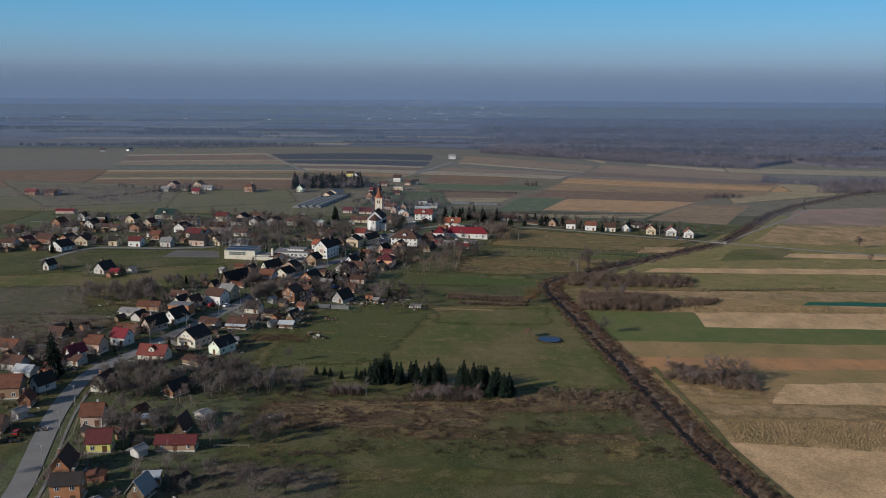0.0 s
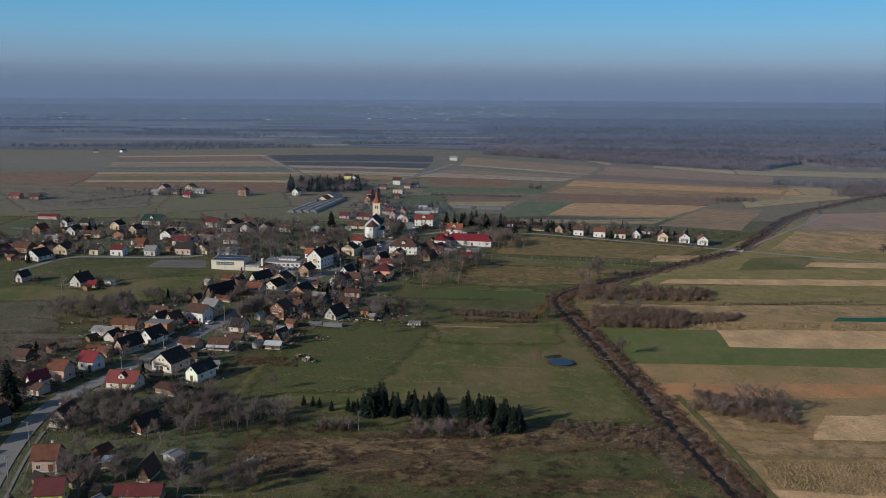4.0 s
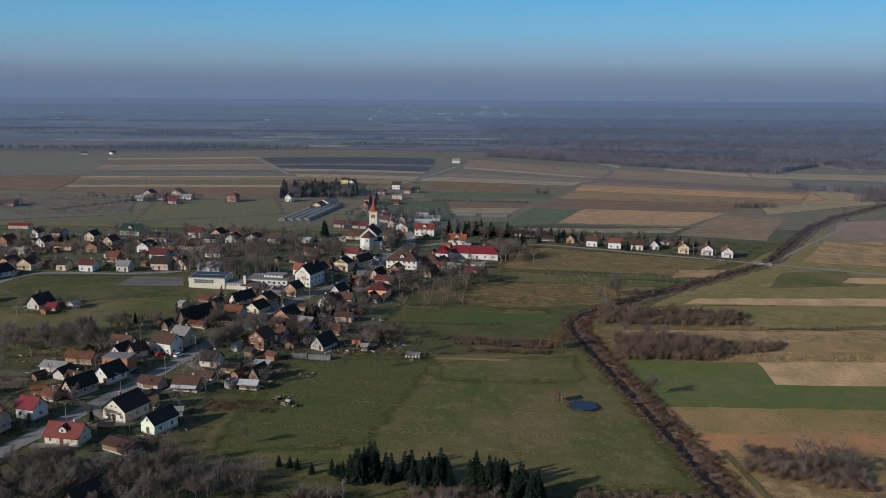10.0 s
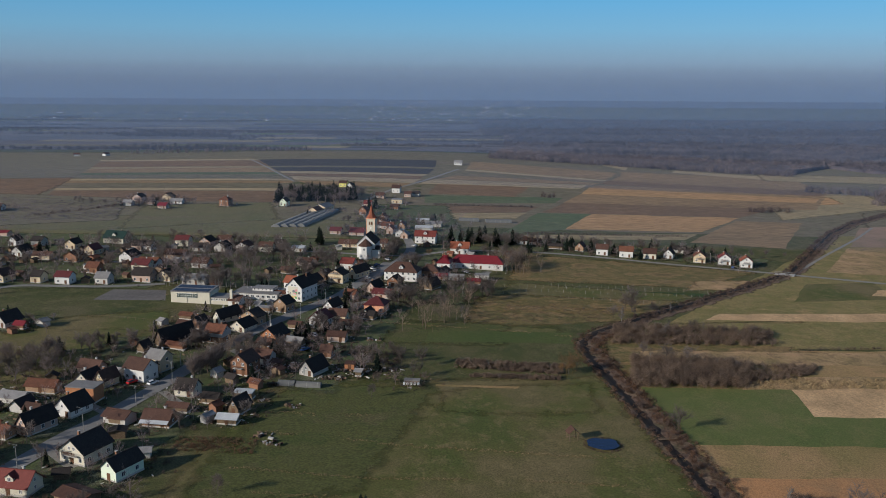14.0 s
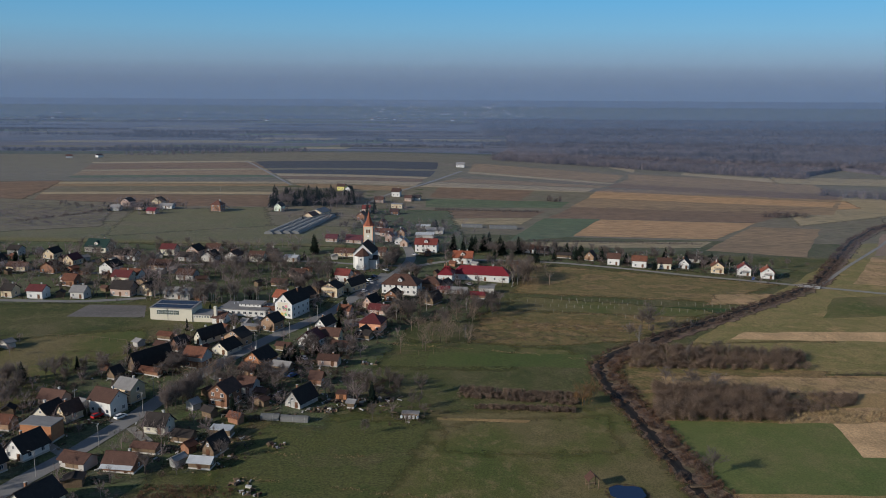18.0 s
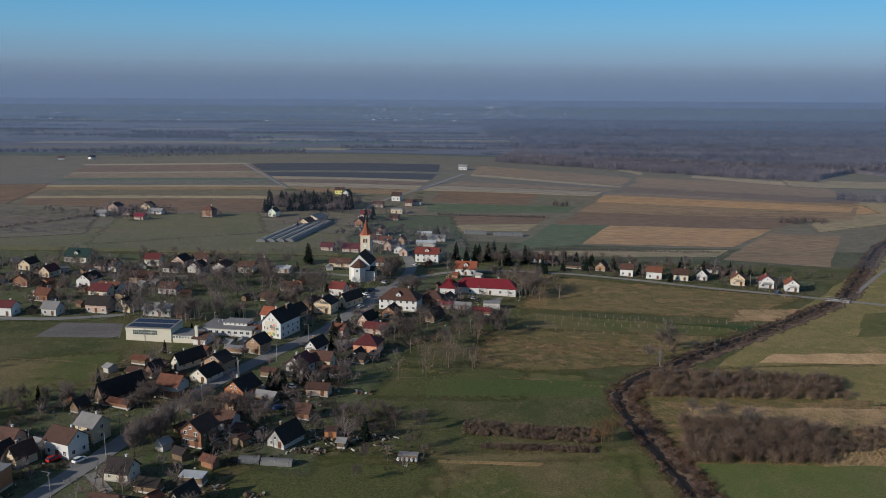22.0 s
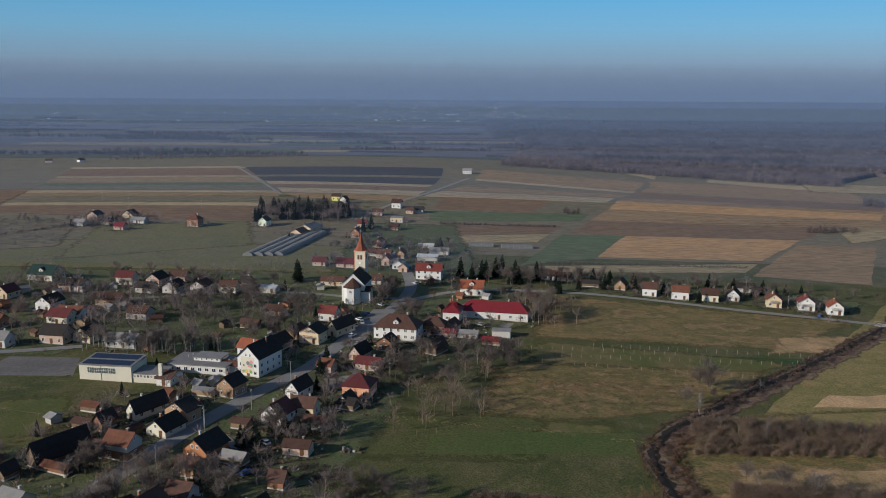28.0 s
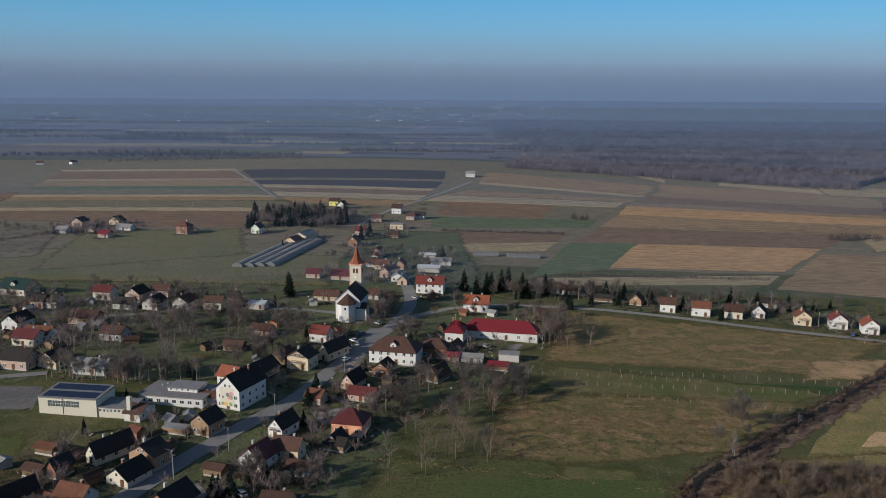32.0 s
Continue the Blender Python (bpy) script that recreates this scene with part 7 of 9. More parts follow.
fence([(-104.7, 400.7), (-97.8, 405.6), (-97.1, 413.4)], "low pale picket fence by the street", 1.5, 1.1, 2, PALE)
fence([(-110.9, 217.7), (-115.4, 254.0), (-125.9, 288.5)], "low pale fence along the footpath", 2.0, 1.0, 2, PALE)
fence([(-18.9, 489.2), (-10.7, 489.9), (-4.5, 491.6)], "leaning wooden posts in the meadow", 5.0, 1.8, 1)
fence([(-59.3, 416.4), (-73.9, 417.3)], "low wooden garden fence", 2.2, 1.1, 2, PALE)
fence([(-169.9, 500.6), (-150.1, 499.5), (-126.4, 493.7)], "line of pasture fence posts", 4.0, 1.2, 1)
fence([(-58.6, 247.9), (-70.7, 247.1)], "long low timber rail", 3.0, 0.9, 2, PALE)
fence([(-55.3, 225.7), (-34.1, 223.3), (-12.0, 228.0)], "wire fence across the near meadow", 4.0, 1.2, 1)
fence([(-61.9, 232.6), (-41.9, 231.8)], "row of garden stakes", 3.0, 1.3, 0)


def bales(x, y, turn, n):
    """Wrapped bales in a row."""
    for i in range(n):
        o = tagged(new("wrapped_bale"), "white film-wrapped hay bale on the meadow", "bale", "row of wrapped bales")
        o.matrix_world = pose(x + math.cos(radians(turn)) * 1.35 * i, y + math.sin(radians(turn)) * 1.35 * i, ground_z(x, y) + 0.02, 0, 0, turn)
        part("wrap", Geo().tube((0, -0.6, 0.6), (0, 0.6, 0.6), 0.44, 0.44, 12).tube((0, 0.6, 0.6), (0, -0.6, 0.6), 0.38, 0.43, 12), WALL["white"], o)


bales(*(-14.4, 421.1), -6, 5)
shelter = house(*(-11.4, 423.5), -6, 5.6, 1.8, 0.9, 0.25, "flat", "wood", "grey", "long low timber shelter beside wrapped bales", name="shelter", win=0, chimney=0, plinth=False)


def scrap_heap(x, y, seed, label, mats, n=15):
    """Odds and ends in a yard, each piece its own."""
    rnd = random.Random(seed)
    o = tagged(new("yard_pile"), label, "pile")
    o.matrix_world = pose(x, y, ground_z(x, y) + 0.15)
    for i in range(n):
        w, d, h = rnd.uniform(0.3, 1.9), rnd.uniform(0.2, 0.8), rnd.uniform(0.15, 0.8)
        part("board", Geo().box(-w / 2, -d / 2, -0.1, w / 2, d / 2, h), mats[i % len(mats)], o, "", pose(rnd.uniform(-3, 3), rnd.uniform(-2, 2), 0, rnd.uniform(-8, 8), rnd.uniform(-8, 8), rnd.uniform(0, 180)))


MIX = [WALL["wood"], ROOF["grey"], WALL["wood"], ROOF["brown"], WALL["grey"], WALL["wood"], ROOF["black"], WALL["wood"]]
for i, p in enumerate(((-38.0, 434.9), (-28.7, 435.9), (-21.0, 437.3), (-43.3, 425.9), (-38.3, 425.5), (-30.2, 477.0), (-54.9, 418.5), (-54.4, 271.9), (-104.1, 368.1), (-51.8, 396.6), (-63.3, 436.4), (-59.0, 436.7), (-127.9, 257.8), (-132.4, 248.7), (-52.8, 365.2), (-56.5, 370.4))):
    scrap_heap(*p, i, "heap of boards, sheeting and odds and ends in a yard", MIX)

# ---- conifers ----
G1 = "spruces in the meadow"
rs = random.Random(21)
for x0, x1, y0, y1, n in ((630, 652, 664, 666, 4), (655, 692, 668, 673, 9), (702, 712, 672, 675, 3), (728, 742, 672, 674, 4), (750, 790, 671, 675, 10), (812, 832, 676, 680, 5), (838, 868, 680, 684, 8), (868, 904, 688, 694, 11)):
    for k in range(n):
        px, py = x0 + (x1 - x0) * (k + rs.uniform(0.2, 0.8)) / n, rs.uniform(y0, y1)
        a, b = (-38.1, 312.8), (26.9, 305.2)
        u = (px - 600) / 300
        plant(("spruce_a", "spruce_b", "spruce_a")[k % 3], a[0] + (b[0] - a[0]) * u, a[1] + (b[1] - a[1]) * u + rs.uniform(-3, 3) - (6 if px > 865 else 0), rs.uniform(0.62, 0.98) * (0.55 if px < 650 else 1.0), rs.uniform(0, 360), G1)
for p in ((-154.9, 448.0), (-59.1, 478.2), (-63.9, 477.9), (-49.5, 560.3), (-50.1, 545.9), (58.3, 690.8), (59.9, 687.6), (118.5, 694.5), (169.0, 695.7)):
    plant("spruce_b", *p, 0.8, 40)
for p in ((-44.0, 316.3), (-41.6, 315.2), (-47.3, 316.9), (-37.0, 312.5)):
    plant("spruce_b", *p, 0.42, 70)
for p in ((-153.9, 897.0), (-153.1, 904.6), (-149.5, 900.1), (-135.7, 912.2), (-133.5, 922.9), (-86.3, 702.5), (-84.3, 696.6), (-101.4, 930.6), (-65.3, 864.0), (-60.4, 876.0), (26.8, 723.4), (31.0, 730.6), (37.9, 718.3), (18.4, 715.8), (6.2, 720.7), (20.9, 716.2)):
    plant("spruce_c", *p, 0.9, 10)
grove(["tree_c", "spruce_c", "spruce_c", "tree_c"], 64, *(-121.1, 940.8), 42, 30, 0, 0.8, 1.15, 5, "dark wood behind the village")
for p in ((-111.4, 542.4), (-127.3, 480.5), (-64.6, 479.7), (-63.3, 481.0), (-60.3, 480.1), (-56.7, 486.1), (-47.6, 486.8), (-44.5, 487.1), (-139.9, 460.5), (-211.7, 640.2), (-114.6, 515.8), (-95.4, 566.4), (-98.7, 570.5), (-24.0, 607.3), (-106.8, 347.8), (-113.4, 345.4)):
    plant("thuja", *p, 1.0, 0)

# ---- bare trees, space by space ----
D = ["tree_a", "tree_b", "tree_c", "tree_d"]
S = ["tree_b", "tree_d", "tree_b"]
grove(S, 32, *(-108.2, 295.4), 22, 16, 0, 0.8, 1.2, 1, "orchard trees")
grove(S, 32, *(-79.3, 303.5), 26, 12, -10, 0.8, 1.2, 2, "orchard trees")
grove(S, 14, *(-99.5, 259.5), 12, 14, 0, 0.8, 1.1, 3, "orchard trees")
grove(S, 14, *(-63.8, 254.9), 14, 8, 0, 0.7, 1.1, 4, "orchard trees")
grove(S, 10, *(-58.4, 218.6), 22, 8, 0, 0.7, 1.0, 5)
plant("spruce_c", *(-150.6, 319.2), 0.8, 0)
plant("spruce_c", *(-144.1, 305.1), 1.35, 0)
grove(S, 8, *(-154.4, 335.4), 10, 10, 0, 0.8, 1.3, 6)
grove(S, 26, *(-163.6, 429.3), 32, 14, 0, 0.7, 1.2, 7, "garden trees")
grove(S, 18, *(-96.3, 430.1), 9, 14, -20, 0.8, 1.2, 8, "garden trees")
grove(S, 14, *(-134.6, 453.8), 14, 10, 0, 0.7, 1.1, 9)
grove(S, 14, *(-107.7, 465.6), 12, 12, 0, 0.7, 1.1, 10)
grove(S, 12, *(-47.6, 486.8), 12, 10, 0, 0.7, 1.1, 11)
grove(S, 12, *(-20.1, 448.1), 18, 10, 0, 0.6, 1.0, 12)
grove(D + ["birch"], 26, *(-9.5, 556.5), 36, 30, 0, 0.8, 1.2, 13, "trees beside the gardens")
grove(D, 14, *(-25.9, 635.9), 12, 18, 0, 0.7, 1.1, 14)
grove(D, 16, *(-33.2, 663.8), 9, 12, 0, 0.9, 1.3, 15, "trees round the church")
grove(["tree_c", "birch"], 12, *(40.0, 634.3), 10, 24, 0, 0.9, 1.2, 16, "birches beside the long building")
grove(["birch", "birch", "tree_b"], 44, *(-128.4, 567.9), 38, 8, 0, 0.8, 1.1, 17, "birches behind the sports hall")
grove(D[:2] + ["birch"] * 3, 48, *(-137.0, 640.6), 72, 18, 0, 0.7, 1.1, 18, "village garden trees")
grove(D + ["birch"], 26, *(-93.2, 620.2), 36, 24, 0, 0.7, 1.1, 19, "village garden trees")
grove(D, 34, *(-241.5, 600.9), 80, 24, 0, 0.6, 1.0, 20, "village garden trees")
grove(D, 26, *(-170.9, 680.8), 80, 24, 0, 0.6, 0.9, 21, "village garden trees")
grove(D, 24, *(-36.7, 798.8), 44, 40, 0, 0.6, 1.0, 22, "village garden trees")
grove(D, 16, *(120.2, 709.9), 90, 12, -14, 0.5, 0.8, 23, "trees behind the lane's houses")
grove(D, 12, *(21.6, 670.1), 40, 14, 0, 0.7, 1.0, 24)
grove(S, 12, *(-286.8, 877.1), 50, 18, 0, 0.6, 0.9, 25)
grove(S, 14, *(-72.5, 591.5), 16, 16, 0, 0.7, 1.1, 26)
grove(S, 16, *(-73.0, 458.2), 16, 20, 0, 0.6, 1.0, 27)
grove(S, 10, *(-167.1, 323.6), 14, 12, 0, 0.8, 1.1, 28)
for kind, p, s in (("rusty", (49.9, 438.8), 1.25), ("rusty", (53.6, 442.0), 1.05), ("rusty", (-78.8, 307.4), 0.9), ("white_tree", (-26.1, 295.4), 1.0), ("white_tree", (0.2, 290.4), 1.0), ("white_tree", (86.7, 514.9), 1.0), ("white_tree", (101.1, 491.8), 0.9),
                   ("tree_a", (96.3, 537.7), 1.45), ("tree_a", (96.8, 537.0), 0.8), ("white_tree", (87.0, 517.2), 1.15), ("white_tree", (102.1, 493.1), 0.9), ("birch", (9.3, 516.7), 0.7), ("tree_a", (78.6, 383.8), 0.9), ("tree_a", (93.9, 540.9), 0.9),
                   ("tree_b", (119.4, 318.3), 1.3), ("tree_b", (114.8, 321.2), 1.2), ("tree_b", (110.5, 325.5), 1.2), ("white_tree", (93.4, 329.7), 1.0), ("tree_a", (318.3, 628.8), 1.0), ("tree_b", (299.6, 574.4), 0.8), ("tree_b", (-107.3, 289.7), 1.0),
                   ("tree_d", (-25.4, 406.9), 0.8), ("birch", (10.9, 561.1), 0.8), ("white_tree", (84.6, 266.4), 0.6), ("tree_c", (-66.8, 450.8), 0.9), ("rusty", (-8.7, 666.6), 0.7), ("tree_d", (-60.9, 331.6), 0.9), ("white_tree", (9.9, 585.4), 0.7)):
    plant(kind, *p, s, 30)

grove(D[:2] + ["birch"], 14, *(-285.8, 575.2), 60, 18, 0, 0.6, 1.0, 44, "village garden trees")

# ---- yards, sheds and garden trees round the houses ----
ry = random.Random(303)
homes = [t for t in TAKEN if t[1] < 950]
around = [[] for _ in range(8)]
for k, (x, y, r) in enumerate(homes):
    if r > 14:
        continue
    q = r * ry.uniform(1.15, 1.6) + 2.5
    LIFT[0] = 0.14 + 0.002 * (k % 9)
    ox, oy = ry.uniform(-3, 3), ry.uniform(-4, 2)
    field("yard", "trodden earth and thin grass of a yard", (x + ox - q, y + oy - q), (x + ox + q, y + oy - q * 0.9), (x + ox + q * 0.9, y + oy + q), (x + ox - q * 1.1, y + oy + q), "yard", 6)
    for _ in range(16):
        a, d = ry.uniform(0, 6.283), r + ry.uniform(0.5, 9)
        sx, sy = x + d * math.cos(a), y + d * math.sin(a)
        if free(sx, sy, 0.3) and not any(near_line(sx, sy, p, w - 1) for p, w in ROADS):
            around[int(y / 120) % 8].append((sx, sy, ry.uniform(0.6, 1.4)))
for k, spots in enumerate(around):
    if spots:
        thicket("garden_shrubs", "bare shrubs, dead stalks and hedge pieces beside the houses", spots, 1.7, seed=500 + k, blades=15, size=0.035)
SHEDS = (("wood", "black", "small weathered plank shed with a dark roof"), ("brick", "terra", "small bare brick shed with old tiles"), ("grey", "grey", "low grey outbuilding under a sheet roof"), ("wood", "brown", "low plank woodshed with a brown roof"))
made = 0
for k in range(900):
    x, y, r = homes[ry.randrange(len(homes))]
    a, d = ry.uniform(0, 6.283), r + ry.uniform(4.5, 9)
    sx, sy = x + d * math.cos(a), y + d * math.sin(a)
    w, dp = ry.uniform(2.4, 5), ry.uniform(2.2, 4)
    if made < 110 and (sx < -62 or (sy > 560 and sx < 20)) and y < 700 and free(sx, sy, math.hypot(w, dp) / 2 + 0.5) and not any(near_line(sx, sy, p, q + 3.5) for p, q in ROADS):
        wl_, rf_, lab = SHEDS[made % 4]
        house(round(sx, 1), round(sy, 1), ry.choice((-32, 58, -28, 12)), w, dp, ry.uniform(1.9, 2.4), ry.uniform(0.5, 1.1), ry.choice(("d", "w")), wl_, rf_, lab, name="shed", win=0, chimney=0, plinth=False)
        made += 1
made = 0
for k in range(300):
    x, y, r = homes[ry.randrange(len(homes))]
    a, d = ry.uniform(0, 6.283), r + ry.uniform(2, 9)
    sx, sy = x + d * math.cos(a), y + d * math.sin(a)
    if made < 34 and sy > 340 and sx < 320 and free(sx, sy, 1.8) and not any(near_line(sx, sy, p, w) for p, w in ROADS):
        plant(("spruce_b", "spruce_a")[k % 2], sx, sy, ry.uniform(0.45, 0.85), ry.uniform(0, 360), "garden conifers")
        made += 1
MAKE["garden_a"] = lambda: bare_tree(21, 6.5, 3.0, M_TWIG, M_BARK, "garden_tree", "leafless garden tree with purple-brown twigs", 10, 24, 0.3, 0.04)
MAKE["garden_b"] = lambda: bare_tree(22, 8.5, 3.2, M_TWIG, M_BARK, "garden_tree", "upright leafless garden tree with fine twigs", 11, 24, -0.3, 0.04)
made = 0
for k in range(900):
    x, y, r = homes[ry.randrange(len(homes))]
    a, d = ry.uniform(0, 6.283), r + ry.uniform(1.5, 12)
    sx, sy = x + d * math.cos(a), y + d * math.sin(a)
    if made < 110 and sx < 120 and free(sx, sy, 1.2) and not any(near_line(sx, sy, p, w) for p, w in ROADS):
        plant(("garden_a", "garden_b")[k % 2], sx, sy, ry.uniform(0.6, 1.1), ry.uniform(0, 360), "garden trees beside the houses")
        made += 1

grove(["tree_c", "spruce_a", "tree_a", "birch"], 26, *(41.5, 713.9), 30, 14, 0, 0.8, 1.15, 41, "trees behind the long building")
grove(["tree_a", "spruce_b", "tree_c"], 22, *(115.7, 712.8), 62, 12, -8, 0.6, 1.0, 42, "trees along the lane")
grove(["tree_a", "spruce_b", "tree_b"], 16, *(180.2, 702.2), 62, 10, -8, 0.5, 0.85, 43, "trees along the lane")

def crowns(name, label, spots, material, seed=0, n=230, size=0.035, group=""):
    """Many small leafless trees in one sheet of growth: thin trunk, rising limbs, a loose crown of twigs. spots: (x, y, height)."""
    rnd = random.Random(seed)
    vs, fs = [], []

    def blade(p, q, w):
        a = rnd.uniform(0, 6.283)
        k = len(vs)
        vs.extend(((p[0] - math.cos(a) * w, p[1] - math.sin(a) * w, p[2]), (p[0] + math.cos(a) * w, p[1] + math.sin(a) * w, p[2]), q))
        fs.append((k, k + 1, k + 2))

    for x, y, h in spots:
        z = ground_z(x, y)
        r = h * rnd.uniform(0.30, 0.46)
        for _ in range(3):
            blade((x, y, z - 0.2), (x + rnd.gauss(0, 0.2), y + rnd.gauss(0, 0.2), z + h * 0.75), h * 0.016)
        ends = []
        for i in range(12):
            a, e = i * 2.4 + rnd.uniform(-0.3, 0.3), rnd.uniform(0.1, 1.25)
            d = (math.cos(a) * math.cos(e), math.sin(a) * math.cos(e), math.sin(e))
            foot = (x, y, z + h * rnd.uniform(0.25, 0.5))
            ln = r * rnd.uniform(0.75, 1.2)
            end = (foot[0] + d[0] * ln, foot[1] + d[1] * ln, foot[2] + d[2] * ln * 1.15)
            blade(foot, end, h * 0.008)
            ends.append((foot, end, d))
        for _ in range(n):
            foot, end, d = ends[rnd.randrange(12)]
            u = rnd.uniform(0.35, 1.05)
            p = tuple(f + (e - f) * u for f, e in zip(foot, end))
            ln = r * rnd.uniform(0.2, 0.55)
            q = (p[0] + (d[0] * 0.6 + rnd.gauss(0, 0.6)) * ln, p[1] + (d[1] * 0.6 + rnd.gauss(0, 0.6)) * ln, p[2] + (d[2] * 0.6 + rnd.gauss(0.25, 0.5)) * ln)
            blade(p, q, size)
    if group:
        return tagged(new(name, mesh(name, vs, fs, material)), label, "tree", group)
    return tagged(new(name, mesh(name, vs, fs, material)), label, "trees", kind="stuff")


M_MAUVE = mat("mauve_brown_twigs", (0.330, 0.258, 0.240), second=(0.235, 0.188, 0.180), var=0.3, scale=0.06, island=0.4, thin=0.5, bump=0)
M_TAN = mat("tawny_twigs", (0.350, 0.262, 0.190), second=(0.250, 0.190, 0.150), var=0.3, scale=0.08, island=0.4, thin=0.5, bump=0)
rt = random.Random(808)
belts = [[] for _ in range(7)]
for x, y, r in homes:
    for _ in range(5 if x < -60 and y > 540 else 3):
        a, d = rt.uniform(0, 6.283), r + rt.uniform(0.5, 13)
        sx, sy = x + d * math.cos(a), y + d * math.sin(a)
        if sx < 230 and free(sx, sy, 0.8) and not any(near_line(sx, sy, p, w) for p, w in ROADS):
            belts[min(6, int(sy / 120))].append((sx, sy, rt.uniform(4.0, 8.5)))
for k, spots in enumerate(belts):
    if spots:
        crowns("garden_trees", "many leafless mauve-brown garden trees between the houses", spots, M_MAUVE, 900 + k, size=0.026 + 0.004 * k)
for k, (a, b, c, d, n, lo, hi) in enumerate((((-157, 571), (-104, 574), (-127, 665), (-192, 660), 45, 6, 11), ((-118, 596), (-72, 596), (-92, 735), (-152, 735), 45, 5, 9), ((-22, 486), (10, 500), (20, 572), (-24, 566), 34, 6, 10), ((-290, 575), (-205, 575), (-215, 690), (-300, 690), 60, 5, 9),
                                            ((-160, 905), (-85, 900), (-78, 965), (-165, 975), 120, 8, 12), ((-60, 720), (30, 720), (20, 830), (-60, 830), 60, 5, 8), ((-95, 285), (-50, 296), (-52, 316), (-100, 312), 44, 5, 8), ((28, 610), (60, 612), (62, 655), (36, 668), 16, 8, 12), ((-185, 405), (-130, 420), (-140, 452), (-195, 445), 40, 3, 6))):
    spots = [(q[0], q[1], rt.uniform(lo, hi)) for q in patch(a, b, c, d, n, 950 + k, 1.0) if free(q[0], q[1], 0.8) and not any(near_line(q[0], q[1], w, r) for w, r in ROADS)]
    crowns("bare_trees", "stand of many leafless trees with mauve-brown twigs", spots, (M_MAUVE, M_TAN)[k in (2, 7)], 950 + k, 300 if k == 2 else 260, 0.04 if b[1] > 560 else 0.03)

rt = random.Random(909)
crowns("farm_trees", "bare trees and bushes crowding round the hill farm", [(q[0], q[1], rt.uniform(3, 6.5)) for q in patch((-300, 852), (-232, 862), (-238, 915), (-300, 908), 46, 960) if free(q[0], q[1], 0.6)], M_MAUVE, 961, 200, 0.06)
crowns("lane_trees", "bare trees between and behind the lane's houses", [(q[0], q[1], rt.uniform(4, 8)) for q in along([(66, 712), (120, 703), (165, 690), (208, 672)], 3.4, 7.0, 962) if free(q[0], q[1], 0.5)], M_MAUVE, 963, 220, 0.05)
thicket("field_hedge", "dark overgrown hedge below the hill farm", along([(-330, 795), (-300, 838), (-274, 880), (-262, 893)], 2.0, 4.0, 964, 2.2), 2.6, M_SHRUB, 965, 24, 0.06)

def clutter(name, label, spots, material, seed):
    """Odds and ends lying about in the yards: boards, sheets, crates and stumps, one sheet of small pieces."""
    rnd = random.Random(seed)
    g = Geo()
    for x, y in spots:
        z = ground_z(x, y) + 0.1
        w, d, h, a = rnd.uniform(0.2, 1.05), rnd.uniform(0.07, 0.34), rnd.uniform(0.06, 0.4), rnd.uniform(0, 3.14)
        c, q = math.cos(a), math.sin(a)
        lift_a, lift_b = rnd.uniform(0, 0.4), rnd.uniform(0, 0.25)
        base = [(-w, -d), (w, -d), (w, d), (-w, d)]
        low = [(x + u * c - v * q, y + u * q + v * c, z + (lift_b if u > 0 else 0.0)) for u, v in base]
        top = [(px, py, pz + h * (0.7 + lift_a)) for px, py, pz in low]
        g.add(low + top, [(3, 2, 1, 0), (4, 5, 6, 7), (0, 1, 5, 4), (1, 2, 6, 5), (2, 3, 7, 6), (3, 0, 4, 7)])
    return tagged(new(name, g.mesh(name, material)), label, "clutter", kind="stuff")


rc = random.Random(515)
strewn = []
for x, y, r in homes:
    if y < 720 and x < 60:
        for _ in range(9):
            a, d = rc.uniform(0, 6.283), r + rc.uniform(0.3, 6)
            strewn.append((x + d * math.cos(a), y + d * math.sin(a)))
for a, b, c, d, n in (((-62, 424), (-14, 428), (-16, 444), (-60, 446), 110), ((-64, 452), (-42, 455), (-44, 480), (-66, 478), 70), ((-170, 398), (-140, 400), (-142, 424), (-168, 420), 60), ((-90, 384), (-62, 380), (-58, 402), (-88, 408), 80), ((-6, 596), (28, 598), (26, 612), (-4, 612), 40), ((-150, 300), (-138, 300), (-138, 345), (-158, 345), 60), ((-275, 860), (-240, 862), (-244, 896), (-276, 892), 60)):
    strewn += [(q[0], q[1]) for q in patch(a, b, c, d, n, 2000 + n)]
strewn = [q for q in strewn if free(q[0], q[1], -1.5) and not any(near_line(q[0], q[1], w, 3.6) for w, _ in ROADS)]
for k, (label, m) in enumerate((("weathered boards, logs and crates lying in the yards", WALL["wood"]), ("grey sheeting, pipes and concrete blocks in the yards", ROOF["grey"]), ("dark tarpaulins, tyres and scrap in the yards", ROOF["black"]), ("pale tubs, panels and wrapped things in the yards", WALL["grey"]), ("stacked bricks and old tiles in the yards", WALL["brick"]))):
    clutter("yard_clutter", label, [q for i, q in enumerate(strewn) if (i * 7 + i // 5) % 12 in ((0, 1, 2, 3, 4), (5, 6), (7, 8), (9,), (10, 11))[k]], m, 520 + k)
M_PINE = mat("dark_pine_needles", (0.030, 0.042, 0.020), var=0.35, scale=0.15, second=(0.045, 0.052, 0.026), island=0.4, thin=0.4, bump=0)
crowns("pine_wood", "dense dark evergreen pines behind the village", [(q[0], q[1], rc.uniform(8, 12)) for q in patch((-146, 912), (-100, 914), (-96, 962), (-140, 966), 70, 2110)], M_PINE, 2111, 420, 0.06)
M_WILLOW = mat("yellow_brown_willow_twigs", (0.360, 0.225, 0.105), second=(0.270, 0.165, 0.080), var=0.3, scale=0.08, island=0.4, thin=0.5, bump=0)
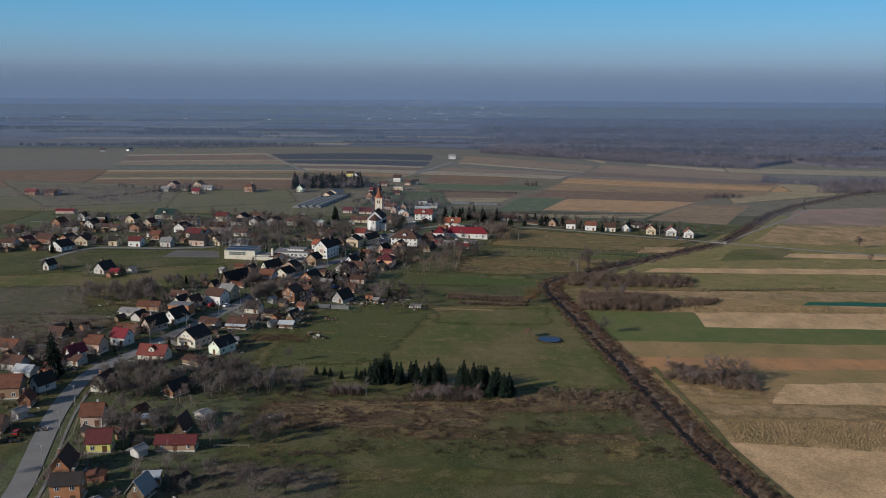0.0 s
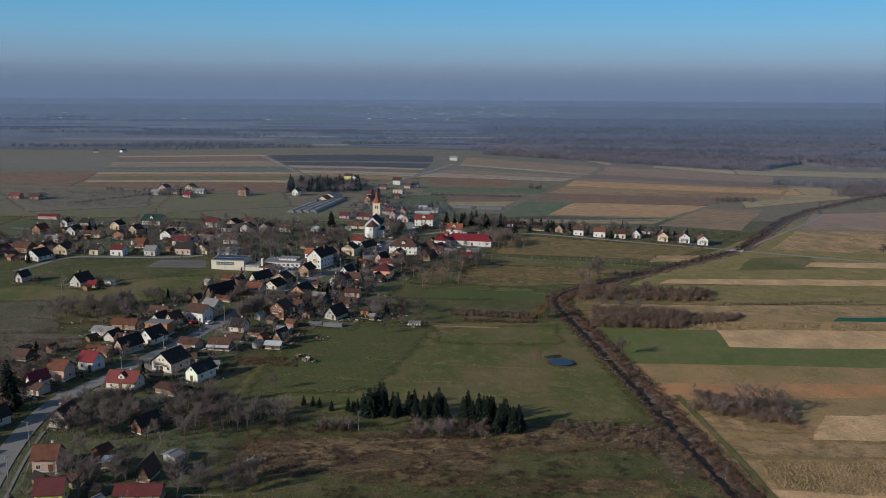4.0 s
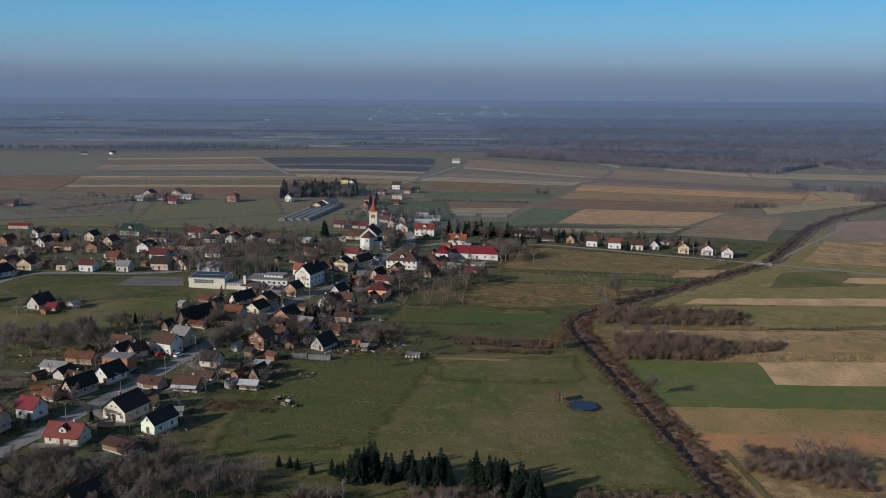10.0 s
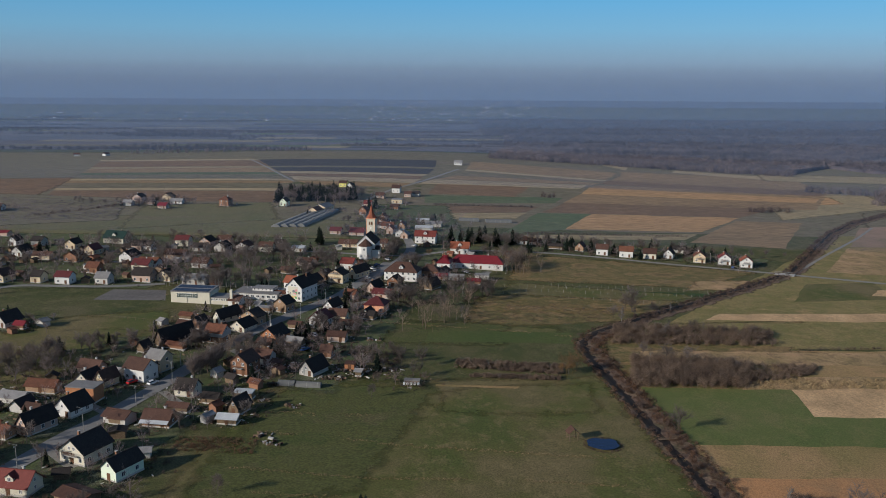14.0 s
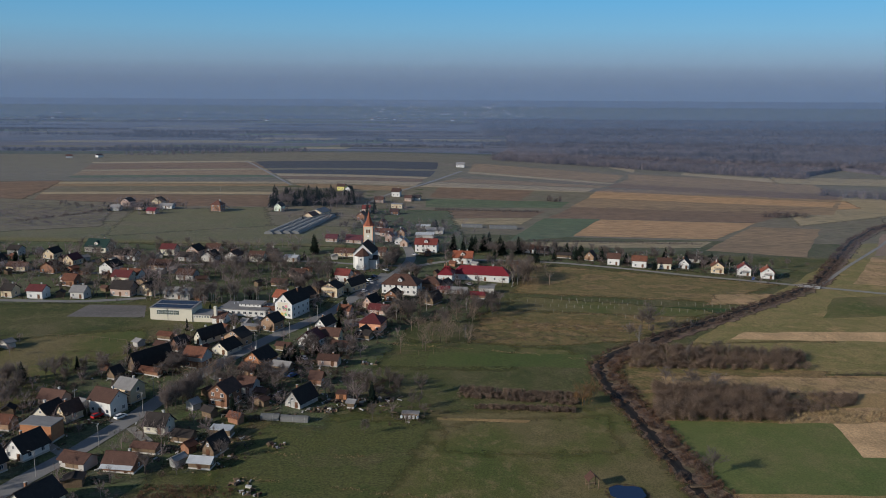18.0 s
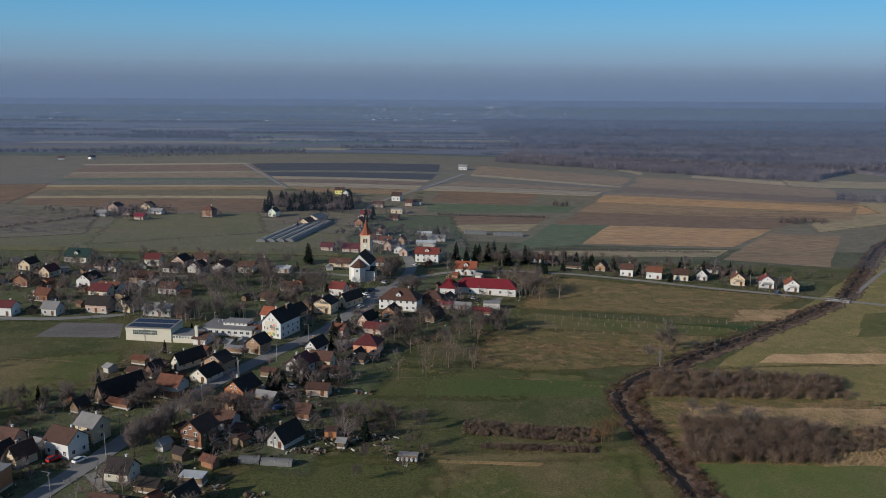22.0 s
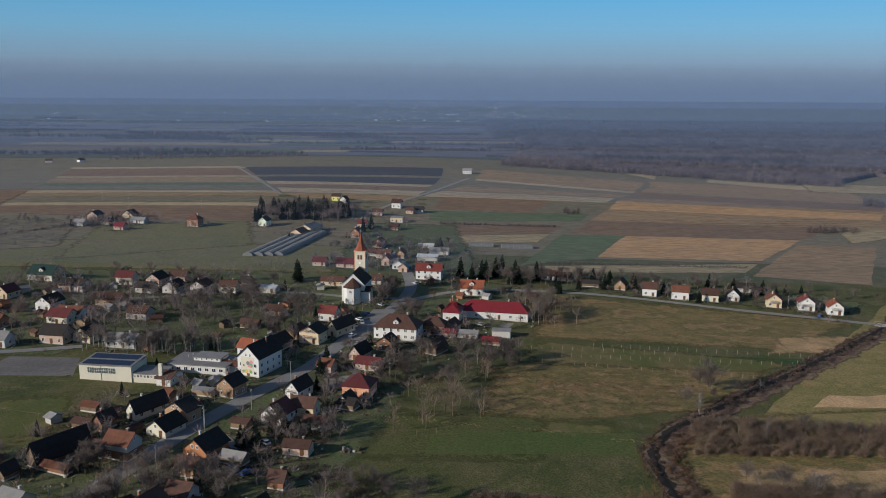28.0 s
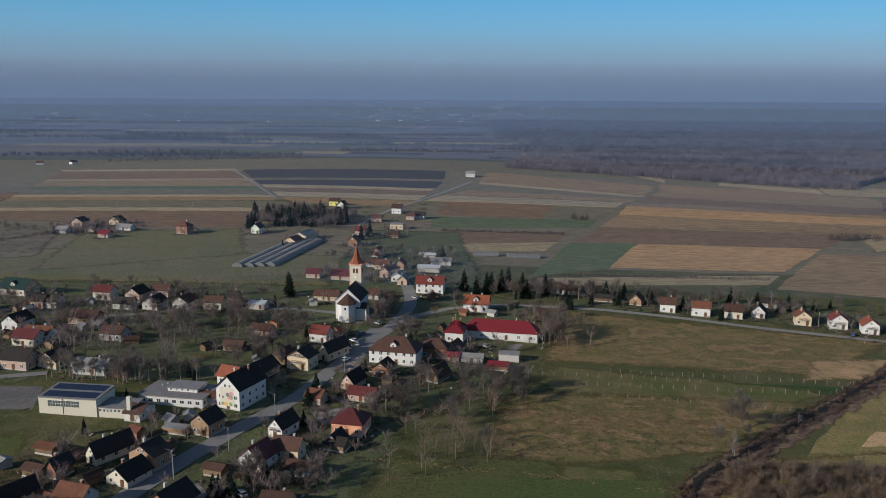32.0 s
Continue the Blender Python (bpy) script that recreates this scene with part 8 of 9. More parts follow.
for k, q in enumerate(((49.0, 437.2, 6.2), (51.6, 439.0, 5.4), (47.2, 440.6, 4.6), (51.0, 442.6, 4.4))):
    crowns("willow", "yellow-brown willow between the hedges and the brook", [q], M_WILLOW, 2120 + k, 620, 0.03, "willows beside the brook")
for k, q in enumerate(((44.5, 626.5, 13), (48.5, 631.0, 14.5), (40.5, 631.5, 12), (46.0, 638.0, 13))):
    crowns("tall_tree", "tall bare tree beside the long red-roofed house", [q], M_TAN, 2130 + k, 620, 0.03, "tall trees beside the long house")
crowns("street_trees", "bare trees leaning over the street", [(q[0], q[1], rc.uniform(5, 8)) for q in patch((-101, 424), (-86, 424), (-80, 455), (-93, 458), 26, 2100) if free(q[0], q[1], 0.4)], M_TAN, 2101, 260, 0.026)

# ---- scrub, hedges and the brook's thickets ----
B1 = BROOK
thicket("rough_grass", "dark brown docks and tussocks in the rough meadow", patch((8, 508), (82, 518), (96, 546), (20, 556), 420, 2130, 1.1), 0.55, M_SHRUB, 2131, 9, 0.04, "grass")
M_RUSSET = mat("russet_brambles", (0.203, 0.119, 0.075), var=0.35, scale=0.12, second=(0.120, 0.076, 0.055), island=0.45, thin=0.5, bump=0)
M_ALDER = mat("grey_brown_alder_twigs", (0.285, 0.207, 0.152), var=0.35, scale=0.10, second=(0.165, 0.119, 0.094), island=0.5, thin=0.5, bump=0)
thicket("brook_scrub", "tangled russet scrub along the brook", along(B1[1:13], 1.5, 1.4, 1, 1.0, 3.0), 1.5, M_RUSSET, seed=1, blades=20, size=0.024)
thicket("brook_scrub", "tangled russet scrub along the brook", along(B1[1:13], 0.6, 2.2, 2, 1.0, -5.0), 1.2, M_RUSSET, seed=2, blades=20, size=0.024)
thicket("brook_scrub", "tangled brown scrub along the upper brook", along(B1[12:], 0.9, 2.0, 3, 1.2, 3.0), 1.3, seed=3, blades=20, size=0.035)
thicket("brook_scrub", "tangled brown scrub along the upper brook", along(B1[12:], 0.9, 1.8, 4, 1.2, -2.8), 1.5, seed=4, blades=20, size=0.035)
thicket("brook_scrub", "russet brambles on the far bank of the brook", along(B1[1:13], 0.6, 2.0, 6, 1.0, -7.6), 1.5, M_RUSSET, seed=61, blades=18, size=0.024)
rb = random.Random(77)
big = [q for q in along(BROOK[1:14], 2.2, 6.0, 71, 1.9, -2.0) if rb.random() < 0.45]
thicket("brook_bushes", "larger russet bushes leaning over the brook", big, 2.4, seed=71, blades=70, size=0.022)
big = [q for q in along(BROOK[13:], 3.4, 4.2, 72, 1.9) if rb.random() < 0.5]
thicket("brook_bushes", "larger bare bushes leaning over the brook", big, 2.6, seed=72, blades=60, size=0.035)
ALDER = "dense leafless thicket of upright grey-brown stems"
thicket("alder_thicket", ALDER, patch((75.1, 480.4), (149.2, 482.8), (155.5, 506.5), (82.0, 509.3), 520, 5, 1.9), 3.8, M_ALDER, seed=5, blades=36, size=0.021, fan=0.85)
thicket("alder_thicket", ALDER, patch((72.4, 425.8), (117.2, 427.4), (124.7, 456.1), (79.2, 457.6), 560, 6, 2.1), 5.0, M_ALDER, seed=6, blades=36, size=0.021, fan=0.85)
thicket("alder_thicket", "low brown thicket beside the maize", patch((116.0, 430.6), (148.3, 443.4), (155.6, 454.9), (124.7, 456.1), 220, 7, 1.6), 2.8, M_ALDER, seed=7, blades=30, size=0.021, fan=0.85)
for k, (a, b, n) in enumerate((((80.6, 464.1), (120.8, 444.7), 7), ((81.0, 504.2), (149.0, 496.3), 9), ((78.3, 519.3), (125.3, 546.6), 4))):
    for i in range(n):
        u = (i + rb.uniform(0.2, 0.8)) / n
        plant(rb.choice(("tree_a", "white_tree", "tree_d")), a[0] + (b[0] - a[0]) * u, a[1] + (b[1] - a[1]) * u, rb.uniform(0.55, 0.9), rb.uniform(0, 360), "trees in the brook thicket")
thicket("scrub", "leafless scrub round a few trees", patch((88.9, 321.2), (122.7, 306.0), (128.8, 325.5), (97.7, 337.2), 210, 8, 2.0), 3.6, M_ALDER, seed=8, blades=40, size=0.022, fan=0.85)
thicket("hedge", "low brown hedge across the meadow", patch((4.1, 442.1), (47.4, 437.2), (49.4, 448.0), (6.7, 452.0), 520, 9, 1.1), 2.0, M_ALDER, seed=9, blades=24, size=0.022, fan=0.7)
thicket("hedge", "low brown hedge across the meadow", patch((10.7, 431.4), (45.3, 430.2), (46.0, 434.0), (10.8, 434.5), 300, 10, 1.0), 1.7, M_ALDER, seed=10, blades=24, size=0.022, fan=0.7)
thicket("scrub", "russet scrub at the meadow's edge", patch((-15.1, 289.4), (17.6, 291.7), (16.2, 304.4), (-7.2, 302.7), 120, 11, 1.4), 2.6, seed=11, blades=24)
thicket("scrub", "leafless scrub beside the spruces", patch((-39.0, 294.5), (-27.7, 294.1), (-28.3, 301.1), (-38.7, 300.4), 60, 12, 1.4), 2.6, seed=12, blades=24)
thicket("scrub", "leafless scrub and brambles below the orchard", patch((-85.3, 280.2), (-44.1, 294.1), (-47.6, 318.7), (-95.2, 307.3), 60, 13, 1.5), 2.2, seed=13, blades=20)
thicket("scrub", "brambles and shrubs between the gardens", patch((-100.0, 246.3), (-65.3, 261.6), (-101.4, 328.4), (-132.3, 326.1), 60, 14, 1.4), 2.0, seed=14, blades=20)
for k, (a, b, c, d, n, hh) in enumerate((
        ((-72.6, 413.1), (-52.4, 414.4), (-59.8, 432.6), (-78.1, 431.4), 70, 1.4), ((-43.2, 458.0), (-16.0, 439.7), (-17.0, 457.5), (-45.1, 470.4), 110, 1.6), ((-64.3, 468.9), (-37.4, 471.0), (-40.2, 493.4), (-65.0, 491.4), 90, 2.0),
        ((-162.8, 310.3), (-142.6, 318.4), (-158.0, 355.0), (-180.0, 345.2), 90, 1.8), ((-90.4, 326.7), (-78.2, 353.6), (-80.7, 362.0), (-91.1, 361.3), 40, 1.0), ((-84.0, 408.3), (-58.5, 429.7), (-69.8, 466.7), (-90.7, 434.0), 130, 1.6),
        ((-62.4, 543.8), (-29.6, 526.9), (-29.3, 563.3), (-57.8, 560.8), 100, 1.8), ((-43.9, 662.5), (-17.9, 628.1), (-16.5, 655.7), (-37.7, 684.7), 70, 1.8), ((-278.2, 578.2), (-182.7, 569.9), (-209.0, 647.5), (-311.7, 660.1), 100, 1.8),
        ((-194.1, 646.5), (-96.9, 656.5), (-103.1, 682.6), (-206.3, 671.5), 90, 1.8), ((-51.4, 733.4), (-0.6, 740.3), (-8.5, 841.4), (-62.0, 832.9), 140, 1.8), ((69.2, 692.1), (191.7, 668.7), (201.6, 690.4), (72.0, 710.1), 150, 1.6),
        ((-62.4, 221.8), (-24.2, 220.4), (-30.3, 246.2), (-64.7, 244.2), 120, 1.2), ((-89.0, 217.1), (-57.6, 215.4), (-61.9, 232.6), (-91.0, 231.0), 60, 1.4), ((-70.7, 268.4), (-39.1, 258.6), (-41.1, 272.8), (-69.9, 281.2), 80, 1.6))):
    spots = [q for q in patch(a, b, c, d, n, 100 + k, 1.3) if free(q[0], q[1], 1.0) and not any(near_line(q[0], q[1], w, r) for w, r in ROADS)]
    thicket("garden_shrubs", "bare garden shrubs, hedges and dead stalks", spots, hh, seed=100 + k, blades=22)
thicket("marsh_tussocks", "russet tussocks of dead grass", patch((-60.7, 265.7), (77.8, 278.2), (72.6, 308.6), (-58.3, 293.1), 900, 15, 1.3), 0.8, FIELD["marsh"], 15, 9, 0.03, "grass")
thicket("marsh_tussocks", "pale tussocks of dead grass", patch((-30.3, 246.2), (69.6, 240.0), (68.0, 270.1), (-25.3, 267.9), 700, 16, 1.3), 0.5, FIELD["marsh"], 16, 8, 0.03, "grass")
for kind, label, a, b, c, d in (("olive", "bleached patch of grass in the near meadow", (49, 239), (64, 242), (72, 266), (50, 260)), ("rough", "rough ground beside the gardens", (-76, 203), (-28, 203), (-22, 236), (-70, 242)), ("marsh", "brown rough grass along the meadow's edge", (12, 200), (88, 200), (84, 219), (10, 218)),
                                ("pasture", "greener strip of the near meadow", (-30, 222), (60, 224), (48, 240), (-26, 240)), ("bank", "red-brown litter beside the brook", (24, 284), (60, 284), (58, 297), (26, 296)), ("bank", "red-brown litter at the brook", (66, 262), (84, 262), (80, 310), (62, 306))):
    field(kind, label, a, b, c, d, wob=6)
thicket("scrub", "mauve scrub beside the brook", patch((36, 297), (72, 283), (74, 306), (40, 306), 170, 801, 1.3), 1.7, M_ALDER, 801, 30, 0.022, fan=0.85)
thicket("brook_bushes", "dark red-brown brambles hanging over the brook", [q for q in along(BROOK[1:13], 1.6, 2.2, 802, 1.3, -0.6) if rb.random() < 0.4], 1.5, M_RUSSET, 802, 40, 0.024)
crowns("thicket_trees", "slender leafless trees standing close in the scrub", [(q[0], q[1], rb.uniform(4.5, 7.5)) for q in patch((76, 428), (122, 429), (128, 452), (80, 455), 110, 803) + patch((80, 483), (148, 485), (150, 503), (84, 506), 90, 804)], M_ALDER, 803, 240, 0.022)
crowns("scrub_trees", "loose bare bushes and saplings in the scrub", [(q[0], q[1], rb.uniform(3.0, 6.0)) for q in patch((92, 322), (122, 308), (127, 322), (99, 334), 34, 805) + patch((-12, 291), (16, 292), (15, 301), (-7, 300), 30, 806) + patch((-40, 295), (-28, 295), (-28, 301), (-39, 300), 10, 807)], M_MAUVE, 805, 260, 0.022)
for k, line in enumerate(([(-62, 348), (-20, 343), (20, 345), (73, 341)], [(-68, 376), (-10, 366), (40, 362), (76, 361)], [(-66, 392), (-40, 389), (-24, 391)], [(-52, 333), (-10, 330), (30, 331)], [(5, 421), (29, 421)], [(-30, 505), (30, 497), (62, 489)])):
    thicket("grass_balk", "uneven line of bleached tussocks across the meadow", [q for q in along(line, 0.7, 0.7 + 0.3 * (k % 3), 740 + k, 0.7) if noise.noise(Vector((q[0] * 0.07, k * 3.0, 0.5))) > -0.15], 0.5, FIELD["maize"], 740 + k, 10, 0.03, "grass")
M_DEAD = mat("dead_dock_stalks", (0.085, 0.052, 0.038), var=0.35, scale=0.2, island=0.4, thin=0.3, bump=0)
M_STRAW = mat("bleached_grass_blades", (0.330, 0.255, 0.140), var=0.3, scale=0.2, island=0.4, thin=0.4, bump=0)
for name, label, m, want, count, hh in (("dead_stalks", "dark brown patches of dead weeds in the marsh grass", M_DEAD, 0.16, 2600, 0.8), ("pale_tufts", "bleached tufts of dry grass in the marsh", M_STRAW, -0.16, 2600, 0.45)):
    spots = []
    for q in patch((-60, 244), (84, 244), (76, 312), (-58, 304), count, 67 if want > 0 else 68, 1.2):
        v = noise.noise(Vector((q[0] * 0.05, q[1] * 0.11, 3.1))) + 0.5 * noise.noise(Vector((q[0] * 0.16, q[1] * 0.3, 8.0)))
        if (v - want) * want > 0 and q[1] < 300 + 8 * v:
            spots.append(q)
    thicket(name, label, spots, hh, m, 70, 14, 0.045, "grass")
rows = []
for i in range(22):
    u = i / 21
    rows += along([(97 + 1.5 * u, 260.8 + 18.5 * u), (157.7 + 14.8 * u, 255.4 + 26 * u)], 1.0, 0.22, 1700 + i, 0.5)
thicket("maize_stubble", "rows of dry broken maize stalks", rows, 0.95, FIELD["maize"], 17, 7, 0.05, "maize")
thicket("maize_stubble", "standing dry maize", patch((116.0, 426.2), (260.3, 436.0), (267.3, 448.3), (123.7, 438.4), 1300, 18, 0.7), 1.5, FIELD["maize"], 18, 6, 0.04, "maize")
thicket("hedge", "dark hedge between the fields", along([(157.2, 477.7), (237.0, 490.1)], 1.5, 1.2, 19, 1.5), 1.8, seed=19, blades=16)
thicket("hedge", "dark hedge row in the far fields", along([(-9.5, 910.7), (86.2, 912.6)], 1.6, 2.0, 20, 2.0), 3.0, seed=20, blades=12, size=0.12)
thicket("hedge", "vine rows at the rust field's edge", along([(62.2, 766.7), (101.6, 769.0), (192.6, 771.7)], 1.5, 1.5, 21, 1.6), 2.4, seed=21, blades=10, size=0.08)
thicket("garden_shrubs", "tangled shrubs and hedges in the gardens", patch((-29.6, 526.9), (19.4, 550.8), (17.3, 586.4), (-26.7, 582.2), 160, 22, 1.8), 2.6, seed=22, blades=20)
thicket("garden_shrubs", "tangled shrubs and hedges in the gardens", patch((-176.0, 582.2), (-78.8, 621.7), (-91.7, 657.1), (-209.1, 645.1), 110, 23, 1.6), 2.0, seed=23, blades=16)
thicket("garden_shrubs", "tangled shrubs in the gardens", patch((-137.2, 444.3), (-94.6, 466.6), (-109.7, 500.2), (-147.9, 473.4), 120, 24, 1.6), 2.0, seed=24, blades=18)
thicket("garden_shrubs", "tangled shrubs in the gardens", patch((-174.0, 401.8), (-122.7, 423.4), (-136.1, 457.2), (-184.6, 447.6), 160, 25, 1.8), 2.4, seed=25, blades=18)
thicket("rough_grass", "tussocks of dry grass in the rough meadow", patch((25.4, 529.0), (99.2, 530.2), (108.7, 557.2), (26.1, 559.6), 900, 26, 1.0), 0.4, FIELD["brown"], 26, 7, 0.03, "grass")
thicket("rough_grass", "tussocks of grass in the meadow", patch((-78.1, 316.4), (70.4, 308.4), (59.1, 429.5), (-61.1, 413.6), 1500, 27, 0.8), 0.3, FIELD["pasture"], 27, 6, 0.03, "grass")
thicket("rough_grass", "tussocks of grass in the near meadow", patch((-63.5, 208.8), (86.8, 216.3), (85.7, 253.1), (-57.1, 248.8), 900, 28, 0.9), 0.35, FIELD["brown"], 28, 6, 0.03, "grass")

thicket("dry_stalks", "dry brown stalks in a garden bed", patch((-81.7, 358.4), (-57.3, 357.0), (-57.0, 368.1), (-82.6, 368.7), 260, 29, 0.7), 0.9, M_RUSSET, 29, 12, 0.025, "garden bed")
thicket("dry_stalks", "purple-brown weeds on the fallow beside the meadow", patch((-173.6, 323.1), (-142.3, 352.1), (-150.5, 387.5), (-206.4, 387.9), 420, 30, 1.2), 1.1, M_RUSSET, 30, 14, 0.03, "weeds")

# ---- far woods ----
M_WOOD = mat("far_bare_woods", (0.135, 0.110, 0.114), second=(0.092, 0.078, 0.088), var=0.35, scale=0.012, fine=0.12, bump=0)
# Far woods and plain: the distance's mauve-blue haze is put into their colours.
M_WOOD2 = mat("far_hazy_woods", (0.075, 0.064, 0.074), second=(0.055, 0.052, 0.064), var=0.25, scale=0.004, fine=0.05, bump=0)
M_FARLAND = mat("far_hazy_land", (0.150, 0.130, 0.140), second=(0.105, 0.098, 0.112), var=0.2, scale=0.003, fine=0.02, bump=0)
FIELD["woods"] = M_WOOD
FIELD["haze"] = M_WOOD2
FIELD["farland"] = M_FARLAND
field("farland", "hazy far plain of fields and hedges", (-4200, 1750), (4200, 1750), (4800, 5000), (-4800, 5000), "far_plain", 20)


def canopy(name, label, a, b, c, d, height, material, cell, seed, category="wood"):
    """A closed wood seen from afar: uneven crowns side by side over a four-cornered patch, sinking to the ground at its edge."""
    a, b, c, d = (Vector(p) for p in (a, b, c, d))
    nu, nv = (max(3, min(150, int(k / cell))) for k in ((b - a).length, (d - a).length))
    rnd = random.Random(seed)
    vs = []
    for j in range(nv + 1):
        for i in range(nu + 1):
            u, v = i / nu, j / nv
            p = (a * (1 - u) + b * u) * (1 - v) + (d * (1 - u) + c * u) * v
            edge = i in (0, nu) or j in (0, nv)
            k = 0.8 * cell * noise.noise(Vector((p.x * 0.03, p.y * 0.03, seed))) if edge else 0.3 * cell
            x, y = p.x + rnd.uniform(-k, k), p.y + rnd.uniform(-k, k) + (k * 2 if edge else 0)
            h = -2.0 if edge else height * (0.72 + 0.16 * noise.noise(Vector((x * 0.02, y * 0.02, seed))) + rnd.uniform(-0.16, 0.16))
            vs.append((x, y, ground_z(x, y) + h))
    w = nu + 1
    fs = [(j * w + i, j * w + i + 1, (j + 1) * w + i + 1, (j + 1) * w + i) for j in range(nv) for i in range(nu)]
    return tagged(new(name, mesh(name, vs, fs, material, True)), label, category, kind="stuff")


E1, E2, E3, E4 = (65.0, 1325.7), (473.6, 1257.9), (415.9, 1091.6), (577.5, 1044.1)
canopy("far_wood", "bare mauve-brown woodland beyond the fields", (E1[0], E1[1] + 12), (E2[0], E2[1] + 12), (900, 1780), (120, 1780), 6, M_WOOD, 5, 31)
canopy("far_wood", "deeper bare woodland beyond the fields", (120, 1770), (900, 1760), (1500, 2300), (150, 2300), 7, M_WOOD, 9, 41)
canopy("far_wood", "bare woodland beyond the brook", (620, 1330), (1000, 1330), (1100, 1480), (560, 1470), 5, M_WOOD, 5, 32)
field("h_dry", "pale meadow before the woods", (430, 1190), (900, 1200), (920, 1290), (450, 1280), wob=6)
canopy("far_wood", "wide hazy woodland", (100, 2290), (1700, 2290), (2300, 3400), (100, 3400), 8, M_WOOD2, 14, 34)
M_EDGE = mat("pale_wood_edge", (0.260, 0.212, 0.214), second=(0.140, 0.118, 0.126), var=0.25, scale=0.02, fine=0.3, island=0.4, thin=0.4, bump=0)
thicket("far_wood", "pale bare trees at the wood's edge", along([E1, E2], 1.5, 10, 131, 3.2), 13, M_EDGE, 131, 16, 0.13, "wood")
thicket("far_wood", "pale bare trees at the wood's edge", along([E3, E4, (900, 1250)], 1.5, 9, 132, 3.2), 12, M_EDGE, 132, 16, 0.13, "wood")
thicket("far_wood", "bare poplars and scrub beside the upper brook", patch((440, 985), (760, 1000), (800, 1150), (520, 1120), 800, 33, 4), 11, M_EDGE, 33, 18, 0.12, "wood")
rp = random.Random(55)
for k in range(60):
    y = 1720 + 2600 * rp.random() ** 1.6
    x = rp.uniform(-0.62, 0.08) * y
    w, d = rp.uniform(90, 420), rp.uniform(30, 120) * (0.6 + y / 4000)
    s = rp.uniform(-0.1, 0.1)
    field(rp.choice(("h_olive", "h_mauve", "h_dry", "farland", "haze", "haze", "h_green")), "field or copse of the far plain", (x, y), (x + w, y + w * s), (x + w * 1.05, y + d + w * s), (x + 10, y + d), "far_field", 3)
# The belts' twig colour carries a bluish haze tone too.
M_BELT = mat("hazed_tree_belts", (0.112, 0.096, 0.106), second=(0.066, 0.062, 0.076), var=0.3, scale=0.01, fine=0.2, island=0.35, bump=0)
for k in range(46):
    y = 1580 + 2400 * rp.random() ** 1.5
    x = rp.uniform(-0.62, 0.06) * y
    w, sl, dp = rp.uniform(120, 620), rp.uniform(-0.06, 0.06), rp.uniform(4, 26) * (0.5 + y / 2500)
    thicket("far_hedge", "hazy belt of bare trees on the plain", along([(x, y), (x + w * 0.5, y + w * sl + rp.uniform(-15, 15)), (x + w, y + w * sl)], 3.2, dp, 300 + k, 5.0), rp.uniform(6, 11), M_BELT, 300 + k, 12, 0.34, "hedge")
rw = random.Random(4)
for k in range(22):
    y = 1400 + 1500 * rw.random() ** 1.3
    x = rw.uniform(0.09, 0.52) * y
    w, sl = rw.uniform(140, 520), rw.uniform(-0.12, 0.12)
    thicket("tree_belt", "taller belt of bare trees in the woods", along([(x, y), (x + w * 0.6, y + w * sl), (x + w, y + w * sl * 0.5)], 2.6, rw.uniform(4, 12), 1200 + k, 4.0), rw.uniform(13, 18), (M_BELT, M_EDGE, M_BELT)[k % 3], 1200 + k, 14, 0.12 + y / 9000, "wood")
for k, (a, b, c, d, n) in enumerate((((75, 1345), (480, 1285), (900, 1770), (125, 1770), 2600), ((620, 1335), (1000, 1335), (1090, 1470), (570, 1465), 700), ((125, 1780), (900, 1770), (1450, 2280), (150, 2280), 2200), ((150, 2300), (1600, 2300), (2100, 3200), (150, 3200), 2200))):
    thicket("far_wood", "countless bare crowns of the far woods", patch(a, b, c, d, n, 600 + k, 4.5 + 1.5 * k), (12, 11, 14, 17)[k], M_EDGE if k < 2 else M_BELT, 600 + k, 11, 0.16 + 0.12 * k, "wood")
thicket("far_hedge", "trees and bushes along the crest", along([(-480, 1420), (-330, 1450), (-200, 1470)], 6, 10, 36, 3.5), 9, M_EDGE, 36, 26, 0.14, "hedge")
field("h_olive", "brown rough scrubland left of the rise", (-347.1, 744.9), (-260.9, 783.4), (-298.2, 904.4), (-477.6, 931.3), wob=6)
thicket("field_scrub", "purple-brown scrub left of the rise", patch((-345.1, 761.4), (-260.9, 790.7), (-292.5, 891.9), (-438.2, 899.8), 520, 138, 3.2), 1.8, M_EDGE, seed=138, blades=18, size=0.05)
thicket("field_scrub", "bare bushes among the far fields", along([(291.5, 921.4), (340.0, 928.2)], 3, 6, 39, 4), 7, seed=39, blades=22, size=0.12)
thicket("field_scrub", "small copse among the far fields", along([(100.4, 985.4), (116.8, 982.9)], 2.5, 3, 40, 2.5), 7, seed=40, blades=20, size=0.12)

# far settlements in the haze
rf = random.Random(9)
wall_far = Geo().box(-6, -4.5, -1, 6, 4.5, 5)
far_wall, far_roof = wall_far.mesh("wall", WALL["white"]), roof_mesh(12, 9, 5, 3.5, "w", 0.5).mesh("roof", ROOF["terra"])
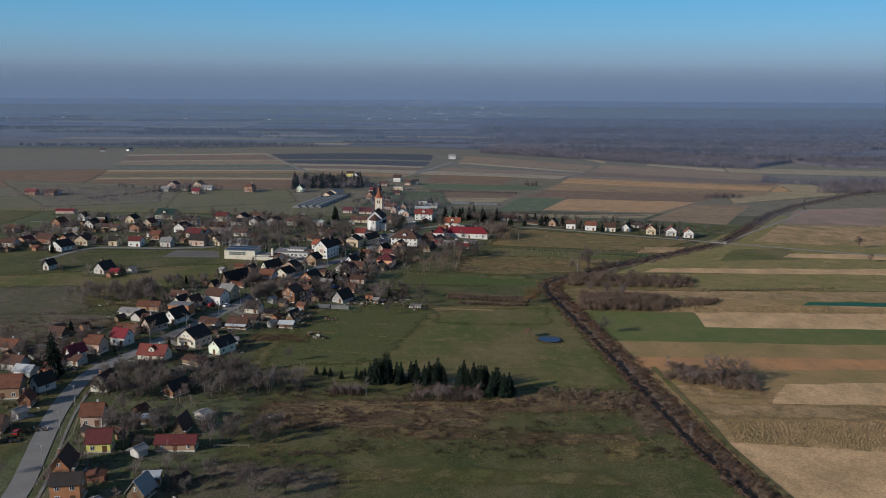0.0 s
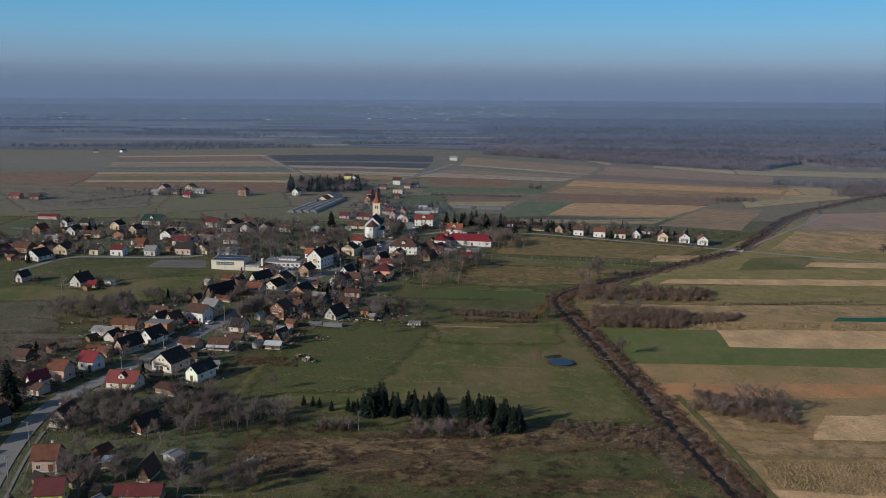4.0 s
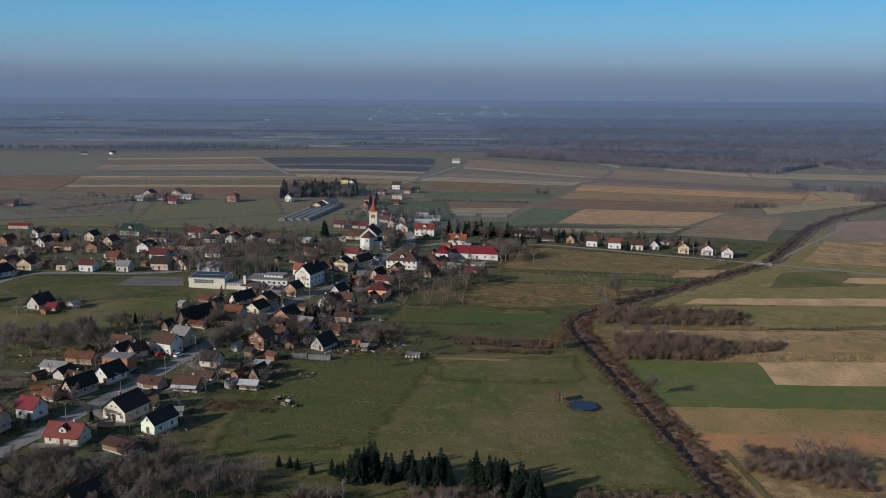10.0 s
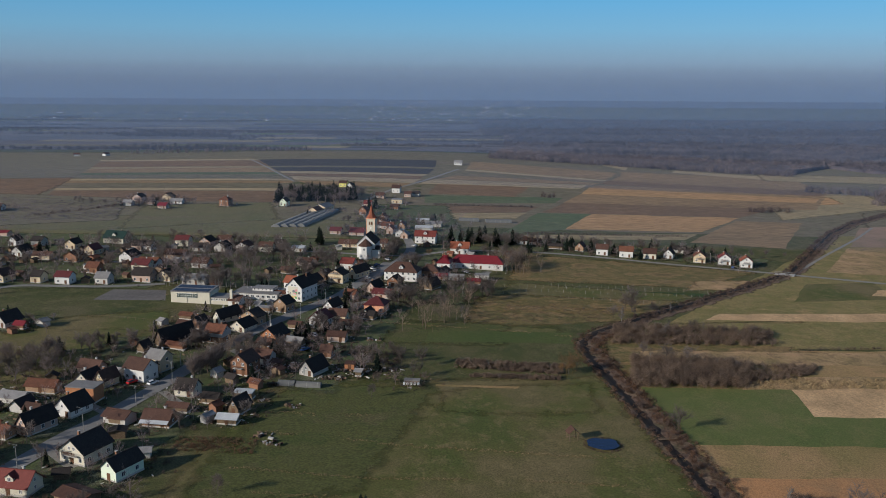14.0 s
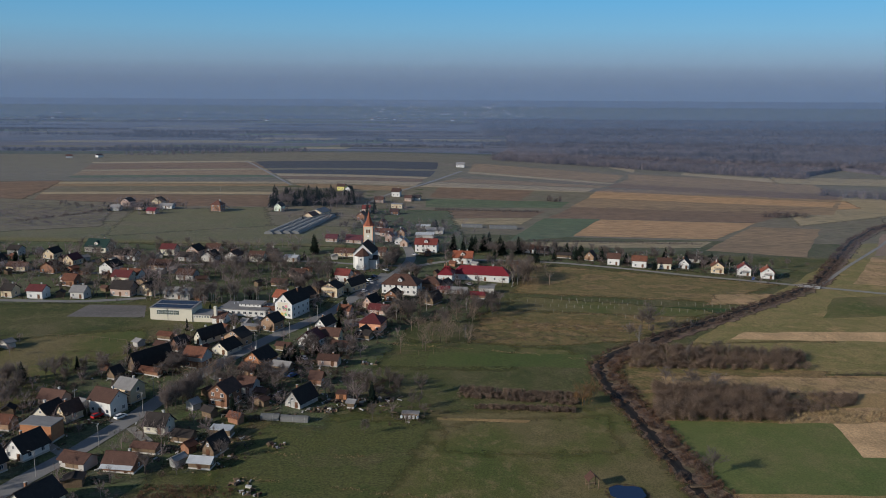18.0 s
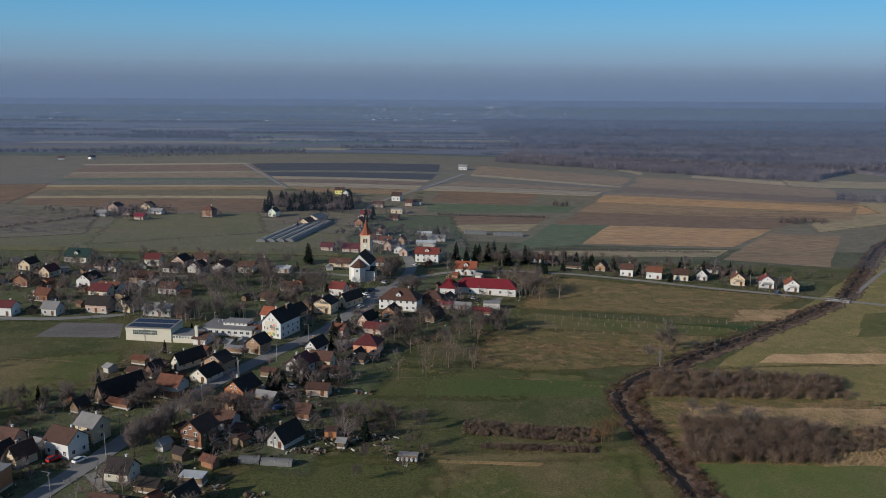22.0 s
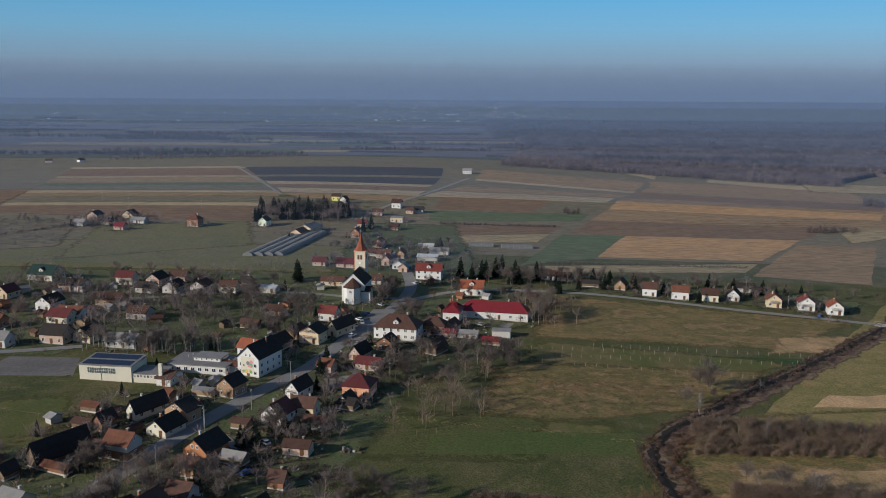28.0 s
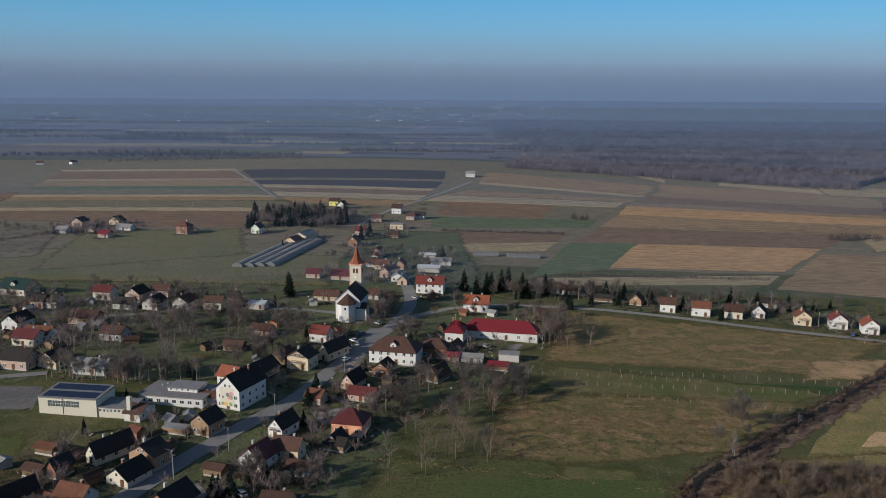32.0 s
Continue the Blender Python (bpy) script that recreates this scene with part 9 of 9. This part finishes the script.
for k in range(110):
    u = rf.random()
    if k < 70:
        x, y = -500 + 950 * u + rf.gauss(0, 60), 3300 + 1500 * rf.random()
    elif k < 90:
        x, y = 1250 + 500 * u, 2750 + 500 * rf.random()
    else:
        x, y = -1700 + 1100 * u, 3200 + 700 * rf.random()
    o = tagged(new("far_house"), "small pale house in the hazy distance", "house", "far settlement")
    o.matrix_world = pose(x, y, ground_z(x, y), 0, 0, rf.uniform(-40, 40)) @ Matrix.Diagonal((0.75, 0.8, 0.8, 1))
    child("wall", far_wall, o)
    child("roof", far_roof, o)


town = Geo()
for k in range(300):
    x, y = rf.gauss(80, 260) + (rf.random() < 0.3) * rf.uniform(-500, 200), 3500 + 1300 * rf.random()
    w, d, h = rf.uniform(1.8, 3.6), rf.uniform(2, 3), rf.uniform(0.8, 2.2)
    z = ground_z(x, y)
    town.box(x - w, y - d, z - 2, x + w, y + d, z + h)
    town.add([(x - w, y - d, z + h), (x + w, y - d, z + h), (x + w, y + d, z + h), (x - w, y + d, z + h), (x - w, y, z + h + 2), (x + w, y, z + h + 2)], [(0, 1, 5, 4), (2, 3, 4, 5), (1, 2, 5), (3, 0, 4)])
tagged(new("far_town", town.mesh("far_town", WALL["grey"])), "countless pale houses of a town in the haze", "town", kind="stuff")

for x, y in ((-539.6, 1371.5), (-499.2, 1378.8)):
    o = tagged(new("far_house"), "small house among trees on the crest", "house", "far settlement")
    o.matrix_world = pose(x, y, ground_z(x, y), 0, 0, x % 70) @ Matrix.Diagonal((0.7, 0.7, 0.6, 1))
    child("wall", far_wall, o)
    child("roof", far_roof, o)


# ---- haze: flat see-through sheets, daylit and tinted blue-grey, standing in for hazy air ----
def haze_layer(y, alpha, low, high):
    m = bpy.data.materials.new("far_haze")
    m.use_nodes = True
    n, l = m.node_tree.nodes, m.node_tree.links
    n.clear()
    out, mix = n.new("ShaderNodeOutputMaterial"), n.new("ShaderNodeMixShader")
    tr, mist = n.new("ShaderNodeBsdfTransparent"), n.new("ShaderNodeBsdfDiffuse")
    # Haze colour put into the sheet; it thins out with height.
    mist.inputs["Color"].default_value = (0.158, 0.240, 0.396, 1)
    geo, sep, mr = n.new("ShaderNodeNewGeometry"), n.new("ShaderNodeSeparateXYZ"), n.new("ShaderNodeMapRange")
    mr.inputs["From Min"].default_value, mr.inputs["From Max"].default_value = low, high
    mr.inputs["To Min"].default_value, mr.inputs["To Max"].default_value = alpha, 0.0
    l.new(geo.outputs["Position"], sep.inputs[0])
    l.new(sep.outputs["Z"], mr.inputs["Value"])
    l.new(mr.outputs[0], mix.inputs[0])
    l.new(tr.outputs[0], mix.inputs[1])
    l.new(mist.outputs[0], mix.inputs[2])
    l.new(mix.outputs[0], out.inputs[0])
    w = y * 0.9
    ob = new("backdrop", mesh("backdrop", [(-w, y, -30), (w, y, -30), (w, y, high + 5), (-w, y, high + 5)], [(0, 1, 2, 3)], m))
    tagged(ob, "flat see-through sheet tinted blue-grey in place of haze", "haze", kind="structure")


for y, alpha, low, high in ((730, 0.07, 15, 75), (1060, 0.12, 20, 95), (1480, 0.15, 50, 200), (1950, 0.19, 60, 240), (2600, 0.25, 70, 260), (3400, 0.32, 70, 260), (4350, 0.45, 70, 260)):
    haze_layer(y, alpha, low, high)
